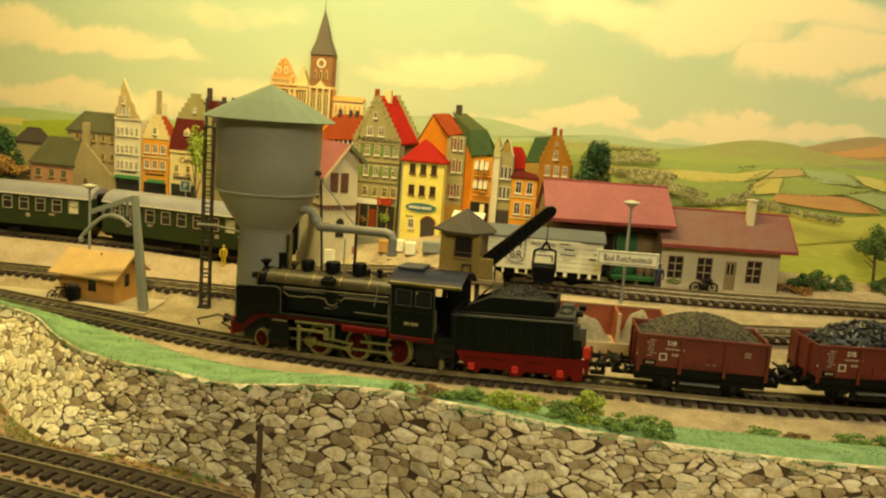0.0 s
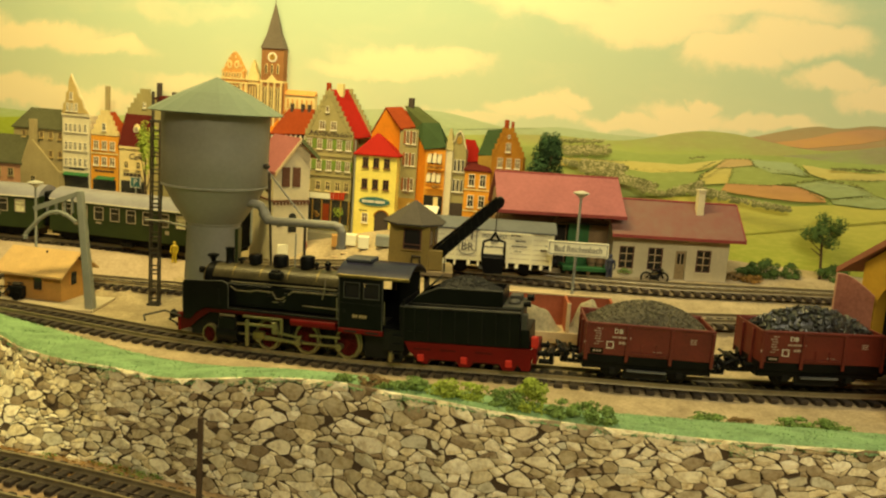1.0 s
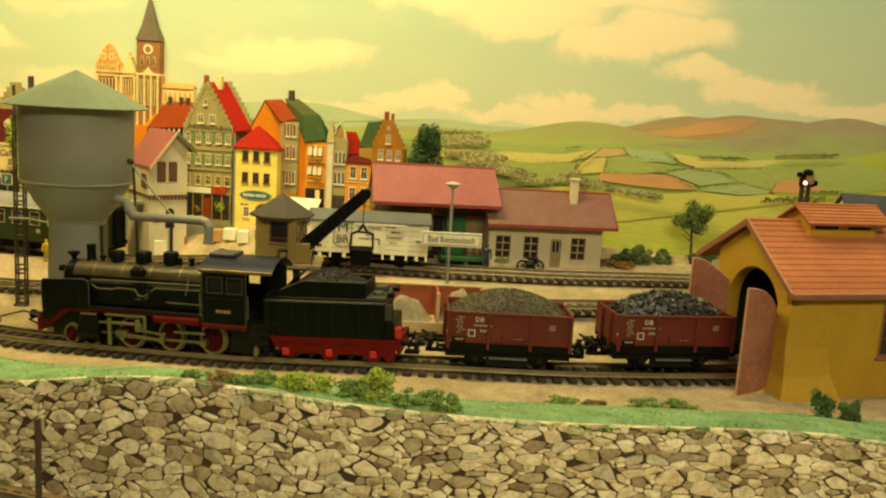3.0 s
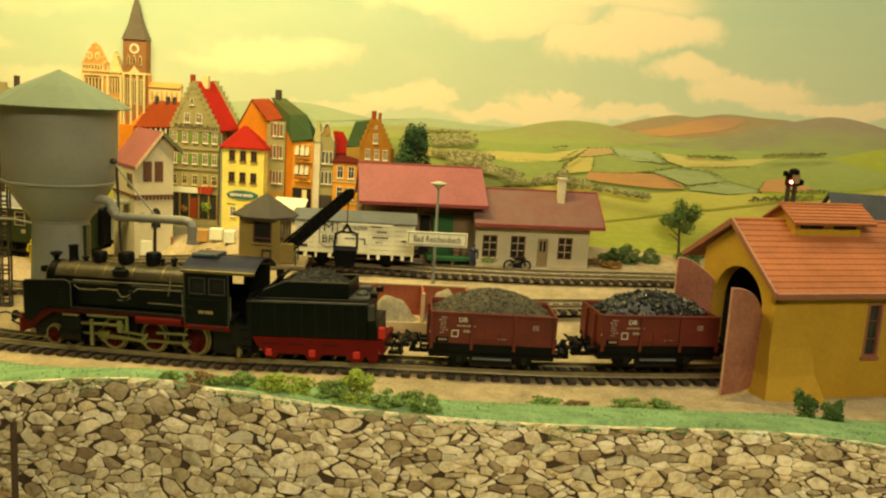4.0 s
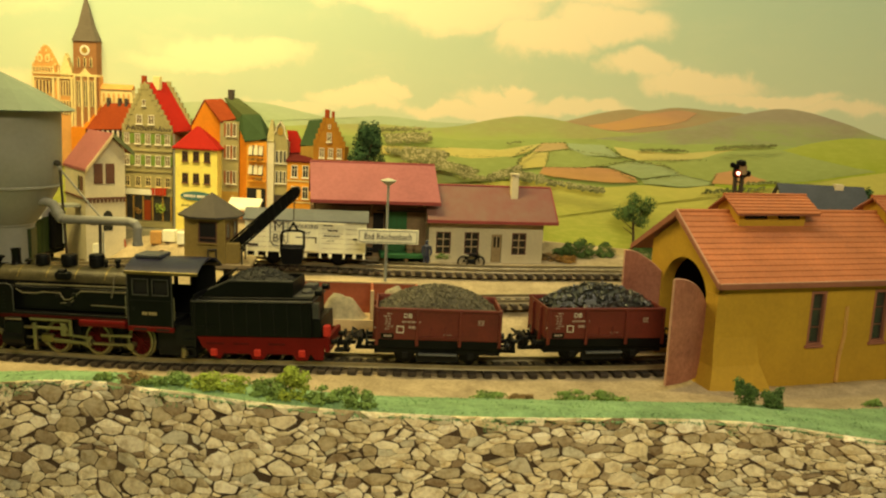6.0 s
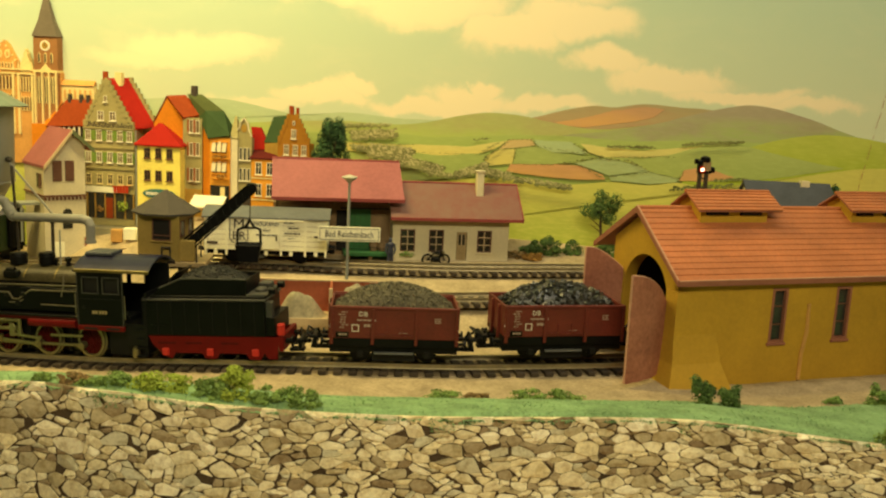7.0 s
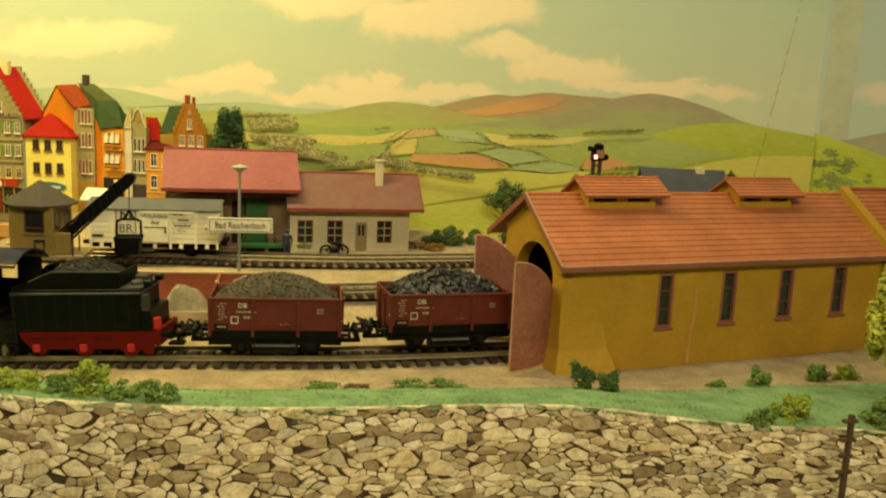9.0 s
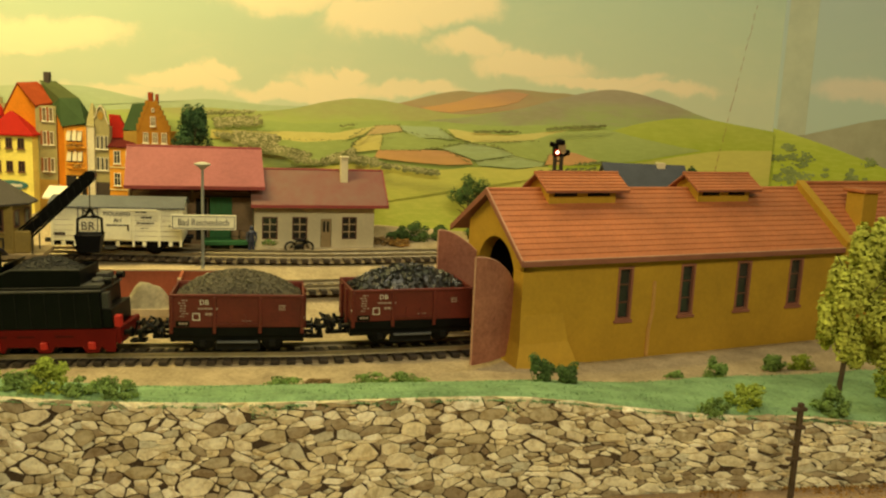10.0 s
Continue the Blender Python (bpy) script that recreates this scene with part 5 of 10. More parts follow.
    bars(cab, PLATE, 79.6, 26.6, -W - 0.3, (1.1, 1.1), 1.5, 0.3, "number_plate")
    bars(cab, PLATE, 82.8, 26.6, -W - 0.3, (1.1, 1.1, 1.1), 1.5, 0.3, "number_plate")
    for xa in (cx0 + 0.3, cx1 - 0.3):
        part("corner_strip", B(box, xa - 0.25, xa + 0.25, -W - 0.35, -W + 0.1, zc0, zc1 - 0.8), LOCOGREY, cab, "thin lighter grey line at the cab corner")
    part("works_plate", B(rod, (75.2, -W - 0.4, 29.4), (75.2, -W + 0.2, 29.4), 0.9, seg=14), BLACKGREY, cab)
    part("waist_bar", B(box, cx0 + 0.4, cx1 - 0.2, -W - 0.4, -W + 0.1, 33.2, 33.7), BLACKGREY, cab)
    st = part("cab_step", B(box, 72.4, 95.0, -W - 0.9, -W + 0.6, 18.9, 21.2, 0.2), RED, cab, "red cab step")
    for x in (75.5, 86.5):
        part("slot", B(box, x, x + 6.5, -W - 1.0, -W - 0.7, 19.5, 20.4), DARK, st)
    for x in (71.6, 95.6):
        part("handrail", B(tube, [(x, -W - 0.4, 24.5), (x, -W - 0.4, 35.5)], 0.28), PIPE, cab)
    part("cab_back", B(box, 104, 105, -W + 1.2, W - 1.2, 12, 37), BLACKGREY, cab)
    # Dark sheet added to stop bright ground showing through the cab gap.
    part("far_sheet", B(box, 94.8, 105, W - 1.2, W - 0.4, 21, 46.4), BLACKGREY, cab)
    part("cab_floor", B(box, 94.8, 105, -W + 2, W - 2, 12, 22), BLACKGREY, cab)
    part("ash_pan", B(box, 84, 102, -7, 7, 6.2, 20), BLACKGREY, L)
    part("brake_cylinder", B(lathe, [(1.5, 0), (1.7, 0.8), (1.5, 4.4), (0.9, 5.0)], 14), STEEL, L, at=(98.5, -10.2, 6.4), smooth=True)
    return L


def frame_bm(bm, w, h, t, d):
    """A window frame in one piece."""
    wall_with_holes(bm, 0, w, 0, h, -d, d, [(t, w - t, t, h - t)])
    bmesh.ops.remove_doubles(bm, verts=bm.verts[:], dist=0.01)


def cab_shell(bm, x0, x1, w, z0, z1):
    t = 0.6
    holes = [(x0 + 3.0, x0 + 10.8, 36.2, 43.6), (x0 + 12.9, x0 + 20.7, 36.2, 43.6)]
    wall_with_holes(bm, x0, x1, z0, z1, -w, -w + t, holes)
    wall_with_holes(bm, x0, x1, z0, z1, w - t, w, holes)
    box(bm, x0, x0 + t, -w + t, w - t, z0, z1)
    box(bm, x0 + t, x1, -w + t, w - t, z0, z0 + 0.6)


def tender():
    """Origin on the track bed under the first axle; x runs back along the tender."""
    T = thing("tender", "black tender with vertical ribs, red frame and coal load", "tender", (211, 634.1, -10.9), -11.9)
    T.rotation_euler = (0, radians(-3.35), radians(-11.9))
    W = 12.4
    body = part("body", B(box, -9.0, 47.4, -W, W, 16.6, 33.0, 0.5), BLACK, T)
    for i in range(8):
        part("rib", B(box, 0, 0.6, -W - 0.3, -W + 0.2, 17.4, 32.4, 0.12), BLACKGREY, body, at=(-2.6 + i * 6.4, 0, 0))
    part("ledge", B(box, -9.4, 48.2, -W - 0.6, W + 0.6, 33.0, 34.0, 0.25), LOCOGREY, body, "grey top ledge")
    part("upper_ledge", B(box, -6.0, 47.6, -W + 0.8, W - 0.8, 34.0, 35.2, 0.25), BLACKGREY, body)
    bm = bmesh.new()
    for y0, y1 in ((-10.4, -9.6), (9.6, 10.4)):
        slabxz(bm, [(-5.0, 35.2), (-1.8, 38.2), (8.6, 42.6), (38.8, 42.4), (38.8, 35.2)], y0, y1)
    box(bm, 38.0, 38.8, -9.6, 9.6, 35.2, 42.4)
    part("coal_box", bm, BLACK, T)
    part("coal_box_rim", B(tube, [(-1.8, -10.2, 38.4), (8.6, -10.2, 42.8), (38.8, -10.2, 42.6)], 0.4), LOCOGREY, T)
    part("coal", B(heap, 3, 38, -9.6, 9.6, 38.5, 47.4, 900, 0.8, random.Random(3)), SLACK, T, "fine grey-black coal")
    part("front_shield", B(slabxz, [(-5, 35.2), (6, 45.5), (7, 45.5), (-3.6, 35.2)], -9, 9), BLACK, T)
    part("rear_deck", B(box, 38.8, 48.0, -W + 1.2, W - 1.2, 35.2, 35.9), LOCOGREY, T, "dusty grey rear deck")
    part("filler_lid", B(lathe, [(2.8, 0), (2.8, 1.0), (2.2, 1.7), (0.6, 2.1)], 18), LOCOGREY, T, at=(43.4, -3, 35.9), smooth=True)
    part("filler_hinge", B(box, 42.4, 44.6, 0.2, 1.4, 35.9, 37.4, 0.2), BLACKGREY, T)
    part("tool_box", B(box, 40.2, 46.2, 3, 9, 35.9, 38.6, 0.4), LOCOGREY, T)
    part("lamp", B(rod, (48.2, -7, 37.0), (51.4, -7, 37.0), 1.6, seg=14), BLACK, T)
    part("lamp", B(rod, (48.2, 7, 37.0), (51.4, 7, 37.0), 1.6, seg=14), BLACK, T)
    part("rear_ladder", B(box, 47.4, 50.4, -W + 1.2, -W + 5.0, 24.5, 32.6, 0.3), LOCOGREY, T, "grey rear ladder plate")
    part("rear_box", B(box, 47.4, 51.6, -W + 0.6, W - 0.6, 16.8, 25.5, 0.3), BLACK, T)
    bm = bmesh.new()
    slabxz(bm, [(-7.4, 16.6), (-5.2, 12.4), (0.2, 7.2), (3.4, 6.2), (5.0, 8.8), (17.4, 8.8), (19.2, 6.2), (24.0, 6.2), (25.8, 8.8), (37.8, 8.8), (39.6, 6.0), (44.6, 6.0), (46.4, 9.0), (48.4, 6.4), (52.2, 6.4), (53.4, 16.6)], -W + 0.2, -W + 1.2)
    fp = part("frame_plate", bm, RED, T, "red side frame")
    for x0, x1 in ((-3.0, 5.4), (10.0, 17.4), (26.6, 34.4)):
        part("frame_slot", B(box, x0, x1, -W + 0.06, -W + 0.3, 13.0, 13.9), DKRED, fp)
    bm = bmesh.new()
    slabxz(bm, [(-7, 16.6), (1.5, 7.4), (48, 6.8), (53, 16.6)], W - 1.2, W - 0.2)
    part("frame_plate", bm, RED, T, "red side frame")
    for x in (0.6, 21.4, 42.4):
        part("axle_box", B(box, -1.6, 1.6, -0.9, 0.6, 0, 3.4, 0.4), AXLERED, T, "bright red axle box", at=(x, -W - 0.1, 7.7))
        for s in (-1, 1):
            part("wheel", B(rod, (0, s * 6.6 - 0.9, 0), (0, s * 6.6 + 0.9, 0), 4.6, seg=22), BLACKGREY, T, at=(x, 0, RAILTOP + 4.6))
    part("buffer_beam", B(box, 53.0, 55.2, -W + 0.2, W - 0.2, 10.0, 17.2, 0.3), RED, T, "red buffer beam")
    part("rear_lamp", B(box, 52.4, 55.6, -W + 0.4, -W + 3.4, 17.2, 22.6, 0.5), AXLERED, T, "red rear lamp")
    for s in (-1, 1):
        bf = part("buffer", B(rod, (55, s * 7.8, 14.0), (58, s * 7.8, 14.0), 1.2, seg=12), BLACK, T)
        part("buffer_head", B(rod, (58, s * 7.8, 14.0), (58.8, s * 7.8, 14.0), 2.2, seg=16), BLACK, bf)
    for z in (6.4, 10.2, 14.2, 18.4):
        part("step", B(box, -13.4, -8.8, -W - 0.2, -W + 2.5, z, z + 0.7), BLACKGREY, T)
    for x in (-13.0, -9.0):
        part("step_hanger", B(box, x - 0.3, x + 0.3, -W + 1.6, -W + 2.2, 6.4, 22), BLACKGREY, T)
    for x in (-6.0, -1.0):
        part("rung", B(box, x, x + 2.6, -W - 0.5, -W, 21.6, 22.0), BLACKGREY, T)
    part("front_plate", B(box, -10.4, -9.0, -W + 1.5, W - 1.5, 6.5, 34, 0.3), BLACKGREY, T)
    part("draw_gear", B(box, -16, -9, -4, 4, 8, 14, 0.4), BLACKGREY, T)
    arm = part("coupling_arm", B(box, 55, 65, -1.3, 1.3, 11.2, 13.0, 0.3), BLACK, T)
    part("coupling_head", B(box, 60.4, 62.2, -6.5, 6.5, 10.0, 14.4, 0.3), BLACK, arm)
    part("coupling_loop", B(tube, [(59, -5.4, 12), (65, -5.4, 15.6), (65, 5.4, 15.6), (59, 5.4, 12)], 0.55), BLACKGREY, arm)
    part("coupling_lever", B(beam, (57.5, -3.6, 11), (60, -3.6, 17.5), 0.9, 0.9), BLACK, arm)
    part("coupling", B(box, 55, 62, -2.0, 2.0, 7.4, 9.0, 0.3), BLACKGREY, T)
    part("hose", B(tube, [(55, 3, 12), (58, 3, 10.5), (60.5, 2, 11)], 0.5), BLACKGREY, T)
    return T


def open_wagon(label, cx, cy, cz, slope, sx, load, top, n, lump, seed, material):
    """An open goods wagon; its origin is on the ground under its middle."""
    Wg = thing("open_wagon", label, "goods wagon", (cx, cy, cz), slope, "open wagons of the coal train")
    Wg.scale = (sx, 1.04, 1.03)
    L, W, z0, z1 = 27.8, 13.6, 16.6, 30.2
    t = 0.9
    sides = []
    for s in (-1, 1):
        bd = part("side", B(box, -L, L, min(s * W, s * (W - t)), max(s * W, s * (W - t)), z0, z1, 0.15), WAGON, Wg)
        part("top_rail", B(box, -L, L, s * W - 0.7, s * W + 0.7, z1 - 0.5, z1 + 0.7, 0.2), WAGON, bd)
        for x in (-L + 0.8, -9.4, 9.4, L - 0.8):
            part("stanchion", B(box, x - 0.7, x + 0.7, s * (W + 0.5) - 0.4, s * (W + 0.5) + 0.4, z0 - 2.6, z1 - 0.4, 0.15), WAGON, bd)
        sides.append(bd)
        part("door_bar", B(box, -8.2, 8.2, s * (W + 0.35) - 0.3, s * (W + 0.35) + 0.3, z0 + 1.0, z0 + 1.7), WAGON, bd)
        for x in (-3.4, 2.8):
            part("hinge", B(box, x, x + 0.8, s * (W + 0.35) - 0.3, s * (W + 0.35) + 0.3, z0 + 0.6, z0 + 5.6), WAGON, bd)
    for s in (-1, 1):
        e = part("end_wall", B(box, min(s * L, s * (L - t)), max(s * L, s * (L - t)), -W + t, W - t, z0, z1 + 0.4, 0.15), WAGON, Wg)
        for y in (-5.2, 5.2):
            part("stanchion", B(box, s * (L + 0.5) - 0.5, s * (L + 0.5) + 0.5, y - 0.8, y + 0.8, z0 - 2.4, z1 - 0.5, 0.15), WAGON, e)
    part("floor", B(box, -L + t, L - t, -W + t, W - t, z0, z0 + 1.0), BLACKGREY, Wg)
    part("load", B(heap, -L + 1.3, L - 1.3, -W + 1.3, W - 1.3, z1 - 3.0, top, n, lump, random.Random(seed)), material, Wg, load)
    part("underframe", B(box, -L, L, -W + 2.2, W - 2.2, 9.6, 16.6, 0.2), BLACK, Wg)
    # Plain dark blocks fill the underside between the wheels.
    part("dark_underside", B(box, -9.5, 9.5, -W + 3.0, -W + 5.0, 5.6, 9.8, 0.3), BLACKGREY, Wg)
    part("dark_underside", B(box, -21, 21, 4, 5.5, 5.6, 9.8, 0.3), BLACKGREY, Wg)
    part("sole_bar", B(box, -L, L, -W + 0.6, -W + 1.8, 12.6, 16.6, 0.2), BLACK, Wg)
    part("step_board", B(box, -8.5, 8.5, -W - 0.2, -W + 1.4, 9.6, 10.4), ROOFGREY, Wg)
    for x in (-14.5, 14.5):
        for s in (-1, 1):
            w = part("wheel", B(rod, (0, s * 6.2 - 0.9, 0), (0, s * 6.2 + 0.9, 0), 4.6, seg=24), BLACK, Wg, at=(x, 0, RAILTOP + 4.6))
            part("axle_guard", B(slabxz, [(-6.5, 12), (-2.2, 7.6), (2.2, 7.6), (6.5, 12)], s * 10.2 - 0.4, s * 10.2 + 0.4), BLACK, Wg, at=(x, 0, 0))
            part("axle_box", B(box, -1.4, 1.4, s * 11.0 - 0.8, s * 11.0 + 0.8, 7.4, 10.4, 0.3), BLACKGREY, Wg, at=(x, 0, 0))
    for s in (-1, 1):
        for y in (-7.6, 7.6):
            bf = part("buffer", B(rod, (s * L, y, 13.2), (s * (L + 3.4), y, 13.2), 0.8, seg=10), BLACK, Wg)
            part("buffer_head", B(rod, (s * (L + 3.2), y, 13.2), (s * (L + 4.1), y, 13.2), 2.0, seg=14), BLACK, bf)
        part("coupling", B(box, min(s * (L - 2), s * (L + 8.6)), max(s * (L - 2), s * (L + 8.6)), -1.7, 1.7, 8.2, 9.6, 0.3), BLACKGREY, Wg)
        arm = part("coupling_arm", B(box, min(s * L, s * (L + 9.5)), max(s * L, s * (L + 9.5)), -1.3, 1.3, 12.6, 14.4, 0.3), BLACK, Wg)
        part("coupling_head", B(box, s * (L + 6.6) - 0.9, s * (L + 6.6) + 0.9, -6.5, 6.5, 11.4, 15.4, 0.3), BLACK, arm)
        part("coupling_loop", B(tube, [(s * (L + 5), -5.4, 13), (s * (L + 10.2), -5.4, 16.2), (s * (L + 10.2), 5.4, 16.2), (s * (L + 5), 5.4, 13)], 0.55), BLACKGREY, arm)
        part("coupling_lever", B(beam, (s * (L + 3), -3.6, 12), (s * (L + 5.6), -3.6, 18.2), 0.9, 0.9), BLACK, arm)
        part("coupling_hook", B(box, s * (L + 7) - 1.2, s * (L + 7) + 1.2, -3.6, 3.6, 9.4, 11.6, 0.4), BLACKGREY, Wg)
        part("brake_hose", B(tube, [(s * L, -4.5, 12), (s * (L + 2.4), -4.8, 10), (s * (L + 3.5), -4.6, 11.5)], 0.4), BLACK, Wg)
    y = -W - 0.05
    writing("DB", 3.0, WHITE, sides[0], (-13.6, y - 0.1, 27.4))
    bars(sides[0], FAINT, -16.2, 24.4, y, (2.2, 1.6, 2.4, 1.2), 0.7, 0.25)
    bars(sides[0], FAINT, -13.2, 21.8, y, (1.2, 1.1, 1.2), 1.1, 0.3)
    bm = bmesh.new()
    for a in ((-18.4, -15.3, 22.4, 22.75), (-18.4, -15.3, 19.6, 19.95), (-18.4, -18.05, 19.95, 22.4), (-15.65, -15.3, 19.95, 22.4)):
        box(bm, a[0], a[1], y - 0.1, y + 0.05, a[2], a[3])
    part("load_panel", bm, WHITE, sides[0])
    rngb = random.Random(2)
    for k in range(7):
        bars(sides[0], FAINT, -24.2 + rngb.uniform(0, 1.4), 28.0 - k * 1.15, y, [rngb.uniform(0.6, 1.4) for _ in range(2)], 0.5, 0.4)
    part("black_panel", B(box, -25.2, -19.6, y - 0.08, y + 0.05, 16.9, 19.4), BLACK, sides[0], "black painted data panel")
    bars(sides[0], FAINT, -24.0, 17.8, y - 0.06, (1.1, 0.9, 1.1), 0.9, 0.25)
    bars(sides[0], FAINT, 17.2, 24.2, y, (2.8,), 0.35)
    bars(sides[0], FAINT, 17.2, 25.9, y, (2.8,), 0.35)
    bars(sides[0], FAINT, 17.2, 25.0, y, (1.0, 1.0), 0.5)
    bars(sides[0], FAINT, 2.0, 19.2, y, (2.2, 0.9), 0.35)
    bars(sides[0], WHITE, -L - 0.2, 21.4, y - 0.3, (0.9,), 0.9)
    bars(sides[0], WHITE, L - 0.8, 20.6, y - 0.3, (0.9,), 0.9)
    return Wg


locomotive()
tender()
open_wagon("oxide-red open wagon loaded with fine brown-black coke", 311.6, 619.6, -6.6, -2.6, 1.04, "fine brown-black coke", 39.4, 1500, 0.95, 11, COKE)
open_wagon("oxide-red open wagon loaded with large glossy coal lumps", 388.6, 622, -4.8, 5.6, 1.05, "large glossy coal lumps", 39.8, 420, 2.5, 12, COAL)


# ---- water tower ----
def water_tower():
    x, y = 89, 699
    t = thing("water_tower", "grey-green water tower with conical roof and round tank", "water tower", (x, y, rise(x, y)), 0)
    z = -rise(x, y)
    part("roof", B(lathe, [(35.2, 103.4 + z), (35.8, 104.0 + z), (18.0, 114.0 + z), (0.4, 122.4 + z)], 20), TANKROOF, t, "sage-green conical roof")
    tank = part("tank", B(lathe, [(27.2, 64.6 + z), (28.2, 65.8 + z), (28.4, 84 + z), (28.6, 103.8 + z)], 72), TANK, t, smooth=True)
    part("lip", B(lathe, [(27.2, 64.0 + z), (28.4, 64.4 + z), (28.5, 65.2 + z), (28.0, 65.6 + z)], 72), TANK, tank, smooth=True)
    part("funnel", B(lathe, [(14.2, 44.0 + z), (16.4, 46.6 + z), (21.5, 54.0 + z), (27.2, 64.4 + z)], 64), TANK, t, smooth=True)
    part("column", B(lathe, [(16.4, -14), (15.0, 20 + z), (14.2, 45 + z)], 40), TANK, t, smooth=True)
    part("collar", B(lathe, [(14.4, 43.4 + z), (14.8, 44.0 + z), (14.8, 45.0 + z), (14.2, 45.4 + z)], 40), TANK, t)
    part("door", B(box, 10.5, 14.8, -6, 3, 20 + z, 42 + z, 0.3), COACH, t, "dark green service door")
    part("valve", B(ball, (29, -6, 77 + z), 2.0, 1.6, 1.6), LATTICE, t)
    # swivelling spout
    sp = part("spout", B(tube, [(12, -6, 57.2 + z), (24.6, -9, 57.0 + z), (27.6, -9.6, 56.0 + z), (28.9, -9.8, 53.6 + z), (29.8, -10.2, 51.0 + z), (31.4, -10.8, 49.2 + z), (34.5, -11.6, 48.6 + z), (52, -17, 49.4 + z), (69.4, -23.6, 50.2 + z), (72.2, -24.6, 49.4 + z), (73.4, -25, 47.0 + z), (73.3, -25, 39.0 + z)], 2.3, 14), TANK, t, "grey outlet pipe with a bent end", smooth=True)
    part("flange", B(rod, (29.0, -9.9, 53.2 + z), (30.6, -10.4, 50.6 + z), 2.9, seg=16), TANK, sp)
    part("flange", B(rod, (31.2, -10.7, 49.4 + z), (32.8, -11.2, 48.8 + z), 2.8, seg=16), TANK, sp)
    part("flange", B(rod, (73.3, -25, 38.4 + z), (73.3, -25, 40.0 + z), 2.8, seg=16), TANK, sp)
    part("prop", B(rod, (53, -17.4, 48 + z), (53, -17.4, 5 + rise(x + 53, y - 20) + z), 0.8), LATTICE, t)
    part("stay", B(rod, (28.8, -6, 76 + z), (52, -14, 51 + z), 0.5, seg=8), TANK, t)
    part("stay", B(rod, (31, -8, 74 + z), (36, -10, 5 + rise(x + 36, y - 10) + z), 0.7, seg=8), LATTICE, t)
    return t


water_tower()


def lattice_mast(x, y, h):
    t = thing("lattice_mast", "slender dark lattice signal mast with cross bars", "mast", (x, y, rise(x, y)))
    w = 2.6
    for s in (-1, 1):
        part("upright", B(box, s * w - 0.45, s * w + 0.45, -0.5, 0.5, 0, h), LATTICE, t)
        part("upright", B(box, s * w - 0.45, s * w + 0.45, 3.4, 4.2, 0, h), LATTICE, t)
    me = mesh_of("cross_bar", B(box, -w, w, -0.4, 0.4, -0.4, 0.4), LATTICE)
    n = int(h / 5)
    for i in range(1, n + 1):
        put("cross_bar", me, t, (0, 0, i * h / n - 0.5))
    me = mesh_of("brace", B(box, -w, w, 0, 3.8, -0.3, 0.3), LATTICE)
    for i in range(0, n, 2):
        put("brace", me, t, (0, 0, i * h / n + 1.5))
    part("cap", B(box, -w - 0.8, w + 0.8, -0.8, 4.4, h - 0.6, h + 0.6), LATTICE, t)
    part("lamp_arm", B(tube, [(-5.5, -0.6, h * 0.47), (6, -0.6, h * 0.47), (22, 1, h * 0.44)], 0.7), TANK, t)
    part("tip", B(rod, (-1.6, 0, h), (-1.6, 0, h + 17), 0.9, seg=8), LATTICE, t)
    part("foot", B(box, -4, 4, -1.5, 5.5, 0, 1.2, 0.2), LATTICE, t)


lattice_mast(41, 744, 112)


def catenary_mast(x, y):
    t = thing("catenary_mast", "grey concrete catenary mast with a curved bracket arm", "mast", (x, y, -15.6), -4)
    t.scale = (1.14, 1.14, 1.14)
    bm = bmesh.new()
    a, b = [(-2.2, -2.2, 0), (2.2, -2.2, 0), (2.2, 2.2, 0), (-2.2, 2.2, 0)], [(-7.2, -1.6, 60.5), (-4.0, -1.6, 60.5), (-4.0, 1.6, 60.5), (-7.2, 1.6, 60.5)]
    va, vb = [bm.verts.new(p) for p in a], [bm.verts.new(p) for p in b]
    for i in range(4):
        bm.faces.new((va[i], va[(i + 1) % 4], vb[(i + 1) % 4], vb[i]))
    bm.faces.new(va[::-1]), bm.faces.new(vb)
    bmesh.ops.bevel(bm, geom=bm.edges[:], offset=0.4, segments=1, affect="EDGES")
    part("pole", bm, CONCRETE, t)
    part("arm", B(beam, (-5, 0, 59.5), (-29.5, 0, 49.6), 2.2, 2.4), CONCRETE, t)
    for i, (x0, z0) in enumerate(((-9.5, 57.5), (-13.5, 56), (-18, 54), (-22.5, 52.3))):
        part("hanger", B(beam, (x0, 0, z0 - 0.5), (x0, 0, z0 - 8.5 + i), 0.9, 1.2), CONCRETE, t)
    pts = [(-34.5 + 27 * u, 0, 36.0 + 13 * math.sin(math.pi * min(1, u * 1.02) * 0.78)) for u in [i / 10 for i in range(11)]]
    part("curved_arm", B(tube, pts, 1.0, 10), CONCRETE, t)
    part("insulator", B(lathe, [(0.8, 0), (1.5, 0.6), (0.8, 1.2), (1.5, 1.8), (0.8, 2.4)], 12), CONCRETE, t, at=(-34.4, 0, 33.6))


catenary_mast(12, 721)


# ---- timber hut on its slab ----
tagged(part("platform_slab", B(box, -150, 15, 716, 751, -22, -15.6), SLAB, None, at=(0, 0, 0), yaw=0), "pale concrete slab beside the main track", "slab", kind="structure")


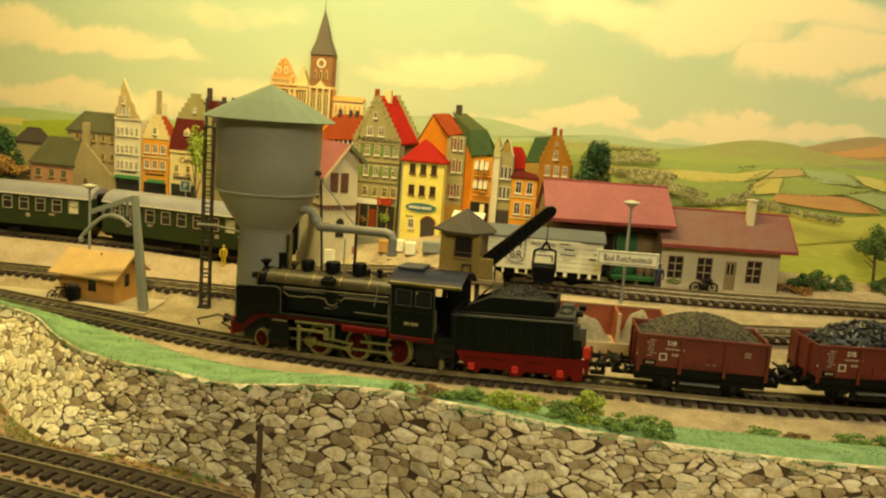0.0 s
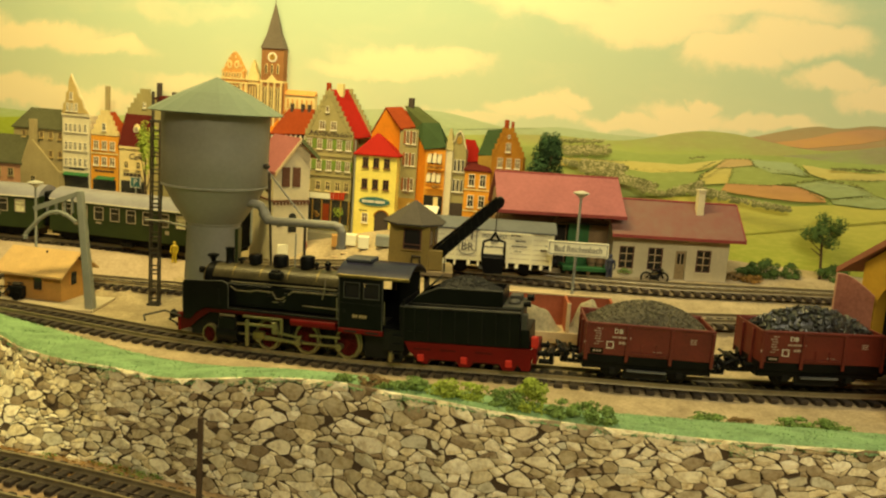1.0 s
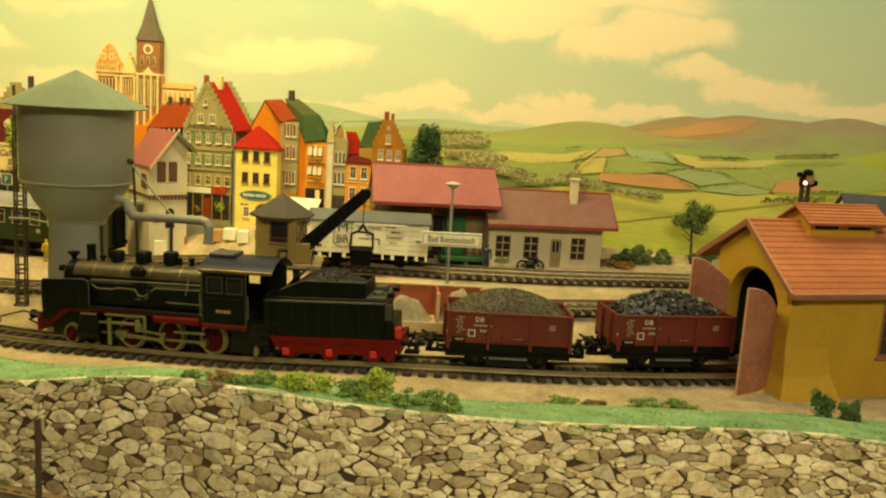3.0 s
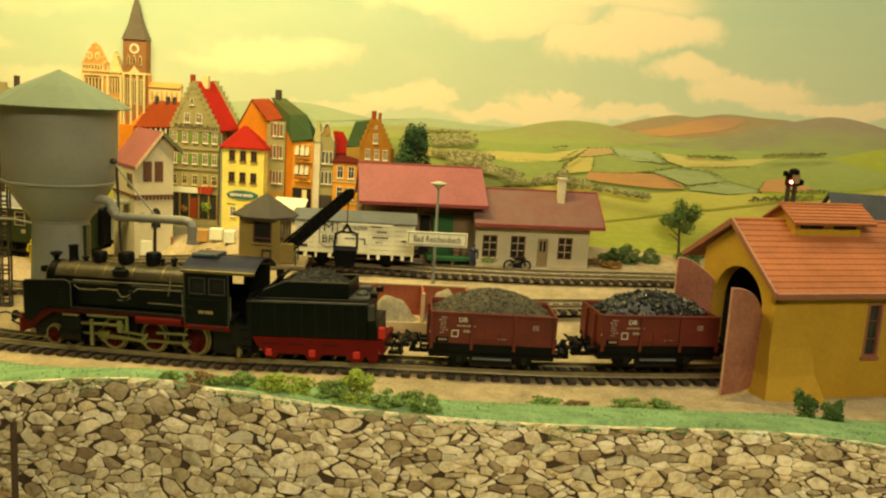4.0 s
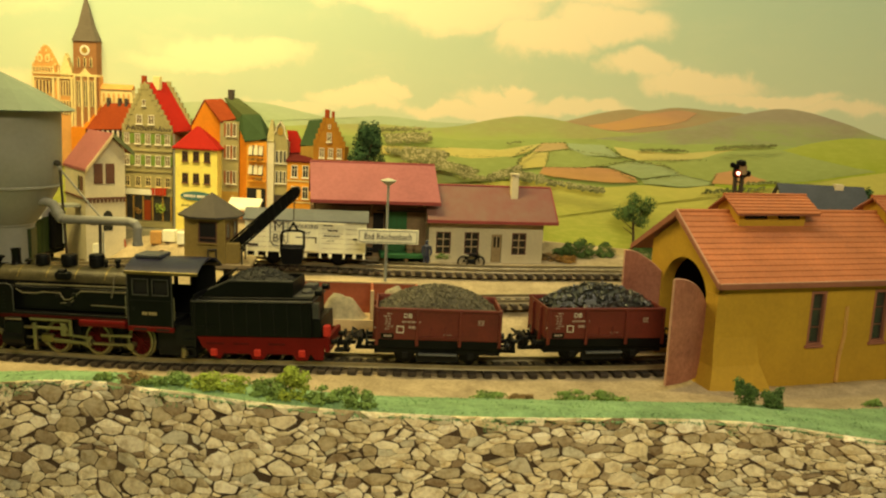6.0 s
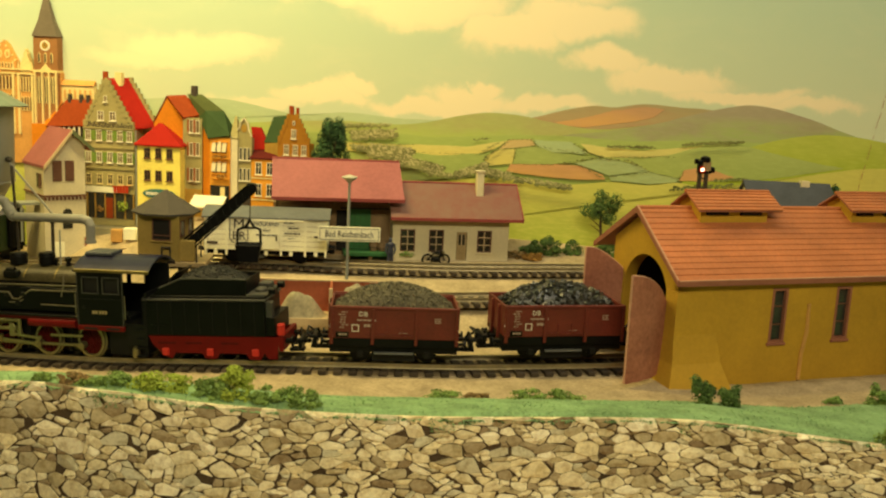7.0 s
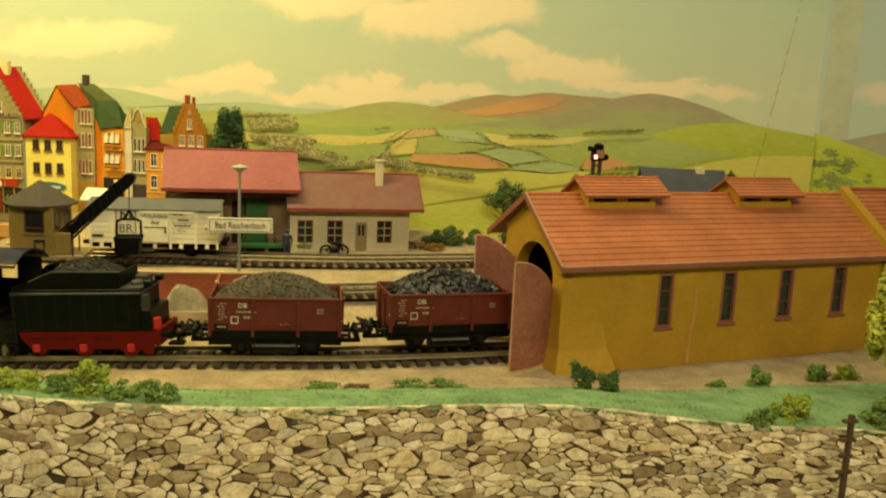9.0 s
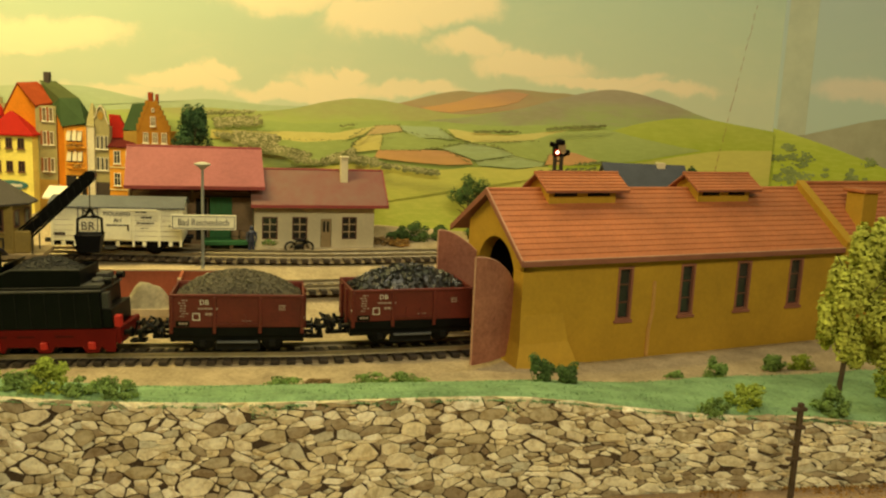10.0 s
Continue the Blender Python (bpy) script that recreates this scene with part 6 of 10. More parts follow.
def hut():
    t = thing("timber_hut", "small orange-brown wooden hut with pale overhanging roof", "hut", (-28.4, 734, -15.6), -11)
    t.scale = (1.15, 1.1, 1.17)
    w, d, h = 16.5, 25, 14.5
    wall_bm = B(wall_with_holes, -w, w, 0, h, -0.0, 1.0, [(0.2, 6.6, 4.5, 12.2)])
    part("front_wall", wall_bm, HUTWOOD, t)
    part("back_wall", B(box, -w, w, d - 1, d, 0, h), HUTWOOD, t)
    for s in (-1, 1):
        bm = bmesh.new()
        slabyz(bm, [(1, 0), (d - 1, 0), (d - 1, h), (d / 2, h + 8.0), (1, h)], s * w - (0 if s < 0 else 1), s * w + (1 if s < 0 else 0))
        part("side_wall", bm, HUTWOOD, t)
    f = part("window", B(frame_bm, 6.8, 8.0, 0.7, 0.7), HUTWOOD, t, at=(0, -0.1, 4.4))
    part("pane", B(box, 0.6, 6.2, 0.2, 0.4, 0.6, 7.4), PANE, f)
    f = part("window", B(box, -0.3, 0.3, -2.6, 2.6, 0, 6.6), PANE, t, "dark little window", at=(w + 0.05, 11, 7.5))
    part("window_frame", B(box, -0.2, 0.5, -3.3, -2.6, -0.6, 7.2), HUTWOOD, f)
    bm = bmesh.new()
    for s in (-1, 1):
        y0, y1 = (-5.0, d / 2) if s < 0 else (d / 2, d + 4)
        z0, z1 = (h - 1.6, h + 9.2) if s < 0 else (h + 9.2, h - 1.0)
        slabyz(bm, [(y0, z0), (y1, z1), (y1, z1 + 1.0), (y0, z0 + 1.0)], -w - 3.6, w + 4.0)
    part("roof", bm, HUTROOF, t, "pale buff roof boards")
    part("chimney_pipe", B(rod, (2, 10, h + 7), (2, 10, h + 9.4), 0.5, seg=8), LATTICE, t)


hut()


def bicycle(name, label, x, y, z, yaw, s=1.0, motor=False):
    t = thing(name, label, name.replace("_", " "), (x, y, z), yaw)
    for wx in (-5.2 * s, 5.2 * s):
        bm = bmesh.new()
        seg = 18
        for i in range(seg):
            a, b = 6.2832 * i / seg, 6.2832 * (i + 1) / seg
            rod(bm, (wx + 3.1 * s * math.cos(a), 0, 3.5 * s + 3.1 * s * math.sin(a)), (wx + 3.1 * s * math.cos(b), 0, 3.5 * s + 3.1 * s * math.sin(b)), (0.62 if motor else 0.34) * s, seg=6)
        for i in range(4):
            a = 3.1416 * i / 4
            beam(bm, (wx - 3 * s * math.cos(a), 0, 3.5 * s - 3 * s * math.sin(a)), (wx + 3 * s * math.cos(a), 0, 3.5 * s + 3 * s * math.sin(a)), 0.16, 0.16)
        part("wheel", bm, BLACKGREY, t)
    bm = bmesh.new()
    tube(bm, [(-5.2 * s, 0, 3.5 * s), (-1.2 * s, 0, 7.2 * s), (3.6 * s, 0, 7.4 * s), (5.2 * s, 0, 3.5 * s)], 0.4 * s)
    tube(bm, [(-5.2 * s, 0, 3.5 * s), (0.2 * s, 0, 3.4 * s), (3.4 * s, 0, 7.0 * s)], 0.4 * s)
    tube(bm, [(3.6 * s, -2, 9.2 * s), (3.6 * s, 2, 9.2 * s)], 0.35 * s)
    rod(bm, (3.6 * s, 0, 7.4 * s), (3.6 * s, 0, 9.2 * s), 0.35 * s, seg=6)
    part("frame", bm, BLACK, t)
    part("saddle", B(ball, (-1.8 * s, 0, 8.0 * s), 1.7 * s, 0.9 * s, 0.5 * s), BLACK, t)
    if motor:
        part("engine", B(box, -1.8, 1.8, -1.3, 1.3, 2.0, 5.0, 0.5), BLACKGREY, t)
        part("fuel_tank", B(ball, (1.4, 0, 7.6), 2.6, 1.2, 1.2), BLACK, t)
        part("headlamp", B(ball, (4.6, 0, 8.0), 0.9), STEEL, t)


bicycle("bicycle", "dark model bicycle leaning near the hut", -43.6, 730, -15.6, 62, 1.0)


def hand_cart(x, y, z):
    t = thing("hand_cart", "small dark hand cart with a loaded box beside the hut", "cart", (x, y, z), -8)
    part("box", B(box, -4.2, 4.2, -2.2, 2.2, 2.0, 8.4, 0.4), BLACKGREY, t)
    part("load", B(box, -3.0, 3.4, -1.6, 1.6, 8.4, 10.6, 0.7), LATTICE, t, "dark brown load")
    for s in (-1, 1):
        part("wheel", B(rod, (0, s * 2.6 - 0.3, 0), (0, s * 2.6 + 0.3, 0), 2.6, seg=16), BLACK, t, at=(0.6, 0, 2.6))
    part("handle", B(tube, [(-4.0, 0, 4.0), (-7.0, 0, 6.4)], 0.4), LATTICE, t)


hand_cart(-35.6, 730.4, -15.6)


# ---- figures as plain shapes ----
def figure(label, x, y, z, h, material, yaw=0):
    """A plain painted figurine in one mesh."""
    bm = bmesh.new()
    k = h / 18
    for s in (-1, 1):
        rod(bm, (s * 1.3 * k, 0, 0), (s * 0.9 * k, 0, 8.6 * k), 0.85 * k, 1.05 * k, seg=8)
        rod(bm, (s * 2.3 * k, 0, 14.2 * k), (s * 3.0 * k, -0.6 * k, 10.6 * k), 0.75 * k, 0.6 * k, seg=8)
        rod(bm, (s * 3.0 * k, -0.6 * k, 10.7 * k), (s * 2.4 * k, -1.6 * k, 8.0 * k), 0.6 * k, 0.5 * k, seg=8)
        box(bm, s * 1.3 * k - 0.8 * k, s * 1.3 * k + 0.8 * k, -1.9 * k, 0.8 * k, 0, 0.9 * k, 0.2 * k)
    lathe(bm, [(1.7 * k, 8.0 * k), (1.9 * k, 9.4 * k), (1.7 * k, 11.4 * k), (2.3 * k, 14.0 * k), (1.6 * k, 15.0 * k), (0.7 * k, 15.4 * k)], 14)
    ball(bm, (0, 0, 16.6 * k), 1.25 * k, 1.3 * k, 1.5 * k)
    return tagged(part("figurine", bm, material, None, at=(x, y, z), yaw=yaw, smooth=True), label, "figurine")


figure("plain yellow figurine standing between the tracks", 36.4, 798, rise(36.4, 798) + 0.9, 14.4, YELLOWFIG)
figure("plain dark blue figurine before the goods shed", 316.5, 742, rise(316, 742), 17.0, BLUEFIG)


# ---- platform lamps and station sign ----
def lamp_post(label, x, y, h, head=4.4):
    z = rise(x, y)
    t = thing("street_lamp", label, "lamp", (x, y, z), group="platform lamps")
    part("pole", B(rod, (0, 0, 0), (0, 0, h - 3.5), 0.95, 0.7, seg=12), CONCRETE, t)
    part("base", B(rod, (0, 0, 0), (0, 0, 3.2), 1.6, 1.1, seg=12), CONCRETE, t)
    part("shade", B(lathe, [(0.9, h - 3.6), (1.8, h - 2.6), (head * 0.75, h - 1.6), (head, h - 0.8), (head, h - 0.3), (head * 0.4, h + 0.5), (0.5, h + 0.8)], 24), LAMPGLASS, t, "pale saucer-shaped lamp head", smooth=True)
    return t


lamp_post("grey platform lamp with a pale saucer head", 290.5, 711, 61)
lamp_post("grey lamp with a pale saucer head behind the hut", -53, 791, 60, 5.0)


def station_sign():
    y = 708.4
    t = thing("station_sign", "white station name board with dark gothic lettering", "sign", (291.2, y, 37.2))
    part("board", B(box, -17.2, 17.2, -0.4, 0.4, 0, 8.2, 0.15), CREAM, t)
    bm = bmesh.new()
    for a in ((-16.4, 16.4, 0.7, 1.0), (-16.4, 16.4, 7.2, 7.5), (-16.4, -16.1, 1.0, 7.2), (16.1, 16.4, 1.0, 7.2)):
        box(bm, a[0], a[1], -0.5, -0.35, a[2], a[3])
    part("border", bm, INK, t)
    writing("Bad Reichenbach", 5.2, INK, t, (0, -0.5, 4.0), squeeze=0.76)
    part("clamp", B(box, -1.6, 1.6, 0.4, 1.6, 2.5, 5.5), CONCRETE, t)


station_sign()


# ---- coaling crane and bunkers ----
def coaling_crane():
    cx, cy = 200.2, 668
    g = rise(cx, cy)
    t = thing("coaling_crane", "coaling crane with ochre octagonal cabin, grey roof and black jib", "crane", (cx, cy, g))
    z = -g
    for sx in (-1, 1):
        for sy in (-1, 1):
            part("leg", B(rod, (sx * 9, sy * 8, 0), (sx * 8, sy * 7, 31 + z), 1.3, seg=10), LATTICE, t)
    part("platform", B(box, -15, 21, -13, 12, 31 + z, 33.4 + z, 0.3), PLATE, t, "worn buff deck")
    S = 10.4
    cab = part("cabin", B(box, -S, S, -S, S, 33.4 + z, 56.6 + z, 0.25), CRANEWALL, t, yaw=-11)
    part("sill_board", B(box, -S - 0.3, S + 0.3, -S - 0.3, S + 0.3, 33.4 + z, 35.0 + z, 0.2), CRANEWALL, cab)
    bm = bmesh.new()
    n, a0 = 8, math.pi / 8 + radians(3)
    ring = lambda r, zz: [bm.verts.new((r * math.cos(a0 + 2 * math.pi * i / n), r * math.sin(a0 + 2 * math.pi * i / n), zz)) for i in range(n)]
    rs = [ring(16.4, 56.0 + z), ring(16.6, 56.9 + z), ring(0.4, 67.4 + z)]
    for a, b in zip(rs, rs[1:]):
        for i in range(n):
            bm.faces.new((a[i], a[(i + 1) % n], b[(i + 1) % n], b[i]))
    bm.faces.new(rs[0][::-1]), bm.faces.new(rs[2])
    part("roof", bm, CRANEROOF, cab, "grey octagonal pointed roof")
    wf = part("window", B(frame_bm, 9.4, 10.6, 0.6, 0.4), WOODFRAME, cab, at=(-3.0, -S, 43.6 + z))
    part("pane", B(box, 0.5, 8.9, -0.15, 0.2, 0.5, 10.1), DARK, wf)
    part("glazing_bar", B(box, 0.5, 8.9, -0.3, -0.1, 2.2, 2.8), WOODFRAME, wf)
    part("window_ledge", B(box, -0.5, 9.9, -1.0, 0.1, -0.8, -0.05, 0.1), CRANEWALL, wf, "pale window ledge")
    for y0 in (-9.0, 1.8):
        wf = part("window", B(frame_bm, 5.4, 8.0, 0.5, 0.4), WOODFRAME, cab, at=(S, y0, 45.4 + z), yaw=90)
        part("pane", B(box, 0.4, 5.0, -0.15, 0.2, 0.4, 7.6), PANE, wf)
    bm = bmesh.new()
    for p in ((0, -12.5), (4, -12.5), (16.5, -12.5), (16.5, 2)):
        rod(bm, (p[0], p[1], 33.4 + z), (p[0], p[1], 41 + z), 0.4, seg=6)
    tube(bm, [(0, -12.5, 40.6 + z), (4, -12.5, 40.6 + z)], 0.4)
    part("railing", bm, LATTICE, t)
    # jib
    p0, p1 = Vector((12.3, -7, 42 + z)), Vector((42.3, -7, 70.6 + z))
    d = (p1 - p0).normalized()
    nrm = Vector((-d.z, 0, d.x))
    for s in (-1, 1):
        for yy in (-2.0, 2.0):
            part("boom", B(beam, p0 + nrm * s * 3.1 + Vector((0, yy, 0)), p1 + nrm * s * 2.3 + Vector((0, yy, 0)), 0.9, 0.9), BLACK, t)
    part("boom_web", B(beam, p0, p1, 4.4, 4.4), BLACK, t)
    L = (p1 - p0).length
    for i in range(10):
        q = p0 + d * L * (i + 0.5) / 10
        for yy in (-2.1, 2.1):
            part("brace", B(beam, q - nrm * 2.6 + Vector((0, yy, 0)) - d * 1.5, q + nrm * 2.6 + Vector((0, yy, 0)) + d * 1.5, 0.5, 0.5), BLACKGREY, t)
    part("sheave", B(rod, p1 + Vector((0, -2.6, 0)), p1 + Vector((0, 2.6, 0)), 2.2, seg=16), BLACK, t)
    part("jib_foot", B(box, 7.3, 15.3, -10.5, -3.5, 33.4 + z, 44 + z, 0.6), CRANEWALL, t)
    part("cable", B(rod, (41.4, -7, 69 + z), (41.2, -7, 54.5 + z), 0.28, seg=6), LATTICE, t)
    b = part("bucket_frame", B(tube, [(35.2, -7, 42.0 + z), (35.6, -7, 49.5 + z), (39.2, -7, 51 + z), (41.2, -7, 54.5 + z), (43.2, -7, 51 + z), (46.4, -7, 49.8 + z), (46.6, -7, 42.0 + z)], 0.6), BLACK, t)
    bm = bmesh.new()
    tube(bm, [(37.3, -7, 50.5 + z), (45.2, -7, 50.5 + z)], 0.6)
    part("crossbar", bm, BLACK, b)
    bm = bmesh.new()
    bot, top = [(36.2, -11.5), (45.6, -11.5), (45.6, -2.5), (36.2, -2.5)], [(34.8, -13), (47.0, -13), (47.0, -1), (34.8, -1)]
    va = [bm.verts.new((x, y, 34.0 + z)) for x, y in bot]
    vb = [bm.verts.new((x, y, 42.4 + z)) for x, y in top]
    vc = [bm.verts.new((x * 0.94 + 40.9 * 0.06, y * 0.9 - 0.7, 42.4 + z)) for x, y in top]
    vd = [bm.verts.new((x * 0.94 + 40.9 * 0.06, y * 0.9 - 0.7, 38 + z)) for x, y in bot]
    for a, bb in ((va, vb), (vb, vc), (vc, vd)):
        for i in range(4):
            bm.faces.new((a[i], a[(i + 1) % 4], bb[(i + 1) % 4], bb[i]))
    bm.faces.new(va[::-1]), bm.faces.new(vd)
    part("bucket", bm, BLACKGREY, t, "black tapered coal bucket")


coaling_crane()


def mound(bm, x0, x1, y0, y1, z0, top, seed):
    """A slumped pile of fine sand with an uneven ridge."""
    nx, ny = 30, 14
    g = []
    for i in range(nx + 1):
        row = []
        for j in range(ny + 1):
            u, v = 2 * i / nx - 1, 2 * j / ny - 1
            r = min(1.0, math.hypot(u, v))
            n = noise.noise(Vector((u * 2.2, v * 2.0, seed)))
            h = sstep(1 - r, 0.0, 0.75) * (0.88 + 0.25 * n)
            row.append(bm.verts.new((lerp(i / nx, x0, x1), lerp(j / ny, y0, y1), z0 + (top - z0) * h + 0.25 * noise.noise(Vector((u * 14, v * 9, seed))))))
        g.append(row)
    for i in range(nx):
        for j in range(ny):
            bm.faces.new((g[i][j], g[i + 1][j], g[i + 1][j + 1], g[i][j + 1]))


def bunkers():
    x0, y0 = 236, 662
    t = thing("coal_bunker", "low red-brown coal bunkers with pale posts and grey sand piles", "coal bunker", (x0, y0, 0), -1.0)
    gz = 3.4
    part("floor", B(box, -2, 70, -1.5, 20, gz - 4, gz + 0.8, 0.2), PALEWOOD, t)
    part("front_edge", B(box, -2, 70, -2.3, -1.2, gz - 2, gz + 2.0, 0.15), PALEWOOD, t, "pale front sill")
    bw = part("back_wall", B(box, -2, 70, 18.6, 20, gz + 0.8, 20.4, 0.15), BUNKER, t)
    part("coping", B(box, -2.4, 70.4, 18.2, 20.4, 20.4, 21.2), PALEWOOD, bw, "pale top edge")
    for x in (-2, 7.5, 45.4, 69):
        w = part("partition", B(slabyz, [(0.8, gz + 0.8), (18.6, gz + 0.8), (18.6, 20.6), (0.8, 19.8)], x, x + 1.2), BUNKER, t)
        part("post", B(box, x - 0.3, x + 1.5, -0.4, 1.4, gz + 0.8, 20.6, 0.15), PALEWOOD, w, "pale post")
    part("sand_mound", B(mound, 15, 45, 0, 20, gz + 0.7, 16.4, 8.3), GRAVEL, t, "grey-tan sand pile", smooth=True)
    part("sand_mound", B(mound, 46, 70, 3, 19, gz + 0.7, 21.6, 3.7), GRAVEL, t, "grey-tan sand pile", smooth=True)
    part("coal_heap", B(heap, 0, 7, 3, 18, gz + 0.8, 15, 200, 1.0, random.Random(10)), COKE, t, "dark coal heap")


bunkers()


# ---- milk van ----
def milk_van():
    x, y = 245, 735
    g = rise(x, y)
    t = thing("goods_van", "cream covered goods van with grey curved roof and dark lettering", "goods wagon", (x, 735.5, g), -1.5)
    t.scale = (1.0, 1.0, 0.9)
    L, W, z0, z1 = 34.5, 13.0, 13.5, 35.0
    body = part("body", B(box, -L, L, -W, W, z0, z1, 0.3), CREAM, t)
    for z in (16.6, 19.8, 23, 26.2, 29.4, 32.4):
        part("board_gap", B(box, -L + 0.4, L - 0.4, -W - 0.08, -W + 0.1, z, z + 0.16), SHEDWALL, body)
    n = 12
    pr = [(-W - 1.2 + (2 * W + 2.4) * i / n, z1 - 0.4 + 5.0 * math.sin(math.pi * i / n) ** 0.8) for i in range(n + 1)]
    bm = bmesh.new()
    slabyz(bm, pr + [(-y_, z_ - 1.0) for y_, z_ in [(p[0], p[1]) for p in pr]], -L - 1.2, L + 1.2)
    part("roof", bm, ROOFGREY, t, "grey curved roof", smooth=True)
    d = part("door", B(box, -7.5, 7.5, -W - 0.9, -W, z0 + 1, z1 - 2.4, 0.2), CREAM, body)
    part("door_rail", B(box, -8, 21, -W - 1.3, -W - 0.2, z1 - 2.6, z1 - 1.4), CREAM, body)
    part("door_handle", B(box, 5.4, 6.2, -W - 1.5, -W - 0.8, 20, 24), STEEL, d)
    for xx in (-L + 1, -22, -8.4, 8.4, 22, L - 1):
        part("stanchion", B(box, xx - 0.6, xx + 0.6, -W - 0.6, -W + 0.1, z0 - 3.2, z1 - 0.6), CREAM, body)
    for xx in (-28.5, 16):
        v = part("vent", B(box, xx, xx + 6.5, -W - 0.5, -W + 0.1, 29.2, 33, 0.15), CREAM, body)
    writing("M", 8.6, INK, body, (-15.2, -W - 0.3, 29.8))
    writing("BR", 7.2, INK, body, (-15.2, -W - 0.3, 22.4), squeeze=0.9)
    bm = bmesh.new()
    crest = [(-20.2, 33.6), (-20.2, 20.5), (-18.6, 18.2), (-15.2, 17.2), (-11.8, 18.2), (-10.2, 20.5), (-10.2, 33.6), (-20.2, 33.6)]
    for (xa, za), (xb, zb) in zip(crest, crest[1:]):
        beam(bm, Vector((xa, -W - 0.2, za)), Vector((xb, -W - 0.2, zb)), 0.35, 0.35)
    part("crest_line", bm, INK, body)
    writing("MOLKEREI", 3.4, INK, d, (0, -W - 1.05, 30.4), squeeze=0.9)
    writing("Bad", 2.8, INK, d, (0, -W - 1.05, 26.6), font_shear=0.3)
    bars(d, INK, -5.6, 23.2, -W - 0.95, (2.4, 3.0, 2.2, 2.6), 0.7, 0.35)
    bars(body, INK, 9.6, 31.2, -W - 0.1, (2.2, 2.8), 0.6)
    bars(body, INK, 12.4, 27.8, -W - 0.1, (2.2, 1.6, 1.2), 0.9, 0.3)
    bars(body, INK, 10.2, 24.4, -W - 0.1, (1.8, 2.6, 2.2, 1.4), 0.8, 0.3)
    bars(body, INK, 12.0, 21.4, -W - 0.1, (2.2, 1.4), 0.4)
    bars(body, INK, 27, 22.6, -W - 0.1, (4.2,), 1.0)
    bars(body, INK, 30, 26.0, -W - 0.1, (2.4,), 0.7)
    bars(body, INK, -33, 17, -W - 0.1, (6,), 1.6)
    for xx in (-28, -14, 0, 14, 28):
        part("step", B(box, xx - 1.0, xx + 1.0, -W - 0.4, -W + 0.5, z0 - 3.0, z0 - 0.2), CREAM, t)
    part("underframe", B(box, -L, L, -W + 2, W - 2, z0 - 3, z0, 0.2), BLACK, t)
    part("brake_box", B(box, -8, -1, -9, -4, 7.5, z0 - 3, 0.3), ROOFGREY, t)
    for xx in (-19, 19):
        for s in (-1, 1):
            part("wheel", B(rod, (0, s * 6.2 - 0.9, 0), (0, s * 6.2 + 0.9, 0), 4.6, seg=22), BLACK, t, at=(xx, 0, RAILTOP + 4.6))
            part("axle_guard", B(slabxz, [(-6.5, 11), (-2.2, 7.2), (2.2, 7.2), (6.5, 11)], s * 10 - 0.4, s * 10 + 0.4), BLACK, t, at=(xx, 0, 0))
    for s in (-1, 1):
        for yy in (-7.6, 7.6):
            part("buffer", B(rod, (s * L, yy, 13), (s * (L + 4), yy, 13), 1.4, seg=12), BLACK, t)


milk_van()


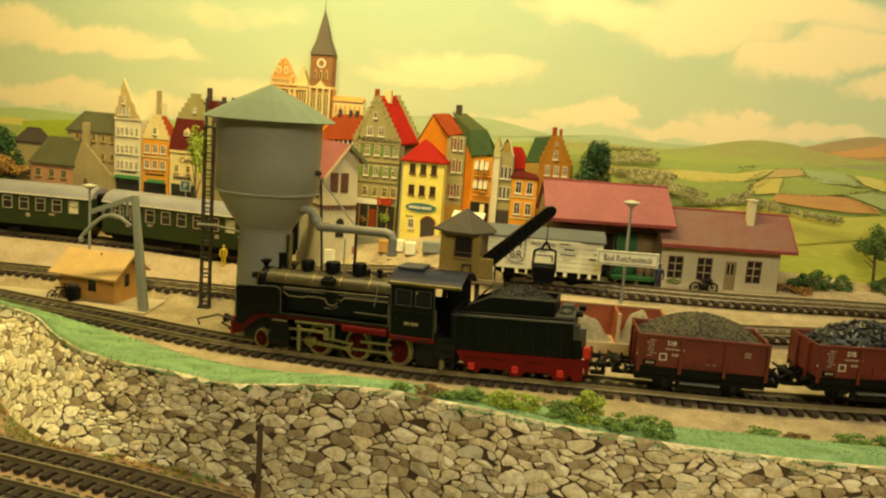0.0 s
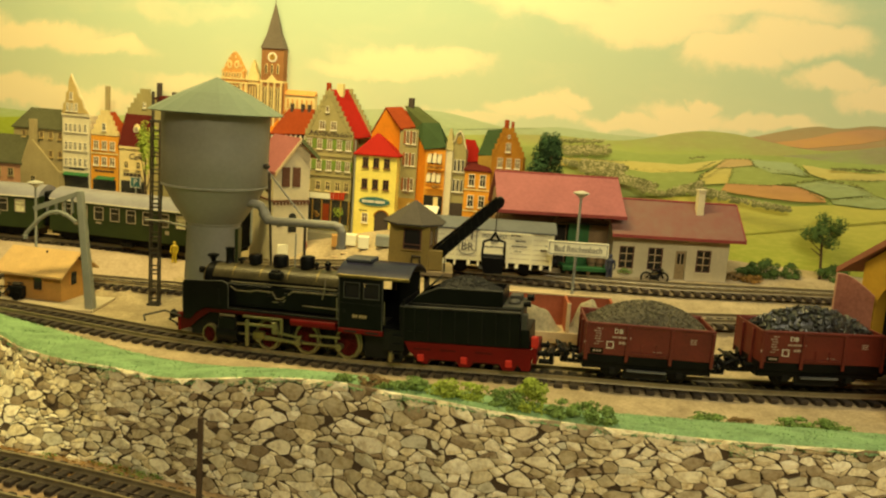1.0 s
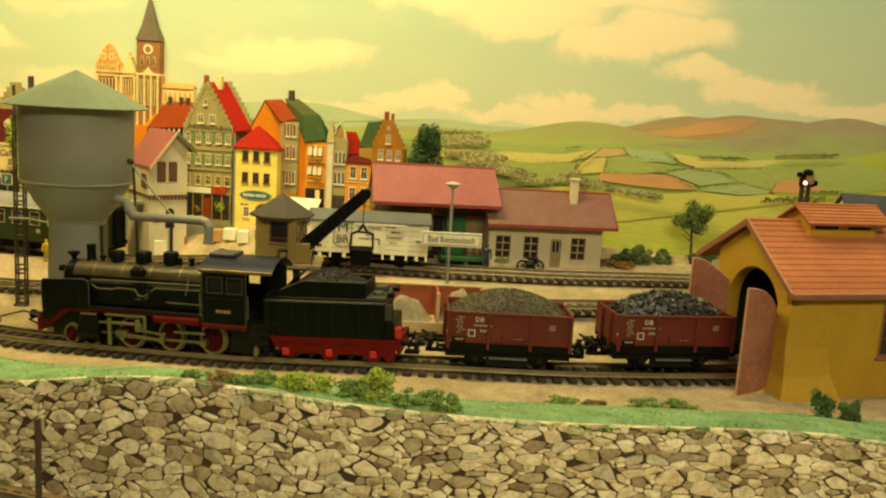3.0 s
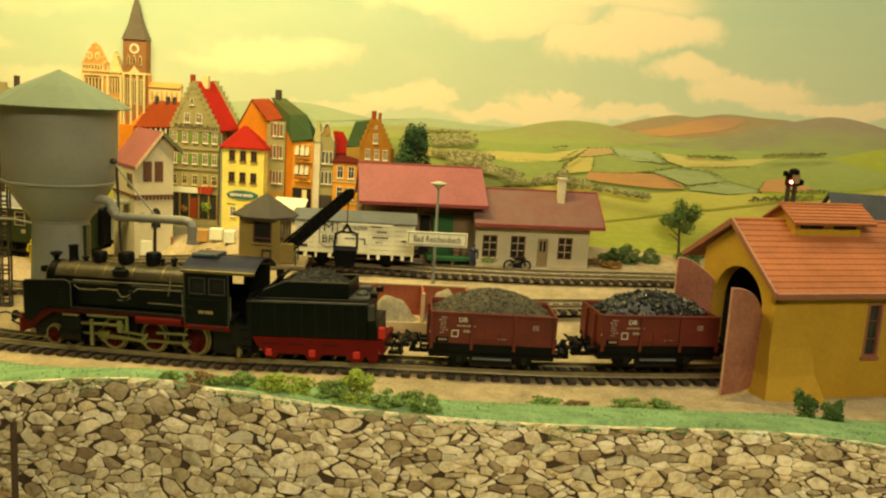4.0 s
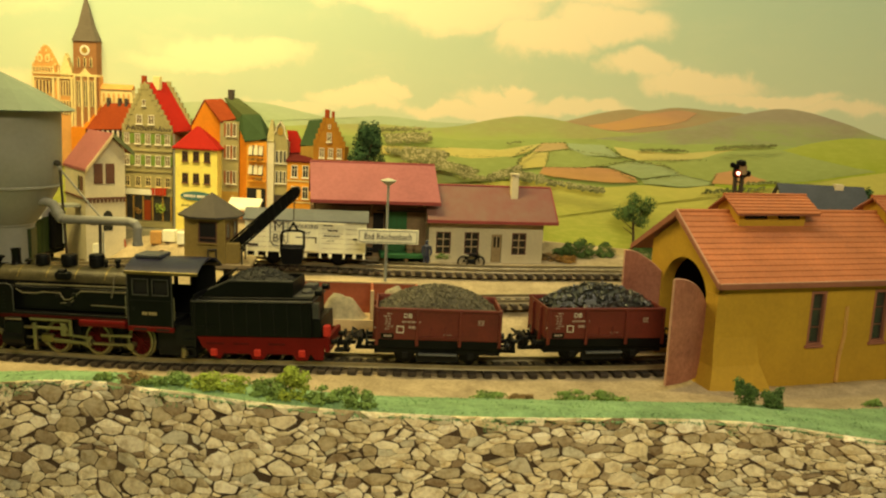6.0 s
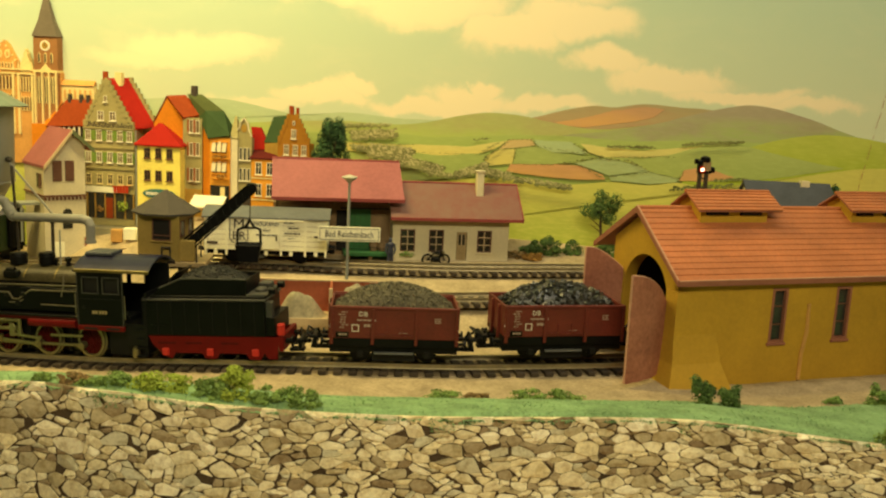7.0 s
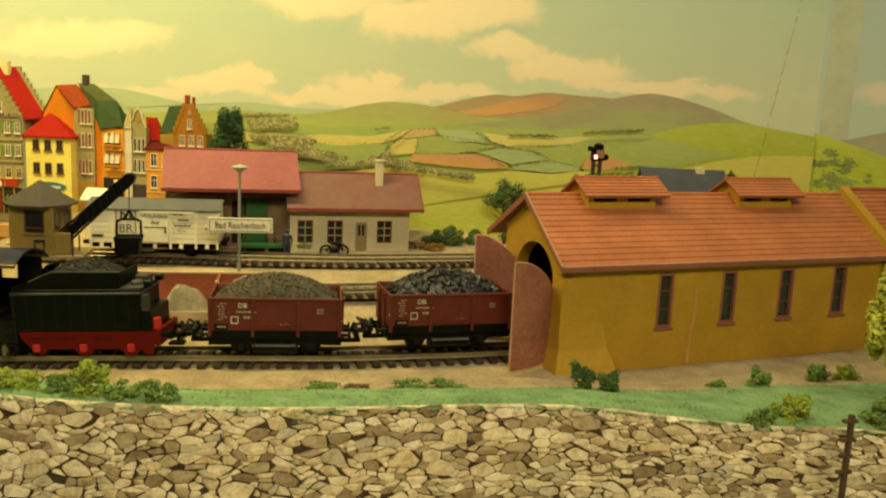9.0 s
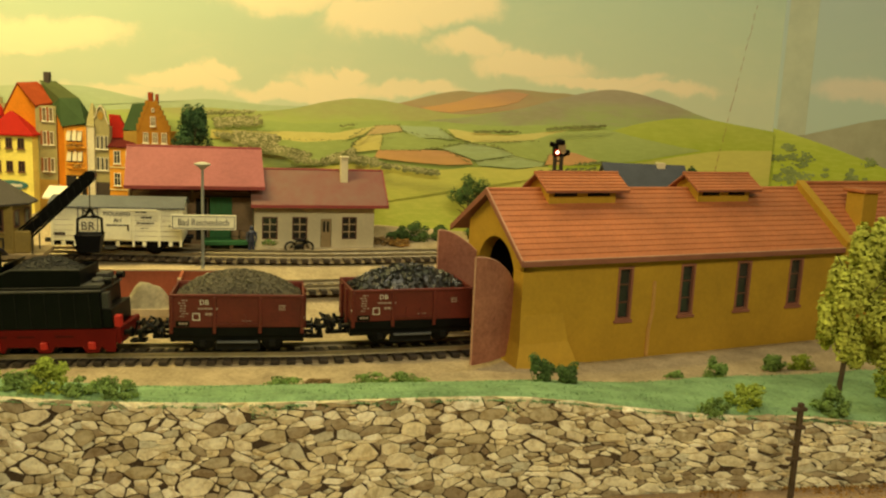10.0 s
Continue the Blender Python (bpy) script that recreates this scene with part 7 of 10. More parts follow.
# ---- passenger coaches ----
def coach(label, x0, x1, lit):
    xm = (x0 + x1) / 2
    ya, yb = spline(FAR, x0), spline(FAR, x1)
    yaw = math.degrees(math.atan2(yb - ya, x1 - x0))
    t = thing("passenger_coach", label, "railway coach", (xm, (ya + yb) / 2 + 1.0, rise(xm, (ya + yb) / 2)), yaw, "green coaches on the far track")
    L, W, z0, z1 = math.hypot(x1 - x0, yb - ya) / 2, 13.5, 11.5, 34.0
    wins, x = [], -L + 10.5
    while x < L - 9:
        wins.append((x, x + 7.2, 22.4, 31.2))
        x += 12.6
    body = part("body", B(wall_with_holes, -L, L, z0, z1, -W, -W + 0.9, wins), COACH, t)
    part("back_side", B(box, -L, L, W - 0.9, W, z0, z1), COACH, t)
    for s in (-1, 1):
        part("end_wall", B(box, s * L - 0.6, s * L + 0.6, -W + 0.9, W - 0.9, z0, z1), COACH, t)
        part("gangway", B(box, min(s * L, s * (L + 4.2)), max(s * L, s * (L + 4.2)), -6.5, 6.5, z0 + 1, z1 + 3.0, 1.2), BLACK, t, "black rubber gangway")
    part("floor", B(box, -L, L, -W + 0.9, W - 0.9, z0, z0 + 1), BLACKGREY, t)
    part("inner_wall", B(box, -L + 1, L - 1, -W + 4.5, -W + 5.0, z0 + 1, z1 - 0.5), DARK, t)
    for i, w in enumerate(wins):
        f = part("window", B(frame_bm, 7.4, 9.0, 0.42, 0.3), COACHFRAME, body, at=(w[0] - 0.1, -W - 0.1, w[2] - 0.1))
        part("pane", B(box, 0.4, 7.0, 0.5, 0.7, 0.4, 8.6), LITWIN if i in lit else PANE, f)
        part("glazing_bar", B(box, 0.4, 7.0, 0.0, 0.4, 5.4, 5.75), COACHFRAME, f)
    n = 14
    pr = [(-W - 0.6 + (2 * W + 1.2) * i / n, z1 - 0.6 + 7.6 * math.sin(math.pi * i / n) ** 0.7) for i in range(n + 1)]
    bm = bmesh.new()
    slabyz(bm, pr, -L - 0.5, L + 0.5)
    part("roof", bm, SILVER, t, "silver-grey rounded roof", smooth=True)
    part("gutter", B(box, -L, L, -W - 0.9, -W + 0.2, z1 - 0.9, z1 - 0.2), WHITEFRAME, t)
    for xx in (-L * 0.72, L * 0.3):
        bars(body, COACHFRAME, xx, 17.4, -W - 0.05, (3.0,), 2.6)
        bars(body, COACHFRAME, xx + 17.6, 19.8, -W - 0.05, (4.2,), 1.2)
    part("underframe", B(box, -L, L, -W + 2.5, W - 2.5, z0 - 2.5, z0), BLACK, t)
    # Full-length dark block added as shade over the bright ground below.
    part("dark_underside", B(box, -L + 4, L - 4, -6, 6, 5.2, z0 - 2.5, 0.4), BLACKGREY, t)
    for xx in (-L * 0.2, L * 0.1):
        part("battery_box", B(box, xx, xx + 9, -W + 1.5, -W + 6, 5.5, z0 - 2.5, 0.4), BLACKGREY, t)
    for xx in (-L + 17, L - 17):
        b = part("bogie", B(box, xx - 12, xx + 12, -9.5, -7.8, 6.5, 9.5, 0.4), BLACK, t)
        for dx in (-7, 7):
            for s in (-1, 1):
                part("wheel", B(rod, (xx + dx, s * 6.2 - 0.9, RAILTOP + 4.4), (xx + dx, s * 6.2 + 0.9, RAILTOP + 4.4), 4.4, seg=20), BLACKGREY, b)
    return t


coach("dark green passenger coach with silver roof and one bright window", -206, -66, {9})
coach("dark green passenger coach with silver roof beside the water tower", -55, 80, {7})


# ---- crates and clutter on the loading yard ----
def crate(x, y, w, d, h, material, label, yaw=0):
    t = thing("crate", label, "crate", (x, y, rise(x, y)), yaw, "crates on the loading yard")
    part("body", B(box, -w / 2, w / 2, -d / 2, d / 2, 0, h, 0.35), material, t)
    for s in (-1, 1):
        part("slat", B(box, s * (w / 2 - 0.8) - 0.5, s * (w / 2 - 0.8) + 0.5, -d / 2 - 0.3, -d / 2 + 0.1, 0.3, h - 0.3), material, t)


tagged(part("street", B(slabxz, [(0, -12), (190, -12), (190, 21.6), (0, 21.6)], 0, 70), STREET, None, at=(80, 836, 0), yaw=BD_YAW), "grey-green raised street before the town houses", "street", kind="structure")
crate(144.4, 800, 7, 6, 8, HUTWOOD, "orange-brown wooden crate on the loading yard", 8)
crate(154, 797, 8.5, 6, 7.5, CREAM, "pale cream crate on the loading yard", -6)
crate(163.2, 790, 7, 6, 8, CREAM, "small cream crate on the loading yard", 5)
crate(118.7, 811, 7.5, 6, 6, BUNKER, "red-brown sack-like crate on the loading yard", 15)
crate(108, 800, 8, 2, 13, CREAM, "leaning pale panel on the loading yard", 40)
crate(177, 786, 11, 8, 7, CONCRETE, "grey-green crate on the loading yard", 0)
for bx, by, yaw in ((139, 791.5, 10), (145, 790.5, -14), (151, 791, 6), (148, 787, 22)):
    tagged(part("board", B(box, -2.8, 2.8, -1.0, 1.0, 0, 0.6, 0.1), PALEWOOD, None, at=(bx, by, rise(bx, by)), yaw=yaw), "loose pale board lying on the loading yard", "board", "boards on the loading yard")


# ---- engine shed ----
def engine_shed():
    D = thing("engine_shed", "ochre-yellow engine shed with clay tile roof and open arched doors", "engine shed", (446, 598.5, 0), 12)
    LEN, WN, WF, ZB, ZE, ZR, YR = 194.0, 3.0, 62.0, -10.5, 41.6, 70.4, 38.5
    slope = (ZR - ZE) / YR
    wins = [(46.8, 56.0, 9.6, 36.6), (85.0, 94.4, 9.8, 36.6), (121.6, 131.4, 10.2, 36.8), (158.0, 168.0, 10.4, 37.0)]
    near = part("side_wall", B(wall_with_holes, -6.0, LEN, ZB, 40.0, WN, WN + 3, wins), DEPOT, D)
    part("back_wall", B(box, 0.6, LEN - 3.1, WF - 3, WF, ZB, 48), DEPOT, D)
    # Dark sheets paint in the shade of the enclosed shed.
    part("inner_shade_sheet", B(box, 1, LEN - 4, WN + 4, WN + 5, ZB, 36), DARK, D, "dark sheet that stands in for the shade inside")
    part("inner_shade_sheet", B(box, 1, LEN - 4, WF - 4.5, WF - 3.5, ZB, 46), DARK, D, "dark sheet that stands in for the shade inside")
    for w in wins:
        f = part("window", B(frame_bm, w[1] - w[0], w[3] - w[2], 1.3, 0.9), TRIM, near, "red-brown narrow window frame", at=(w[0], WN + 0.7, w[2]))
        part("pane", B(box, 1, w[1] - w[0] - 1, 0.9, 1.2, 1, w[3] - w[2] - 1), PANE, f)
        for k in (0.33, 0.66):
            part("glazing_bar", B(box, 1, w[1] - w[0] - 1, 0.2, 0.9, (w[3] - w[2]) * k - 0.3, (w[3] - w[2]) * k + 0.3), WOODFRAME, f)
        part("sill", B(box, -0.8, w[1] - w[0] + 0.8, -1.7, 0.4, -1.2, 0.2, 0.2), TRIM, f)
    # front wall with an arched gateway
    def gable(y):
        return ZE - 1.9 + slope * y if y < YR else ZR - 2.4 - (y - YR) * (ZR - ZE - 3.6) / YR
    bm = bmesh.new()
    YC, RA, ZS = 31.0, 19.5, 29.0
    ys = [WN, YC - RA] + [YC - RA * math.cos(math.pi * i / 20) for i in range(21)] + [YC + RA, WF]
    low = [ZB, ZB] + [ZS + RA * math.sin(math.pi * i / 20) for i in range(21)] + [ZB, ZB]
    cols = [[bm.verts.new((x, y, z)) for x, z in ((-6.0, lo), (-6.0, gable(y)), (0.5, gable(y)), (0.5, lo))] for y, lo in zip(ys, low)]
    for p, q in zip(cols, cols[1:]):
        if p[0].co.y == q[0].co.y:
            bm.faces.new((p[0], q[0], q[3], p[3]))
            continue
        for k in range(4):
            bm.faces.new((p[k], p[(k + 1) % 4], q[(k + 1) % 4], q[k]))
    bm.faces.new(cols[0]), bm.faces.new(cols[-1])
    bmesh.ops.recalc_face_normals(bm, faces=bm.faces[:])
    part("front_wall", bm, DEPOT, D)
    bm = bmesh.new()
    slabyz(bm, [(WN, ZB), (WF, ZB), (WF, gable(WF)), (YR, ZR - 2.4), (WN, ZE)], LEN - 3, LEN)
    part("end_wall", bm, DEPOT, D)
    # flared corner pier
    bm = bmesh.new()
    lo, hi = [(-13.4, -7.5), (22, -7.5), (22, 2.9), (-13.4, 11.4)], [(-7.2, 1.6), (16, 1.6), (16, 2.9), (-7.2, 11.4)]
    mid = [(-8.6, -1.4), (17.5, -1.4), (17.5, 2.9), (-8.6, 11.4)]
    rings = [[bm.verts.new((x, y, z)) for x, y in q] for q, z in ((lo, ZB - 0.5), (mid, 3), (hi, 16), ([(-6.6, 2.2), (-2, 2.2), (-2, 2.9), (-6.6, 11.4)], 36))]
    for a, b in zip(rings, rings[1:]):
        for i in range(4):
            bm.faces.new((a[i], a[(i + 1) % 4], b[(i + 1) % 4], b[i]))
    bm.faces.new(rings[0][::-1]), bm.faces.new(rings[-1])
    part("pier", bm, DEPOT, D, "flared yellow corner pier")
    # roof in stepped tile courses
    roof = part("roof", B(slabyz, [(0, ZE - 1.6), (YR, ZR - 1.8), (2 * YR, ZE + 3.6), (2 * YR, ZE + 5.0), (YR, ZR - 0.4), (0, ZE - 0.2)], -8.6, LEN - 0.5), TRIM, D, "dark tile battens under the roof")
    courses = 13
    for i in range(courses):
        y0, y1 = YR * i / courses, YR * (i + 1) / courses + 0.35
        bm = bmesh.new()
        za, zb = ZE + slope * y0, ZE + slope * y1
        slabyz(bm, [(y0 - 0.3, za + 0.55), (y0 - 0.3, za - 0.3), (y1, zb - 0.3), (y1, zb + 0.2)], -8.6, LEN - 0.5)
        part("tile_course", bm, TILE, roof)
    bm = bmesh.new()
    slabyz(bm, [(YR, ZR + 0.2), (YR, ZR - 0.6), (2 * YR + 1, ZE + 4.2), (2 * YR + 1, ZE + 5.2)], -8.6, LEN - 0.5)
    part("far_slope", bm, TILE, roof)
    part("ridge_cap", B(rod, (-8.6, YR, ZR), (LEN - 0.5, YR, ZR), 1.2, seg=10), TILE, roof)
    part("eave_board", B(box, -8.6, LEN - 0.5, -1.3, 0.2, ZE - 2.2, ZE + 0.5, 0.15), TRIM, roof)
    part("verge_board", B(slabyz, [(-1.2, ZE - 1.8), (YR, ZR - 1.9), (YR, ZR + 0.9), (-1.2, ZE + 0.6)], -9.8, -8.6), TRIM, roof)
    part("verge_edge", B(tube, [(-9.2, -1.0, ZE + 0.8), (-9.2, YR, ZR + 1.1)], 0.42), DOOREDGE, roof, "pale worn verge edge")
    part("eave_edge", B(tube, [(-8.6, -1.1, ZE + 0.5), (LEN - 0.5, -1.1, ZE + 0.5)], 0.35), DOOREDGE, roof, "pale worn eave edge")
    part("verge_board", B(slabyz, [(2 * YR + 1, ZE + 2.8), (YR, ZR - 2.6), (YR, ZR + 0.9), (2 * YR + 1, ZE + 5.6)], -9.8, -8.6), TRIM, roof)
    # ridge ventilators
    for x0, x1 in ((21, 60.5), (114, 149.5)):
        v = part("ventilator", B(vent_body, x0, x1, YR, ZR), DEPOT, D, "yellow ridge ventilator with small tile roof")
        for k in range(2):
            xa = lerp(k / 2, x0, x1) + 3
            part("louvre", B(box, xa, xa + (x1 - x0) / 2 - 7, YR - 9.9, YR - 9.0, ZR - 2.4, ZR + 0.2), DARK, v, "dark louvre slot")
        vr = part("vent_roof", B(slabyz, [(YR - 12.5, ZR - 0.4), (YR, ZR + 7.4), (YR + 12.5, ZR - 0.4), (YR + 12.5, ZR + 0.4), (YR, ZR + 8.4), (YR - 12.5, ZR + 0.6)], x0 - 3.5, x1 + 6), TRIM, v)
        for i in range(6):
            ya, yb = YR - 13 + 13 * i / 6, YR - 13 + 13 * (i + 1) / 6 + 0.3
            za, zb = ZR + 0.5 + 8 * i / 6, ZR + 0.5 + 8 * (i + 1) / 6
            part("tile_course", B(slabyz, [(ya, za + 0.55), (ya, za), (yb, zb), (yb, zb + 0.2)], x0 - 4, x1 + 6.5), TILE, v)
        part("ridge_cap", B(rod, (x0 - 4, YR, ZR + 8.6), (x1 + 6.5, YR, ZR + 8.6), 0.9, seg=8), TILE, v)
    bm = bmesh.new()
    tube(bm, [(68.8, WN - 0.2, 28.5), (69.2, WN - 0.2, 14), (67.2, WN - 0.5, 4), (67.0, WN - 0.6, -9.5)], 0.95, 8)
    part("drain_pipe", bm, HUTWOOD, D, "ochre-brown drain pipe")
    # gable parapet to the annex
    bm = bmesh.new()
    slabyz(bm, [(-1, ZB), (78, ZB), (78, ZE + 2), (YR, ZR + 3.4), (-1, ZE + 3.0)], LEN, LEN + 4.5)
    part("fire_wall", bm, DEPOT, D)
    bm = bmesh.new()
    slabyz(bm, [(-2, ZE + 2.6), (YR, ZR + 3.6), (YR, ZR + 4.8), (-2, ZE + 3.8)], LEN - 0.6, LEN + 5.2)
    part("wall_coping", bm, DEPOT, D)
    part("annex_wall", B(box, LEN + 4.5, LEN + 92, 4, 66, ZB, 36), DEPOT, D)
    an = part("annex_roof", B(slabyz, [(-1, 35), (YR, 71.6), (78, 36), (78, 37.4), (YR, 73.2), (-1, 36.4)], LEN + 4.5, LEN + 94), TRIM, D)
    for i in range(17):
        ya, yb = -1 + (YR + 1) * i / 17, -1 + (YR + 1) * (i + 1) / 17 + 0.3
        za, zb = 36.4 + 36.8 * i / 17, 36.4 + 36.8 * (i + 1) / 17
        part("tile_course", B(slabyz, [(ya, za + 0.6), (ya, za - 0.2), (yb, zb - 0.2), (yb, zb + 0.2)], LEN + 4.5, LEN + 94), TILE, an)
    part("ridge_cap", B(rod, (LEN + 4, YR, 73.6), (LEN + 94, YR, 73.6), 1.2, seg=8), TILE, an)
    c = part("chimney", B(box, LEN + 24, LEN + 36, 12, 24, 44, 70.5, 0.5), DEPOT, D)
    part("chimney_cap", B(box, LEN + 22.5, LEN + 37.5, 10, 26, 70.5, 72.6, 0.4), TILE, c, "clay tile chimney cap")
    # doors, curved plank leaves that stand open
    for hy_, dx, dy, sgn in ((11.0, -33.5, -13.0, 1), (50.8, -27.5, 2.0, -1)):
        bm = bmesh.new()
        a, b = Vector((-7.0, hy_, 0)), Vector((dx, hy_ + dy, 0))
        d = (b - a).normalized()
        nrm = Vector((-d.y, d.x, 0))
        prev = None
        n = 12
        for i in range(n + 1):
            u = i / n
            p = lerp(u, a, b) + nrm * (2.2 * math.sin(math.pi * u)) * sgn
            zt = (30 if sgn > 0 else 37.5) + (15.0 if sgn > 0 else 10.8) * math.sin(u * math.pi / 2) ** 0.9
            row = [bm.verts.new(p + nrm * 0.7 + Vector((0, 0, -4.2))), bm.verts.new(p + nrm * 0.7 + Vector((0, 0, zt))), bm.verts.new(p - nrm * 0.7 + Vector((0, 0, zt))), bm.verts.new(p - nrm * 0.7 + Vector((0, 0, -4.2)))]
            if prev:
                for k in range(4):
                    bm.faces.new((prev[k], prev[(k + 1) % 4], row[(k + 1) % 4], row[k]))
            else:
                bm.faces.new(row)
            prev = row
        bm.faces.new(prev[::-1])
        bmesh.ops.recalc_face_normals(bm, faces=bm.faces[:])
        leaf = part("door", bm, DOORRED, D, "faded red-brown curved plank door standing open")
        rim = [lerp(i / n, a, b) + nrm * (2.2 * math.sin(math.pi * i / n)) * sgn + Vector((0, 0, (30 if sgn > 0 else 37.5) + (15.0 if sgn > 0 else 10.8) * math.sin(i / n * math.pi / 2) ** 0.9)) for i in range(n + 1)]
        part("door_rim", B(tube, rim + [b + Vector((0, 0, -4.0))], 0.55, 6), DOOREDGE, leaf, "pale worn edge")
    return D


def vent_body(bm, x0, x1, YR, ZR):
    slabyz(bm, [(YR - 9, ZR - 7.6), (YR + 9, ZR - 7.6), (YR + 9, ZR + 1.8), (YR, ZR + 7), (YR - 9, ZR + 1.8)], x0, x1)


engine_shed()


# ---- station house and goods shed ----
def station():
    S = thing("station_house", "cream station house with dull red roof and dark windows", "station", (318, 748, 18.2), 4.0)
    L, Dp, H = 72.5, 31, 28.5
    wins = [(4.6, 13.8, 7.0, 20.8), (22.4, 31.6, 7.0, 20.8), (52.6, 61.8, 7.0, 20.8)]
    door = (39.6, 46.2, 1.2, 19.6)
    w = part("front_wall", B(wall_with_holes, 0, L, 0, H, 0, 1.5, wins + [door]), STATION, S)
    part("back_wall", B(box, 0, L, Dp - 1.5, Dp, 0, H), STATION, S)
    for x in (0, L - 1.5):
        part("gable_wall", B(slabyz, [(1.5, 0), (Dp - 1.5, 0), (Dp - 1.5, H), (Dp / 2, H + 16.5), (1.5, H)], x, x + 1.5), STATION, S)
    # Dark sheet for the shade behind the station windows.
    part("inner_shade_sheet", B(box, 1.5, L - 1.5, 6, 6.6, 0, H), DARK, S)
    for a in wins:
        f = part("window", B(frame_bm, a[1] - a[0], a[3] - a[2], 0.7, 0.5), WOODFRAME, w, at=(a[0], 0.5, a[2]))
        part("pane", B(box, 0.6, a[1] - a[0] - 0.6, 0.3, 0.5, 0.6, a[3] - a[2] - 0.6), PANE, f)
        for k in (1 / 3, 2 / 3):
            part("glazing_bar", B(box, 0.6, a[1] - a[0] - 0.6, -0.2, 0.3, 13.8 * k - 0.25, 13.8 * k + 0.25), PALEWOOD, f)
        part("glazing_bar", B(box, 4.35, 4.85, -0.2, 0.3, 0.6, 13.2), PALEWOOD, f)
        part("sill", B(box, -0.6, a[1] - a[0] + 0.6, -1.4, 0, -0.9, 0.1), STATION, f)
    d = part("door", B(box, door[0] + 0.3, door[1] - 0.3, 0.5, 1.0, door[2], door[3], 0.1), PLATE, w, "tan panelled station door")
    part("door_pane", B(box, door[0] + 1.4, door[1] - 1.4, 0.3, 0.55, 11.5, 18), PANE, d)
    part("door_frame", B(box, door[0] + 3.0, door[0] + 3.5, 0.1, 0.35, 11.5, 18), PALEWOOD, d)
    part("step", B(box, door[0] - 1, door[1] + 1, -2.4, 0, 0, 1.2, 0.1), SLAB, S)
    r = part("roof", B(slabyz, [(-5.5, H - 1.2), (Dp / 2, H + 18.2), (Dp + 5, H - 1.2), (Dp + 5, H), (Dp / 2, H + 19.6), (-5.5, H + 0.2)], -2, L + 7), DULLROOF, S, "weathered dull red roof")
    part("eave_edge", B(box, -2.2, L + 7.2, -6.4, -5.2, H - 1.6, H + 0.3), BRIGHTRED, r, "bright red eave edge")
    part("ridge_cap", B(rod, (-2, Dp / 2, H + 19.6), (L + 7, Dp / 2, H + 19.6), 0.7, seg=8), BRIGHTRED, r)
    part("verge_board", B(slabyz, [(-6, H - 1.8), (Dp / 2, H + 17.8), (Dp / 2, H + 20.0), (-6, H + 0.6)], L + 7, L + 7.8), BRIGHTRED, r)
    c = part("chimney", B(box, 52.5, 57.0, 8.0, 12.5, H + 2, H + 27.5, 0.25), STATION, S)
    part("chimney_cap", B(box, 52.0, 57.5, 7.5, 13.0, H + 27.5, H + 28.6, 0.15), STATION, c)
    part("plinth", B(box, -0.4, L + 0.4, -0.5, 0.05, 0, 2.0), SLAB, S)
    part("flower_box", B(leaves, (9, -1.5, 5.4), (5, 1.5, 2.2), 60, 0.6, random.Random(5)), LEAF_C, S)

    G = thing("goods_shed", "brown goods shed with wide faded red roof and green door", "goods shed", (246, 756, 19.0), 4.0)
    L, Dp, H = 74, 30, 33
    w = part("front_wall", B(wall_with_holes, 0, L, 0, H, 0, 1.5, [(45, 57, 4, 30)]), SHEDWALL, G)
    part("back_wall", B(box, 0, L, Dp - 1.5, Dp, 0, H), SHEDWALL, G)
    for x in (0, L - 1.5):
        part("gable_wall", B(slabyz, [(1.5, 0), (Dp - 1.5, 0), (Dp - 1.5, H), (Dp / 2, H + 16), (1.5, H)], x, x + 1.5), SHEDWALL, G)
    d = part("door", B(box, 46, 59, -0.9, -0.1, 4, 30, 0.2), GREENPAINT, G, "bright green sliding door")
    for x in (49, 52.5, 56):
        part("board_gap", B(box, x, x + 0.3, -1.0, -0.85, 4.5, 29.5), LEAF_B, d)
    part("door_rail", B(box, 40, 70, -1.6, -0.6, 30, 31), LATTICE, G)
    part("doorway_dark", B(box, 38, 44.5, -0.4, 0, 4, 29), DARK, G)
    for x in (10, 22, 34, 62, 68):
        part("timber", B(box, x, x + 1.4, -0.5, 0.1, 0, H), SHEDWALL, w)
    r = part("roof", B(slabyz, [(-17, H + 4.0), (Dp / 2 - 4, H + 24.4), (Dp + 6, H + 4), (Dp + 6, H + 5.2), (Dp / 2 - 4, H + 25.8), (-17, H + 5.4)], -1, L + 3), PINKROOF, G, "faded rose-red roof")
    part("eave_edge", B(box, -1.2, L + 3.2, -17.8, -16.7, H + 3.4, H + 5.4), BRIGHTRED, r, "bright red eave edge")
    part("ridge_cap", B(rod, (-1, Dp / 2 - 4, H + 25.8), (L + 3, Dp / 2 - 4, H + 25.8), 0.7, seg=8), BRIGHTRED, r)
    for x in (2, 36, 72):
        part("roof_strut", B(beam, (x, -13, H + 5.0), (x, 0, H - 6), 1.0, 1.0), SHEDWALL, G)
    p = part("loading_dock", B(box, 42, 72, -14, 0, 3.0, 5.6, 0.2), GREENPAINT, G, "green loading dock")
    for x in (44, 57, 70):
        part("dock_post", B(box, x, x + 2, -13, -11, 0, 3.0), SHEDWALL, G)
    for x, h in ((61, 6.5), (66, 5.0)):
        t = thing("barrel", "small brown barrel on the loading dock", "barrel", (246 + x, 748.5 + x * 0.07, 24.6), 0, "barrels on the dock")
        part("body", B(lathe, [(2.2, 0), (2.8, h * 0.5), (2.2, h)], 16), SHEDWALL, t, smooth=True)
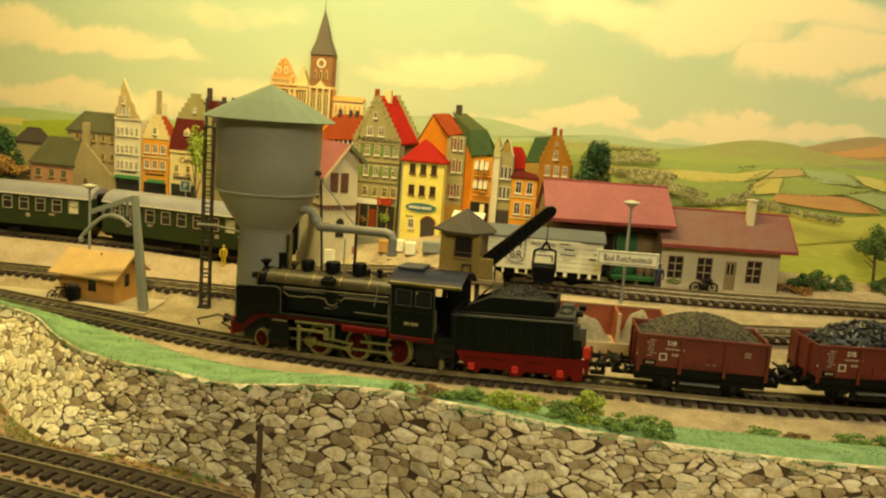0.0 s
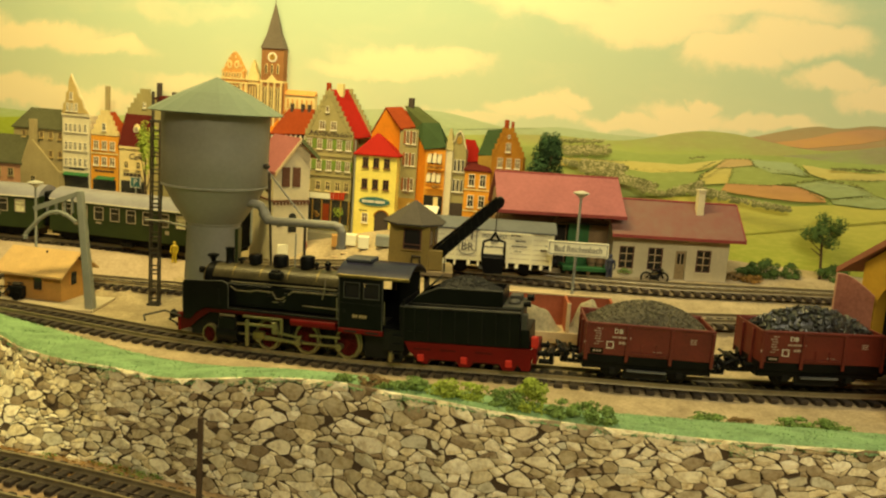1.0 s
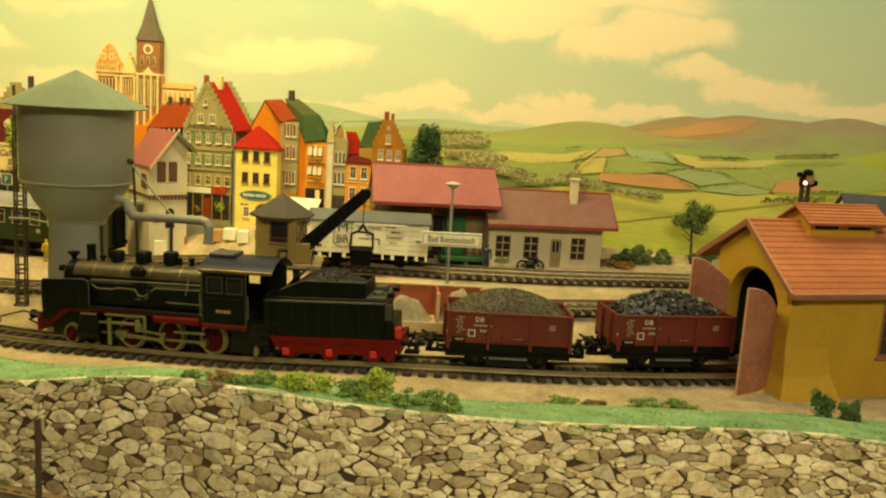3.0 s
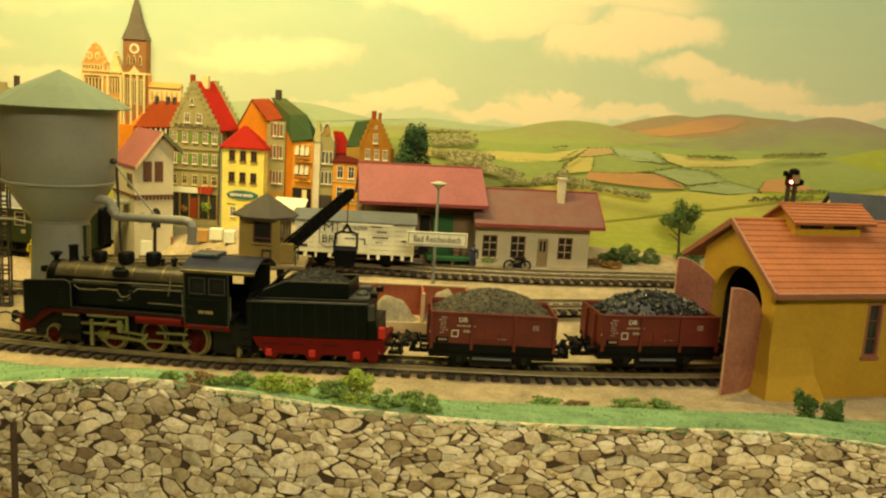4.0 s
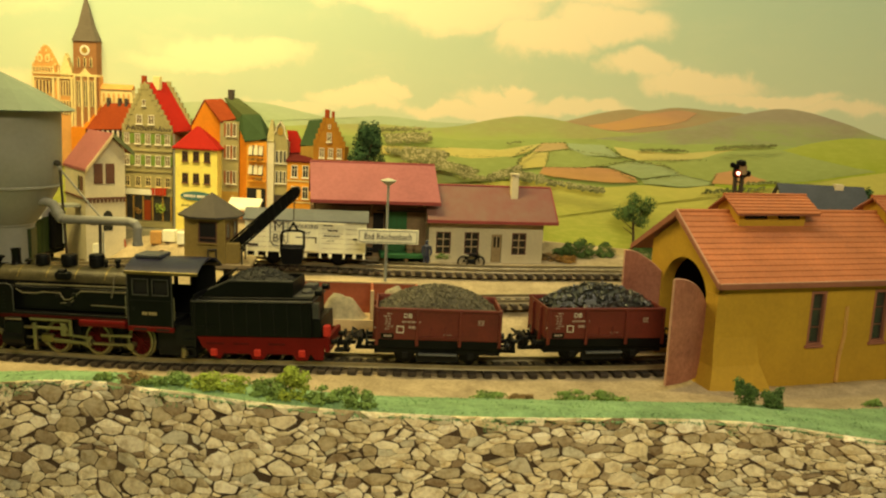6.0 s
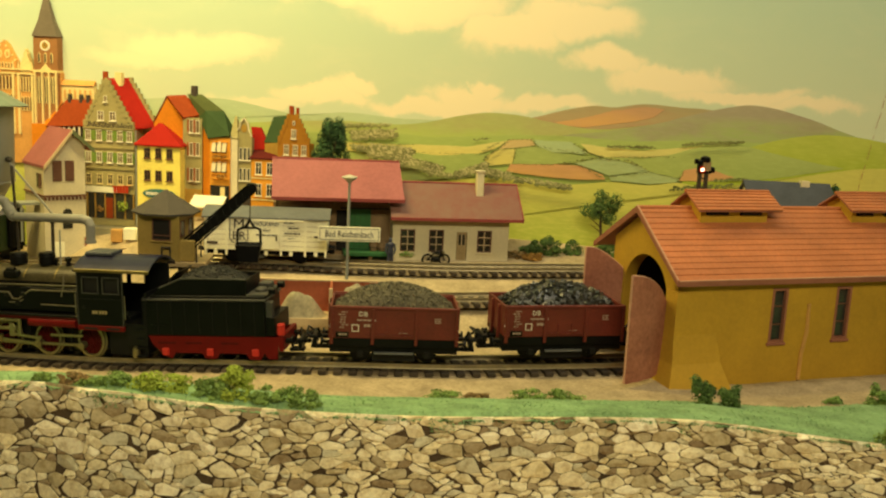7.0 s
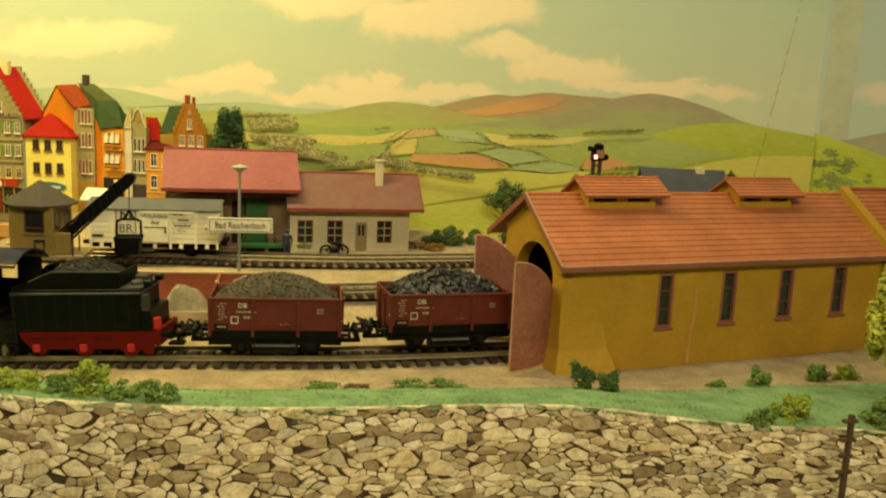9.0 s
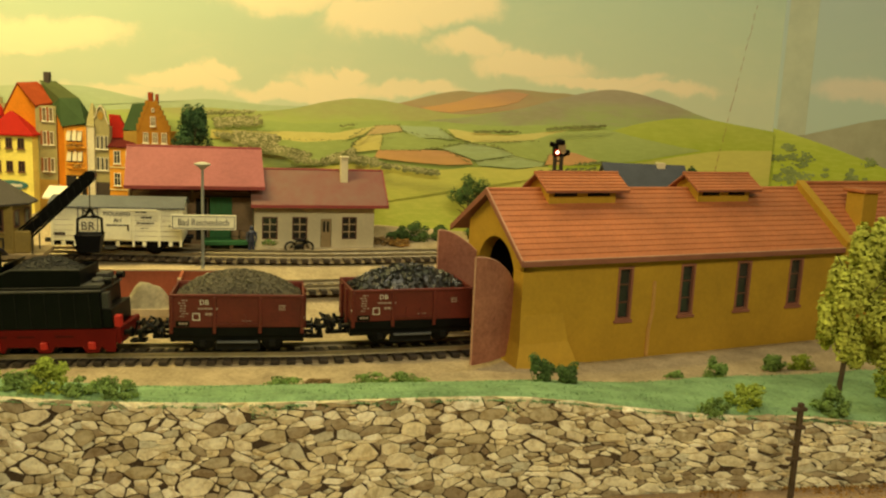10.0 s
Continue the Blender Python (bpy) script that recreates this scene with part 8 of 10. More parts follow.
        part("hoop", B(lathe, [(2.65, h * 0.28), (2.75, h * 0.36)], 16), LATTICE, t)


station()
bicycle("motorcycle", "black model motorcycle parked before the station", 344.5, 744.5, 18.0, 4, 1.0, True)
tagged(part("station_platform", B(box, 242, 470, 0, 40, -1.2, 0.8), SLAB, None, at=(0, 745, 17.6), yaw=0), "pale platform strip before the station", "platform", kind="structure")


# ---- half-timbered house with pink roof by the square ----
def timber_house():
    T = thing("half_timbered_house", "cream half-timbered house with pink roof and brown shutters", "house", (101.9, 795, 16.6), 34)
    W, Dp, E, A, F, G = 25.5, 40.0, 46.6, 70.0, 63.0, 0.66
    part("gable_wall", B(slabxz, [(0, 0), (W, 0), (W, F), (W * G, A - 2), (0, E)], 0, 1.5), STATION, T)
    part("plinth", B(box, 0.1, W - 0.1, 0.1, Dp, -16.6, 0), STATION, T)
    part("long_wall", B(box, 0, 1.5, 1.5, Dp, 0, E), STATION, T)
    part("far_wall", B(box, W - 1.5, W, 1.5, Dp, 0, F), STATION, T)
    part("back_wall", B(slabxz, [(1.5, 0), (W - 1.5, 0), (W - 1.5, F), (W * G, A - 2), (1.5, E)], Dp - 1.5, Dp), STATION, T)
    roof = part("roof", B(slabxz, [(-0.6, E + 0.1), (W * G, A - 0.6), (W + 4.2, F - 5.5), (W + 4.2, F - 4.0), (W * G, A + 1.2), (-0.6, E + 1.9)], -4, Dp + 2), PINKROOF, T, "faded pink-red roof")
    part("verge_board", B(slabxz, [(-0.9, E - 0.5), (W * G, A - 0.9), (W * G, A + 1.5), (-0.9, E + 2.0)], -5, -4), PALEWOOD, roof, "pale verge board")
    part("verge_board", B(slabxz, [(W * G, A - 1.8), (W + 4.6, F - 6.6), (W + 4.6, F - 3.6), (W * G, A + 1.6)], -5, -4), R_VERGE, roof, "dull green verge board")
    for x0 in (5.5, 13.0):
        sh = part("shutter", B(box, x0, x0 + 5.6, -0.7, 0, 38.5, 51.5, 0.15), WOODFRAME, T, "brown window shutter")
        for k in range(4):
            part("slat", B(box, x0 + 0.8, x0 + 4.8, -0.9, -0.65, 40 + k * 2.8, 40.7 + k * 2.8), WOODFRAME, sh)
    for i in range(11):
        part("rafter_end", B(box, i * 2.4, i * 2.4 + 1.1, -1.4, 0, 26.6, 28.4), WOODFRAME, T)
    part("string_course", B(box, -0.4, W + 0.4, -0.9, 0, 28.6, 29.8), WOODFRAME, T)
    part("string_course", B(box, -0.9, 0, 0, Dp, 28.6, 29.8), WOODFRAME, T)
    arch = [(14 + 3 * math.cos(q), 17 + 4 * math.sin(q)) for q in [math.pi * i / 10 for i in range(11)]]
    part("arched_window", B(slabxz, [(17, 8), *arch, (11, 8)], -0.4, 0), PANE, T, "dark arched window")
    part("window", B(box, 3, 6.4, -0.4, 0, 12, 18), PANE, T)
    w = part("window", B(box, -0.4, 0, 8, 13, 34, 43), PANE, T)
    part("shutter", B(box, -0.8, 0, 4, 7.6, 34, 43), WOODFRAME, T, "brown window shutter")
    part("porch_roof", B(slabyz, [(8, 23), (20, 23), (20, 24.6), (8, 24.6)], -12, -0.4), CONCRETE, T, "grey-green porch roof")
    for y in (9, 19):
        part("porch_post", B(rod, (-11, y, 0), (-11, y, 23), 0.7, seg=8), CONCRETE, T)


R_VERGE = mat("verge_green", (0.12, 0.14, 0.06), 0.7, 0, 0.2, 100, 0.1)
timber_house()


# ---- town of half-relief houses along the backdrop ----
def town_paint(name, col, st=0.15):
    return mat(name, col, 0.8, 0, 0.13, 90, 0.12, stain=st, spec=0.12)


T_STONE = town_paint("town_stone", (0.39, 0.315, 0.155), 0.35)
T_SALMON = town_paint("town_salmon", (0.54, 0.29, 0.16), 0.25)
T_WHITE = town_paint("town_white", (0.72, 0.64, 0.44))
T_ORANGE = town_paint("town_orange", (0.74, 0.33, 0.04))
T_CREAM = town_paint("town_cream", (0.80, 0.64, 0.30))
T_GREY = town_paint("town_grey_green", (0.36, 0.31, 0.14), 0.25)
T_YELLOW = town_paint("town_yellow", (0.88, 0.74, 0.17), 0.06)
T_DEEPOR = town_paint("town_deep_orange", (0.68, 0.22, 0.015))
T_OCHRE = town_paint("town_ochre", (0.40, 0.24, 0.05))
T_GABLE = town_paint("town_buff_gable", (0.56, 0.42, 0.17), 0.25)
T_BROWNBR = town_paint("town_brown_brick", (0.36, 0.16, 0.02), 0.25)
T_CHURCH = town_paint("church_brick", (0.66, 0.33, 0.10))
R_RED = town_paint("roof_red", (0.36, 0.016, 0.009))
R_DKRED = town_paint("roof_dark_red", (0.10, 0.014, 0.011))
R_BROWN = town_paint("roof_brown_red", (0.30, 0.052, 0.012), 0.3)
R_GREEN = town_paint("roof_green", (0.045, 0.078, 0.030), 0.3)
R_OLIVE = town_paint("roof_olive", (0.085, 0.10, 0.035), 0.3)
R_MOSS = town_paint("roof_moss", (0.115, 0.115, 0.06), 0.35)
R_DARK = town_paint("roof_dark", (0.07, 0.055, 0.045))
SPIRE = town_paint("spire_slate", (0.16, 0.13, 0.10))
T_SHUT = town_paint("shutter_green", (0.17, 0.25, 0.045))
T_SHUTBROWN = town_paint("shutter_brown", (0.32, 0.11, 0.04))
TEAL = town_paint("sign_teal", (0.06, 0.17, 0.17))
SIGNRED = town_paint("sign_red", (0.5, 0.05, 0.02))
TOWN_C, TOWN_S = math.cos(math.atan(-0.208)), math.sin(math.atan(-0.208))
window_meshes = {}


def town_at(a, y, z):
    """A place in the town: along the backdrop, before it, and up."""
    return (a * TOWN_C - (y) * TOWN_S, 866 + a * TOWN_S + y * TOWN_C, z)


def town_window(parent, x, y, z, w, h, frame_m, pane_m, bars_n=1, sill=True):
    key = (w, h, frame_m.name, bars_n, sill)
    if key not in window_meshes:
        bm = bmesh.new()
        t = max(0.28, w * 0.09)
        m, k = w / 2, h * 0.6
        lights = [(t, m - 0.13, t, k), (m + 0.13, w - t, t, k), (t, m - 0.13, k + 0.26, h - t), (m + 0.13, w - t, k + 0.26, h - t)] if bars_n else [(t, w - t, t, h - t)]
        wall_with_holes(bm, 0, w, 0, h, -0.45, 0.45, lights)
        bmesh.ops.remove_doubles(bm, verts=bm.verts[:], dist=0.01)
        window_meshes[key] = mesh_of("window", bm, frame_m)
        window_meshes[key + ("sill",)] = mesh_of("sill", B(box, -0.5, w + 0.5, -0.9, 0.3, -0.6, -0.02), frame_m)
    if key + ("pane", pane_m.name) not in window_meshes:
        window_meshes[key + ("pane", pane_m.name)] = mesh_of("pane", B(box, 0.3, w - 0.3, -0.05, 0.1, 0.3, h - 0.3), pane_m)
    f = put("window", window_meshes[key], parent, (x, y - 0.15, z))
    put("pane", window_meshes[key + ("pane", pane_m.name)], f)
    if sill:
        put("sill", window_meshes[key + ("sill",)], f)
    return f


def steps(x0, x1, z0, zt, n, flat_top):
    """The outline of a stepped gable from the left eave to the right eave."""
    pts, xm = [(x0, z0)], (x0 + x1) / 2
    for i in range(n):
        xa = lerp(i / n, x0, xm - flat_top)
        zb = lerp((i + 1) / n, z0, zt)
        pts += [(xa, zb), (lerp((i + 1) / n, x0, xm - flat_top), zb)]
    return pts + [(x0 + x1 - p[0], p[1]) for p in pts[::-1]]


def house(label, a0, a1, base, eave, wall, y=0.0, depth=15.0, outline=None, yaw=0.0, name="town_house"):
    """A half-relief house: a body with its own front outline; gives the thing and its front wall."""
    H = thing(name, label, "house", town_at((a0 + a1) / 2, y, base), BD_YAW + yaw, "houses of the town")
    w = (a1 - a0) / 2
    if outline is None:
        outline = [(a0, eave), (a1, eave)]
    c = (a0 + a1) / 2
    f = part("front_wall", B(slabxz, [(-w, 0)] + [(x - c, z - base) for x, z in outline] + [(w, 0)], 0, 1.6), wall, H)
    part("body", B(box, -w + 0.1, w - 0.1, 1.6, depth, 0, eave - base), wall, H)
    return H, f, c


def grid(H, f, c, base, xs, zs, w, h, fm, pm, y=-0.1, bars_n=1, sill=True, shutters=None):
    for z in zs:
        for x in xs:
            town_window(f, x - c - w / 2, y, z - base, w, h, fm, pm, bars_n, sill)
            if shutters:
                for s in (-1, 1):
                    part("shutter", B(box, x - c + s * (w * 0.78) - w * 0.2, x - c + s * (w * 0.78) + w * 0.2, -0.6, 0, z - base, z - base + h), shutters, f)


def side_roof(H, x0, x1, z0, z1, material, depth=15, over=1.2, label="", xr0=None, xr1=None):
    """A roof whose ridge runs along the front."""
    xr0 = x0 if xr0 is None else xr0
    xr1 = x1 if xr1 is None else xr1
    bm = bmesh.new()
    v = [bm.verts.new(p) for p in ((x0 - over, -over, z0 - 0.6), (x1 + over, -over, z0 - 0.6), (xr1, depth * 0.55, z1), (xr0, depth * 0.55, z1), (x0 - over, depth, z0 - 0.6), (x1 + over, depth, z0 - 0.6),
                                   (x0 - over, -over, z0 - 1.6), (x1 + over, -over, z0 - 1.6))]
    for q in ((0, 1, 2, 3), (3, 2, 5, 4), (0, 3, 4), (1, 5, 2), (6, 7, 1, 0), (6, 4, 5, 7), (6, 0, 4), (7, 5, 1)):
        bm.faces.new([v[i] for i in q])
    bmesh.ops.recalc_face_normals(bm, faces=bm.faces[:])
    return part("roof", bm, material, H, label)


def gable_roof(H, x0, x1, xr, z0, z1, material, y0=1.6, depth=15, over=1.0, label=""):
    """A roof whose ridge runs back from the front gable."""
    bm = bmesh.new()
    slabxz(bm, [(x0 - over, z0), (xr, z1), (x1 + over, z0), (x1 + over, z0 + 1.2), (xr, z1 + 1.3), (x0 - over, z0 + 1.2)], y0, depth)
    return part("roof", bm, material, H, label)


def stack(H, x, y, z0, z1, w, material, name="chimney"):
    part(name, B(box, x - w / 2, x + w / 2, y, y + w, z0, z1, 0.15), material, H)


def awning(f, x0, x1, z, material):
    part("awning", B(slabyz, [(-3.2, z - 1.8), (0, z), (0, z - 0.5), (-3.2, z - 2.4)], x0, x1), material, f, "green shop awning")


# mill buildings
B0 = 0
H, f, c = house("large stone mill with moss-green roof and small arched windows", -121, -74, B0, 78, T_STONE, 3, 14)
side_roof(H, -23.5, 23.5, 78, 92, R_MOSS, 14, 1.2, "moss-green roof", -14, 23.5)
grid(H, f, c, B0, [-112, -104.5, -97, -89, -81], [70, 56], 3.4, 5.0, T_GABLE, PALE, bars_n=0)
H, f, c = house("low salmon and stone mill house with moss-green roof", -147, -108, B0, 51, T_SALMON, -6, 16)
side_roof(H, -19.5, 19.5, 51, 71, R_MOSS, 16, 1.5, "dark moss-green roof", -10, 30)
grid(H, f, c, B0, [-140, -128, -117], [40], 4.6, 6.0, T_STONE, PANE)
H, f, c = house("stone gable end of the mill house", -108, -75, B0, 46, T_STONE, -7, 16, [(-108, 50), (-101, 69), (-98, 69), (-75, 46)])
grid(H, f, c, B0, [-97], [36], 4, 6, T_STONE, PANE)
stack(H, -9, 3, 60, 84, 4.4, T_STONE)
H, f, c = house("dark little stone tower of the mill", -165, -142, B0, 66, T_STONE, -2, 14)
side_roof(H, -11.5, 11.5, 66, 76, R_DARK, 14, 1.0, "dark slate roof", -6, 6)
grid(H, f, c, B0, [-153], [38], 3.6, 5, T_STONE, PANE)

# white gabled house
out = [(-77, 89.5), (-76.2, 98), (-74.4, 98.6), (-73.8, 106), (-72.2, 107), (-71.6, 114), (-70.8, 116), (-69.6, 119.6), (-68.2, 116), (-66.6, 113), (-64.4, 109.6), (-62.8, 104), (-60.0, 101), (-58.2, 95), (-55.4, 92.5), (-54.4, 89.5)]
H, f, c = house("tall white town house with a pointed baroque gable", -77, -54, B0, 89.5, T_WHITE, 0, 14, out)
part("gable_face", B(slabxz, [(-11.2, 90), (-10.4, 97.4), (-8.6, 98), (-8.0, 105.4), (-6.4, 106.4), (-5.8, 113.4), (-4.1, 118.6), (-1.6, 112.6), (0.4, 109), (2.0, 103.4), (4.8, 100.4), (6.6, 94.6), (10.6, 91)], -0.5, 0), T_GABLE, f, "ochre painted gable")
part("cornice", B(box, -11.8, 11.8, -0.9, 0, 88.6, 90), T_WHITE, f)
grid(H, f, c, B0, [-73.6, -70, -66, -62, -57.5], [76.5, 63, 51], 2.5, 6.2, WHITEFRAME, PANE)
grid(H, f, c, B0, [-72, -68.5, -65], [92], 2.2, 6, WHITEFRAME, PANE, y=-0.6)
grid(H, f, c, B0, [-69], [100.5], 2.6, 5.5, WHITEFRAME, PALE, y=-0.6)
awning(f, -10.5, 11, 46.5, GREENPAINT)
bars(f, INK, -5.5, 48.4, -0.2, (2.4, 3, 2.6, 3), 1.2)
part("shop_front", B(box, -10, 10.5, -0.3, 0, 30, 43.5), PANE, f, "dark shop window")

# orange house with stepped cream gable
H, f, c = house("narrow orange house with a stepped cream gable", -53, -30.4, B0, 75.5, T_ORANGE, 0, 14, [(-53, 75.5), (-30.4, 75.5)])
part("gable", B(slabxz, [(x - c, z) for x, z in steps(-52.6, -30.8, 76, 94.5, 5, 1.6)], -0.4, 2), T_CREAM, H, "cream stepped gable")
gable_roof(H, -11, 11, 0, 76, 92, R_BROWN, 2, 14)
town_window(f, -1.6, -0.5, 79.5, 3.0, 5.4, WHITEFRAME, PANE)
grid(H, f, c, B0, [-48.4, -41.7, -35], [65.4, 53.5], 4.2, 6.4, WHITEFRAME, PALE)
part("string_course", B(box, -11.3, 11.3, -0.6, 0, 62, 63), T_CREAM, f)
bars(f, INK, -8, 48.6, -0.2, (2.6, 3, 2.2, 3, 3), 1.4)
awning(f, -6, 9, 45.5, GREENPAINT)
part("shop_front", B(box, -9.5, 9.5, -0.3, 0, 30, 43), PANE, f, "dark shop window")
stack(H, -3.6, 8, 88, 112, 2.8, T_STONE)

# cafe with deep dark red roof
H, f, c = house("cream cafe house with a steep dark red roof", -29.4, -6, B0, 70, T_CREAM, 0, 15)
side_roof(H, -11.7, 11.7, 70, 93.5, R_DKRED, 15, 0.8, "steep dark red roof")
dm = part("dormer", B(slabxz, [(-2.4, 79.5), (2.4, 79.5), (2.4, 83.6), (0, 86), (-2.4, 83.6)], 3.4, 8), T_CREAM, H, "white dormer")
town_window(dm, -1.7, 3.2, 80, 3.4, 3.8, WHITEFRAME, PALE, sill=False)
part("scallop", B(box, -11.7, 11.7, -0.9, 0, 67.6, 69.4), T_CREAM, f)
writing("Cafe", 6.0, INK, f, (1.5, -0.35, 62.0), font_shear=0.2)
grid(H, f, c, B0, [-23.4, -13.6], [53], 3.4, 5.4, T_CREAM, PANE)
bars(f, INK, -8, 47.4, -0.2, (1.6, 2.2, 2.8, 2.4, 3), 2.4)
part("shop_front", B(box, -10, 10.5, -0.3, 0, 30, 44), PANE, f, "dark shop window")
P = thing("parking_sign", "blue-green parking sign with a white letter", "sign", town_at(-8.6, -12, 0), BD_YAW)
part("pole", B(rod, (0, 0.5, 0), (0, 0.5, 42), 0.5, seg=8), CONCRETE, P)
bd = part("board", B(box, -4, 4, -0.3, 0.3, 41, 48.4, 0.2), TEAL, P)
part("board_edge", B(frame_bm, 8.2, 7.6, 0.45, 0.4), WHITEFRAME, bd, "white rim", at=(-4.1, 0, 40.9))
writing("P", 6.4, WHITE, bd, (0, -0.4, 44.7))

# grey stepped gables behind
for a0, a1, zt, m in ((-28, 0, 112, R_DKRED), (2, 30, 110, R_DARK)):
    H, f, c = house("grey stepped-gable house with dark roof behind the cafe", a0, a1, B0, 93, T_GREY, 8, 14, steps(a0, a1, 94, zt, 5, 1.5) if a0 < 0 else [(a0, 93), (a1, 93)])
    if a0 < 0:
        part("roof", B(slabxz, [(2, zt - 7), (14, 96), (26, 96), (14, zt - 4)], 2, 8), m, H, "dark red roof")
        stack(H, 10, 2, 98, 117, 3.0, R_DARK)
    else:
        side_roof(H, -14, 14, 93, 108, m, 10, 0.5, "dark roof")
        for x in (-9, -1, 9):
            stack(H, x, 4, 104, 111, 2.6, R_DARK)
    town_window(f, -1.2, -0.1, 98 if a0 < 0 else 84, 2.4, 4, WHITEFRAME, PANE)

# cathedral in low relief
C = thing("cathedral", "brick gothic cathedral relief with a clock tower and slate spire", "church", (town_at(70, 13, 0)[0], town_at(70, 13, 0)[1], 60), BD_YAW)
T_TOWER = town_paint("tower_brick", (0.32, 0.15, 0.06))
T_ARCH = town_paint("deep_arch_brown", (0.10, 0.04, 0.018))
part("nave", B(box, -25, 24, 0, 5, 0, 63), T_CHURCH, C)


def pointed(x0, x1, z0, z1):
    m, r = (x0 + x1) / 2, (x1 - x0) * 0.8
    return [(x0, z0), (x1, z0), (x1, z1 - r), (m + (x1 - x0) * 0.3, z1 - r * 0.4), (m, z1), (m - (x1 - x0) * 0.3, z1 - r * 0.4), (x0, z1 - r)]


def lancet(x0, x1, z0, z1, y, parent, pane=None):
    w = part("lancet", B(slabxz, pointed(x0, x1, z0, z1), y - 0.45, y), T_CREAM, parent, "cream pointed window surround")
    part("pane", B(slabxz, pointed(x0 + 0.38, x1 - 0.38, z0 + 0.3, z1 - 0.6), y - 0.6, y - 0.4), pane or T_ARCH, w)


front = part("west_front", B(slabxz, [(-25, 62), (-25, 70), (-23.5, 70), (-22.4, 74), (-20.4, 77.5), (-18.6, 80.5), (-16.0, 83), (-13.4, 80.5), (-11.4, 77), (-9.6, 73.5), (-7.5, 70), (-7.5, 62)], -0.6, 4), T_CHURCH, C, "orange brick gable of the west front")
for i in range(9):
    u = i / 8
    part("gable_cap", B(box, lerp(u, -24.4, -8.2) - 0.5, lerp(u, -24.4, -8.2) + 0.5, -0.9, 1, 70 + 12.4 * (1 - abs(2 * u - 1)) - 0.6, 70 + 12.4 * (1 - abs(2 * u - 1)) + 0.9), T_CREAM, front)
for x in (-19.0, -13.4):
    w = part("oval_window", B(slabxz, [(x + 1.9 * math.cos(2 * math.pi * i / 16), 74 + 2.9 * math.sin(2 * math.pi * i / 16)) for i in range(16)], -1.0, -0.5), T_CREAM, front, "cream oval window")
    part("pane", B(slabxz, [(x + 0.9 * math.cos(2 * math.pi * i / 12), 74 + 1.7 * math.sin(2 * math.pi * i / 12)) for i in range(12)], -1.15, -0.9), T_CHURCH, w)
part("gablet", B(slabxz, [(-4.6, 62), (-4.6, 69), (-3.4, 69), (-3.4, 72), (-2.2, 72), (-2.2, 75), (-1.4, 76), (-0.8, 78), (-0.2, 76), (0.8, 75), (0.8, 72), (2.0, 72), (2.0, 69), (3, 69), (3, 62)], -0.4, 4), T_CREAM, C, "cream stepped gablet")
part("choir", B(box, 24, 47, 0.5, 5, 0, 56), T_CREAM, C)
for i in range(6):
    lancet(25.5 + i * 3.6, 27.5 + i * 3.6, 46, 53, 0.5, C, T_CHURCH)
part("choir_roof", B(slabyz, [(-0.5, 55), (3, 58.5), (6, 55)], 24, 47), T_CHURCH, C)
tw = part("tower", B(box, 6.2, 23.2, -2.5, 5, 0, 87, 0.2), T_TOWER, C, "dark brick tower")
for z in (60.6, 63.4):
    part("cornice", B(box, -25.6, 6.0, -1.2, 0, z, z + 1.0), T_CREAM, C)
part("tower_band", B(box, 5.8, 23.6, -3.2, 5, 62.6, 64.2), T_CREAM, tw)
part("tower_gablet", B(slabxz, [(10.4, 64.2), (19, 64.2), (16.8, 66.0), (14.7, 68.6), (12.6, 66.0)], -3.0, -2.4), T_CREAM, tw, "small cream gablet")
part("clock_face", B(rod, (14.7, -2.9, 80.5), (14.7, -2.4, 80.5), 3.5, seg=24), WHITEFRAME, tw, "white clock face")
part("clock_centre", B(rod, (14.7, -3.1, 80.5), (14.7, -2.8, 80.5), 2.2, seg=20), T_OCHRE, tw)
bm = bmesh.new()
beam(bm, (14.7, -3.2, 80.5), (14.7, -3.2, 83.2), 0.4, 0.2)
beam(bm, (14.7, -3.2, 80.5), (16.2, -3.2, 79.6), 0.4, 0.2)
part("clock_pointer", bm, INK, tw)
bm = bmesh.new()
base = [bm.verts.new(p) for p in ((5.6, -3.4, 86.6), (23.8, -3.4, 86.6), (23.8, 5, 86.6), (5.6, 5, 86.6))]
mid = [bm.verts.new(p) for p in ((9.6, -1.8, 97), (19.8, -1.8, 97), (19.8, 3.4, 97), (9.6, 3.4, 97))]
tip = bm.verts.new((14.4, 1, 119))
for i in range(4):
    bm.faces.new((base[i], base[(i + 1) % 4], mid[(i + 1) % 4], mid[i]))
    bm.faces.new((mid[i], mid[(i + 1) % 4], tip))
bm.faces.new(base[::-1])
part("spire", bm, SPIRE, C, "grey slate spire")
part("finial", B(rod, (14.4, 1, 118), (14.4, 1, 126), 0.3, 0.1, seg=6), SPIRE, C)
for x in (-24.8, -10.4, -6.6, 3.2):
    part("buttress", B(box, x, x + 1.5, -1.6, 0, 20, 60.6), T_CREAM, C)
    part("pinnacle", B(rod, (x + 0.75, -0.8, 64.4), (x + 0.75, -0.8, 69.5), 0.8, 0.15, seg=4), T_CREAM, C)
for x in (6.6, 11.8, 16.6, 21.6):
    part("buttress", B(box, x, x + 1.1, -3.7, -2.4, 22, 62.6), T_CREAM, tw)
for i in range(5):
    lancet(-22.6 + i * 2.5, -20.6 + i * 2.5, 50, 60, 0, C)
    lancet(-22.6 + i * 2.5, -20.6 + i * 2.5, 37, 47.5, 0, C)
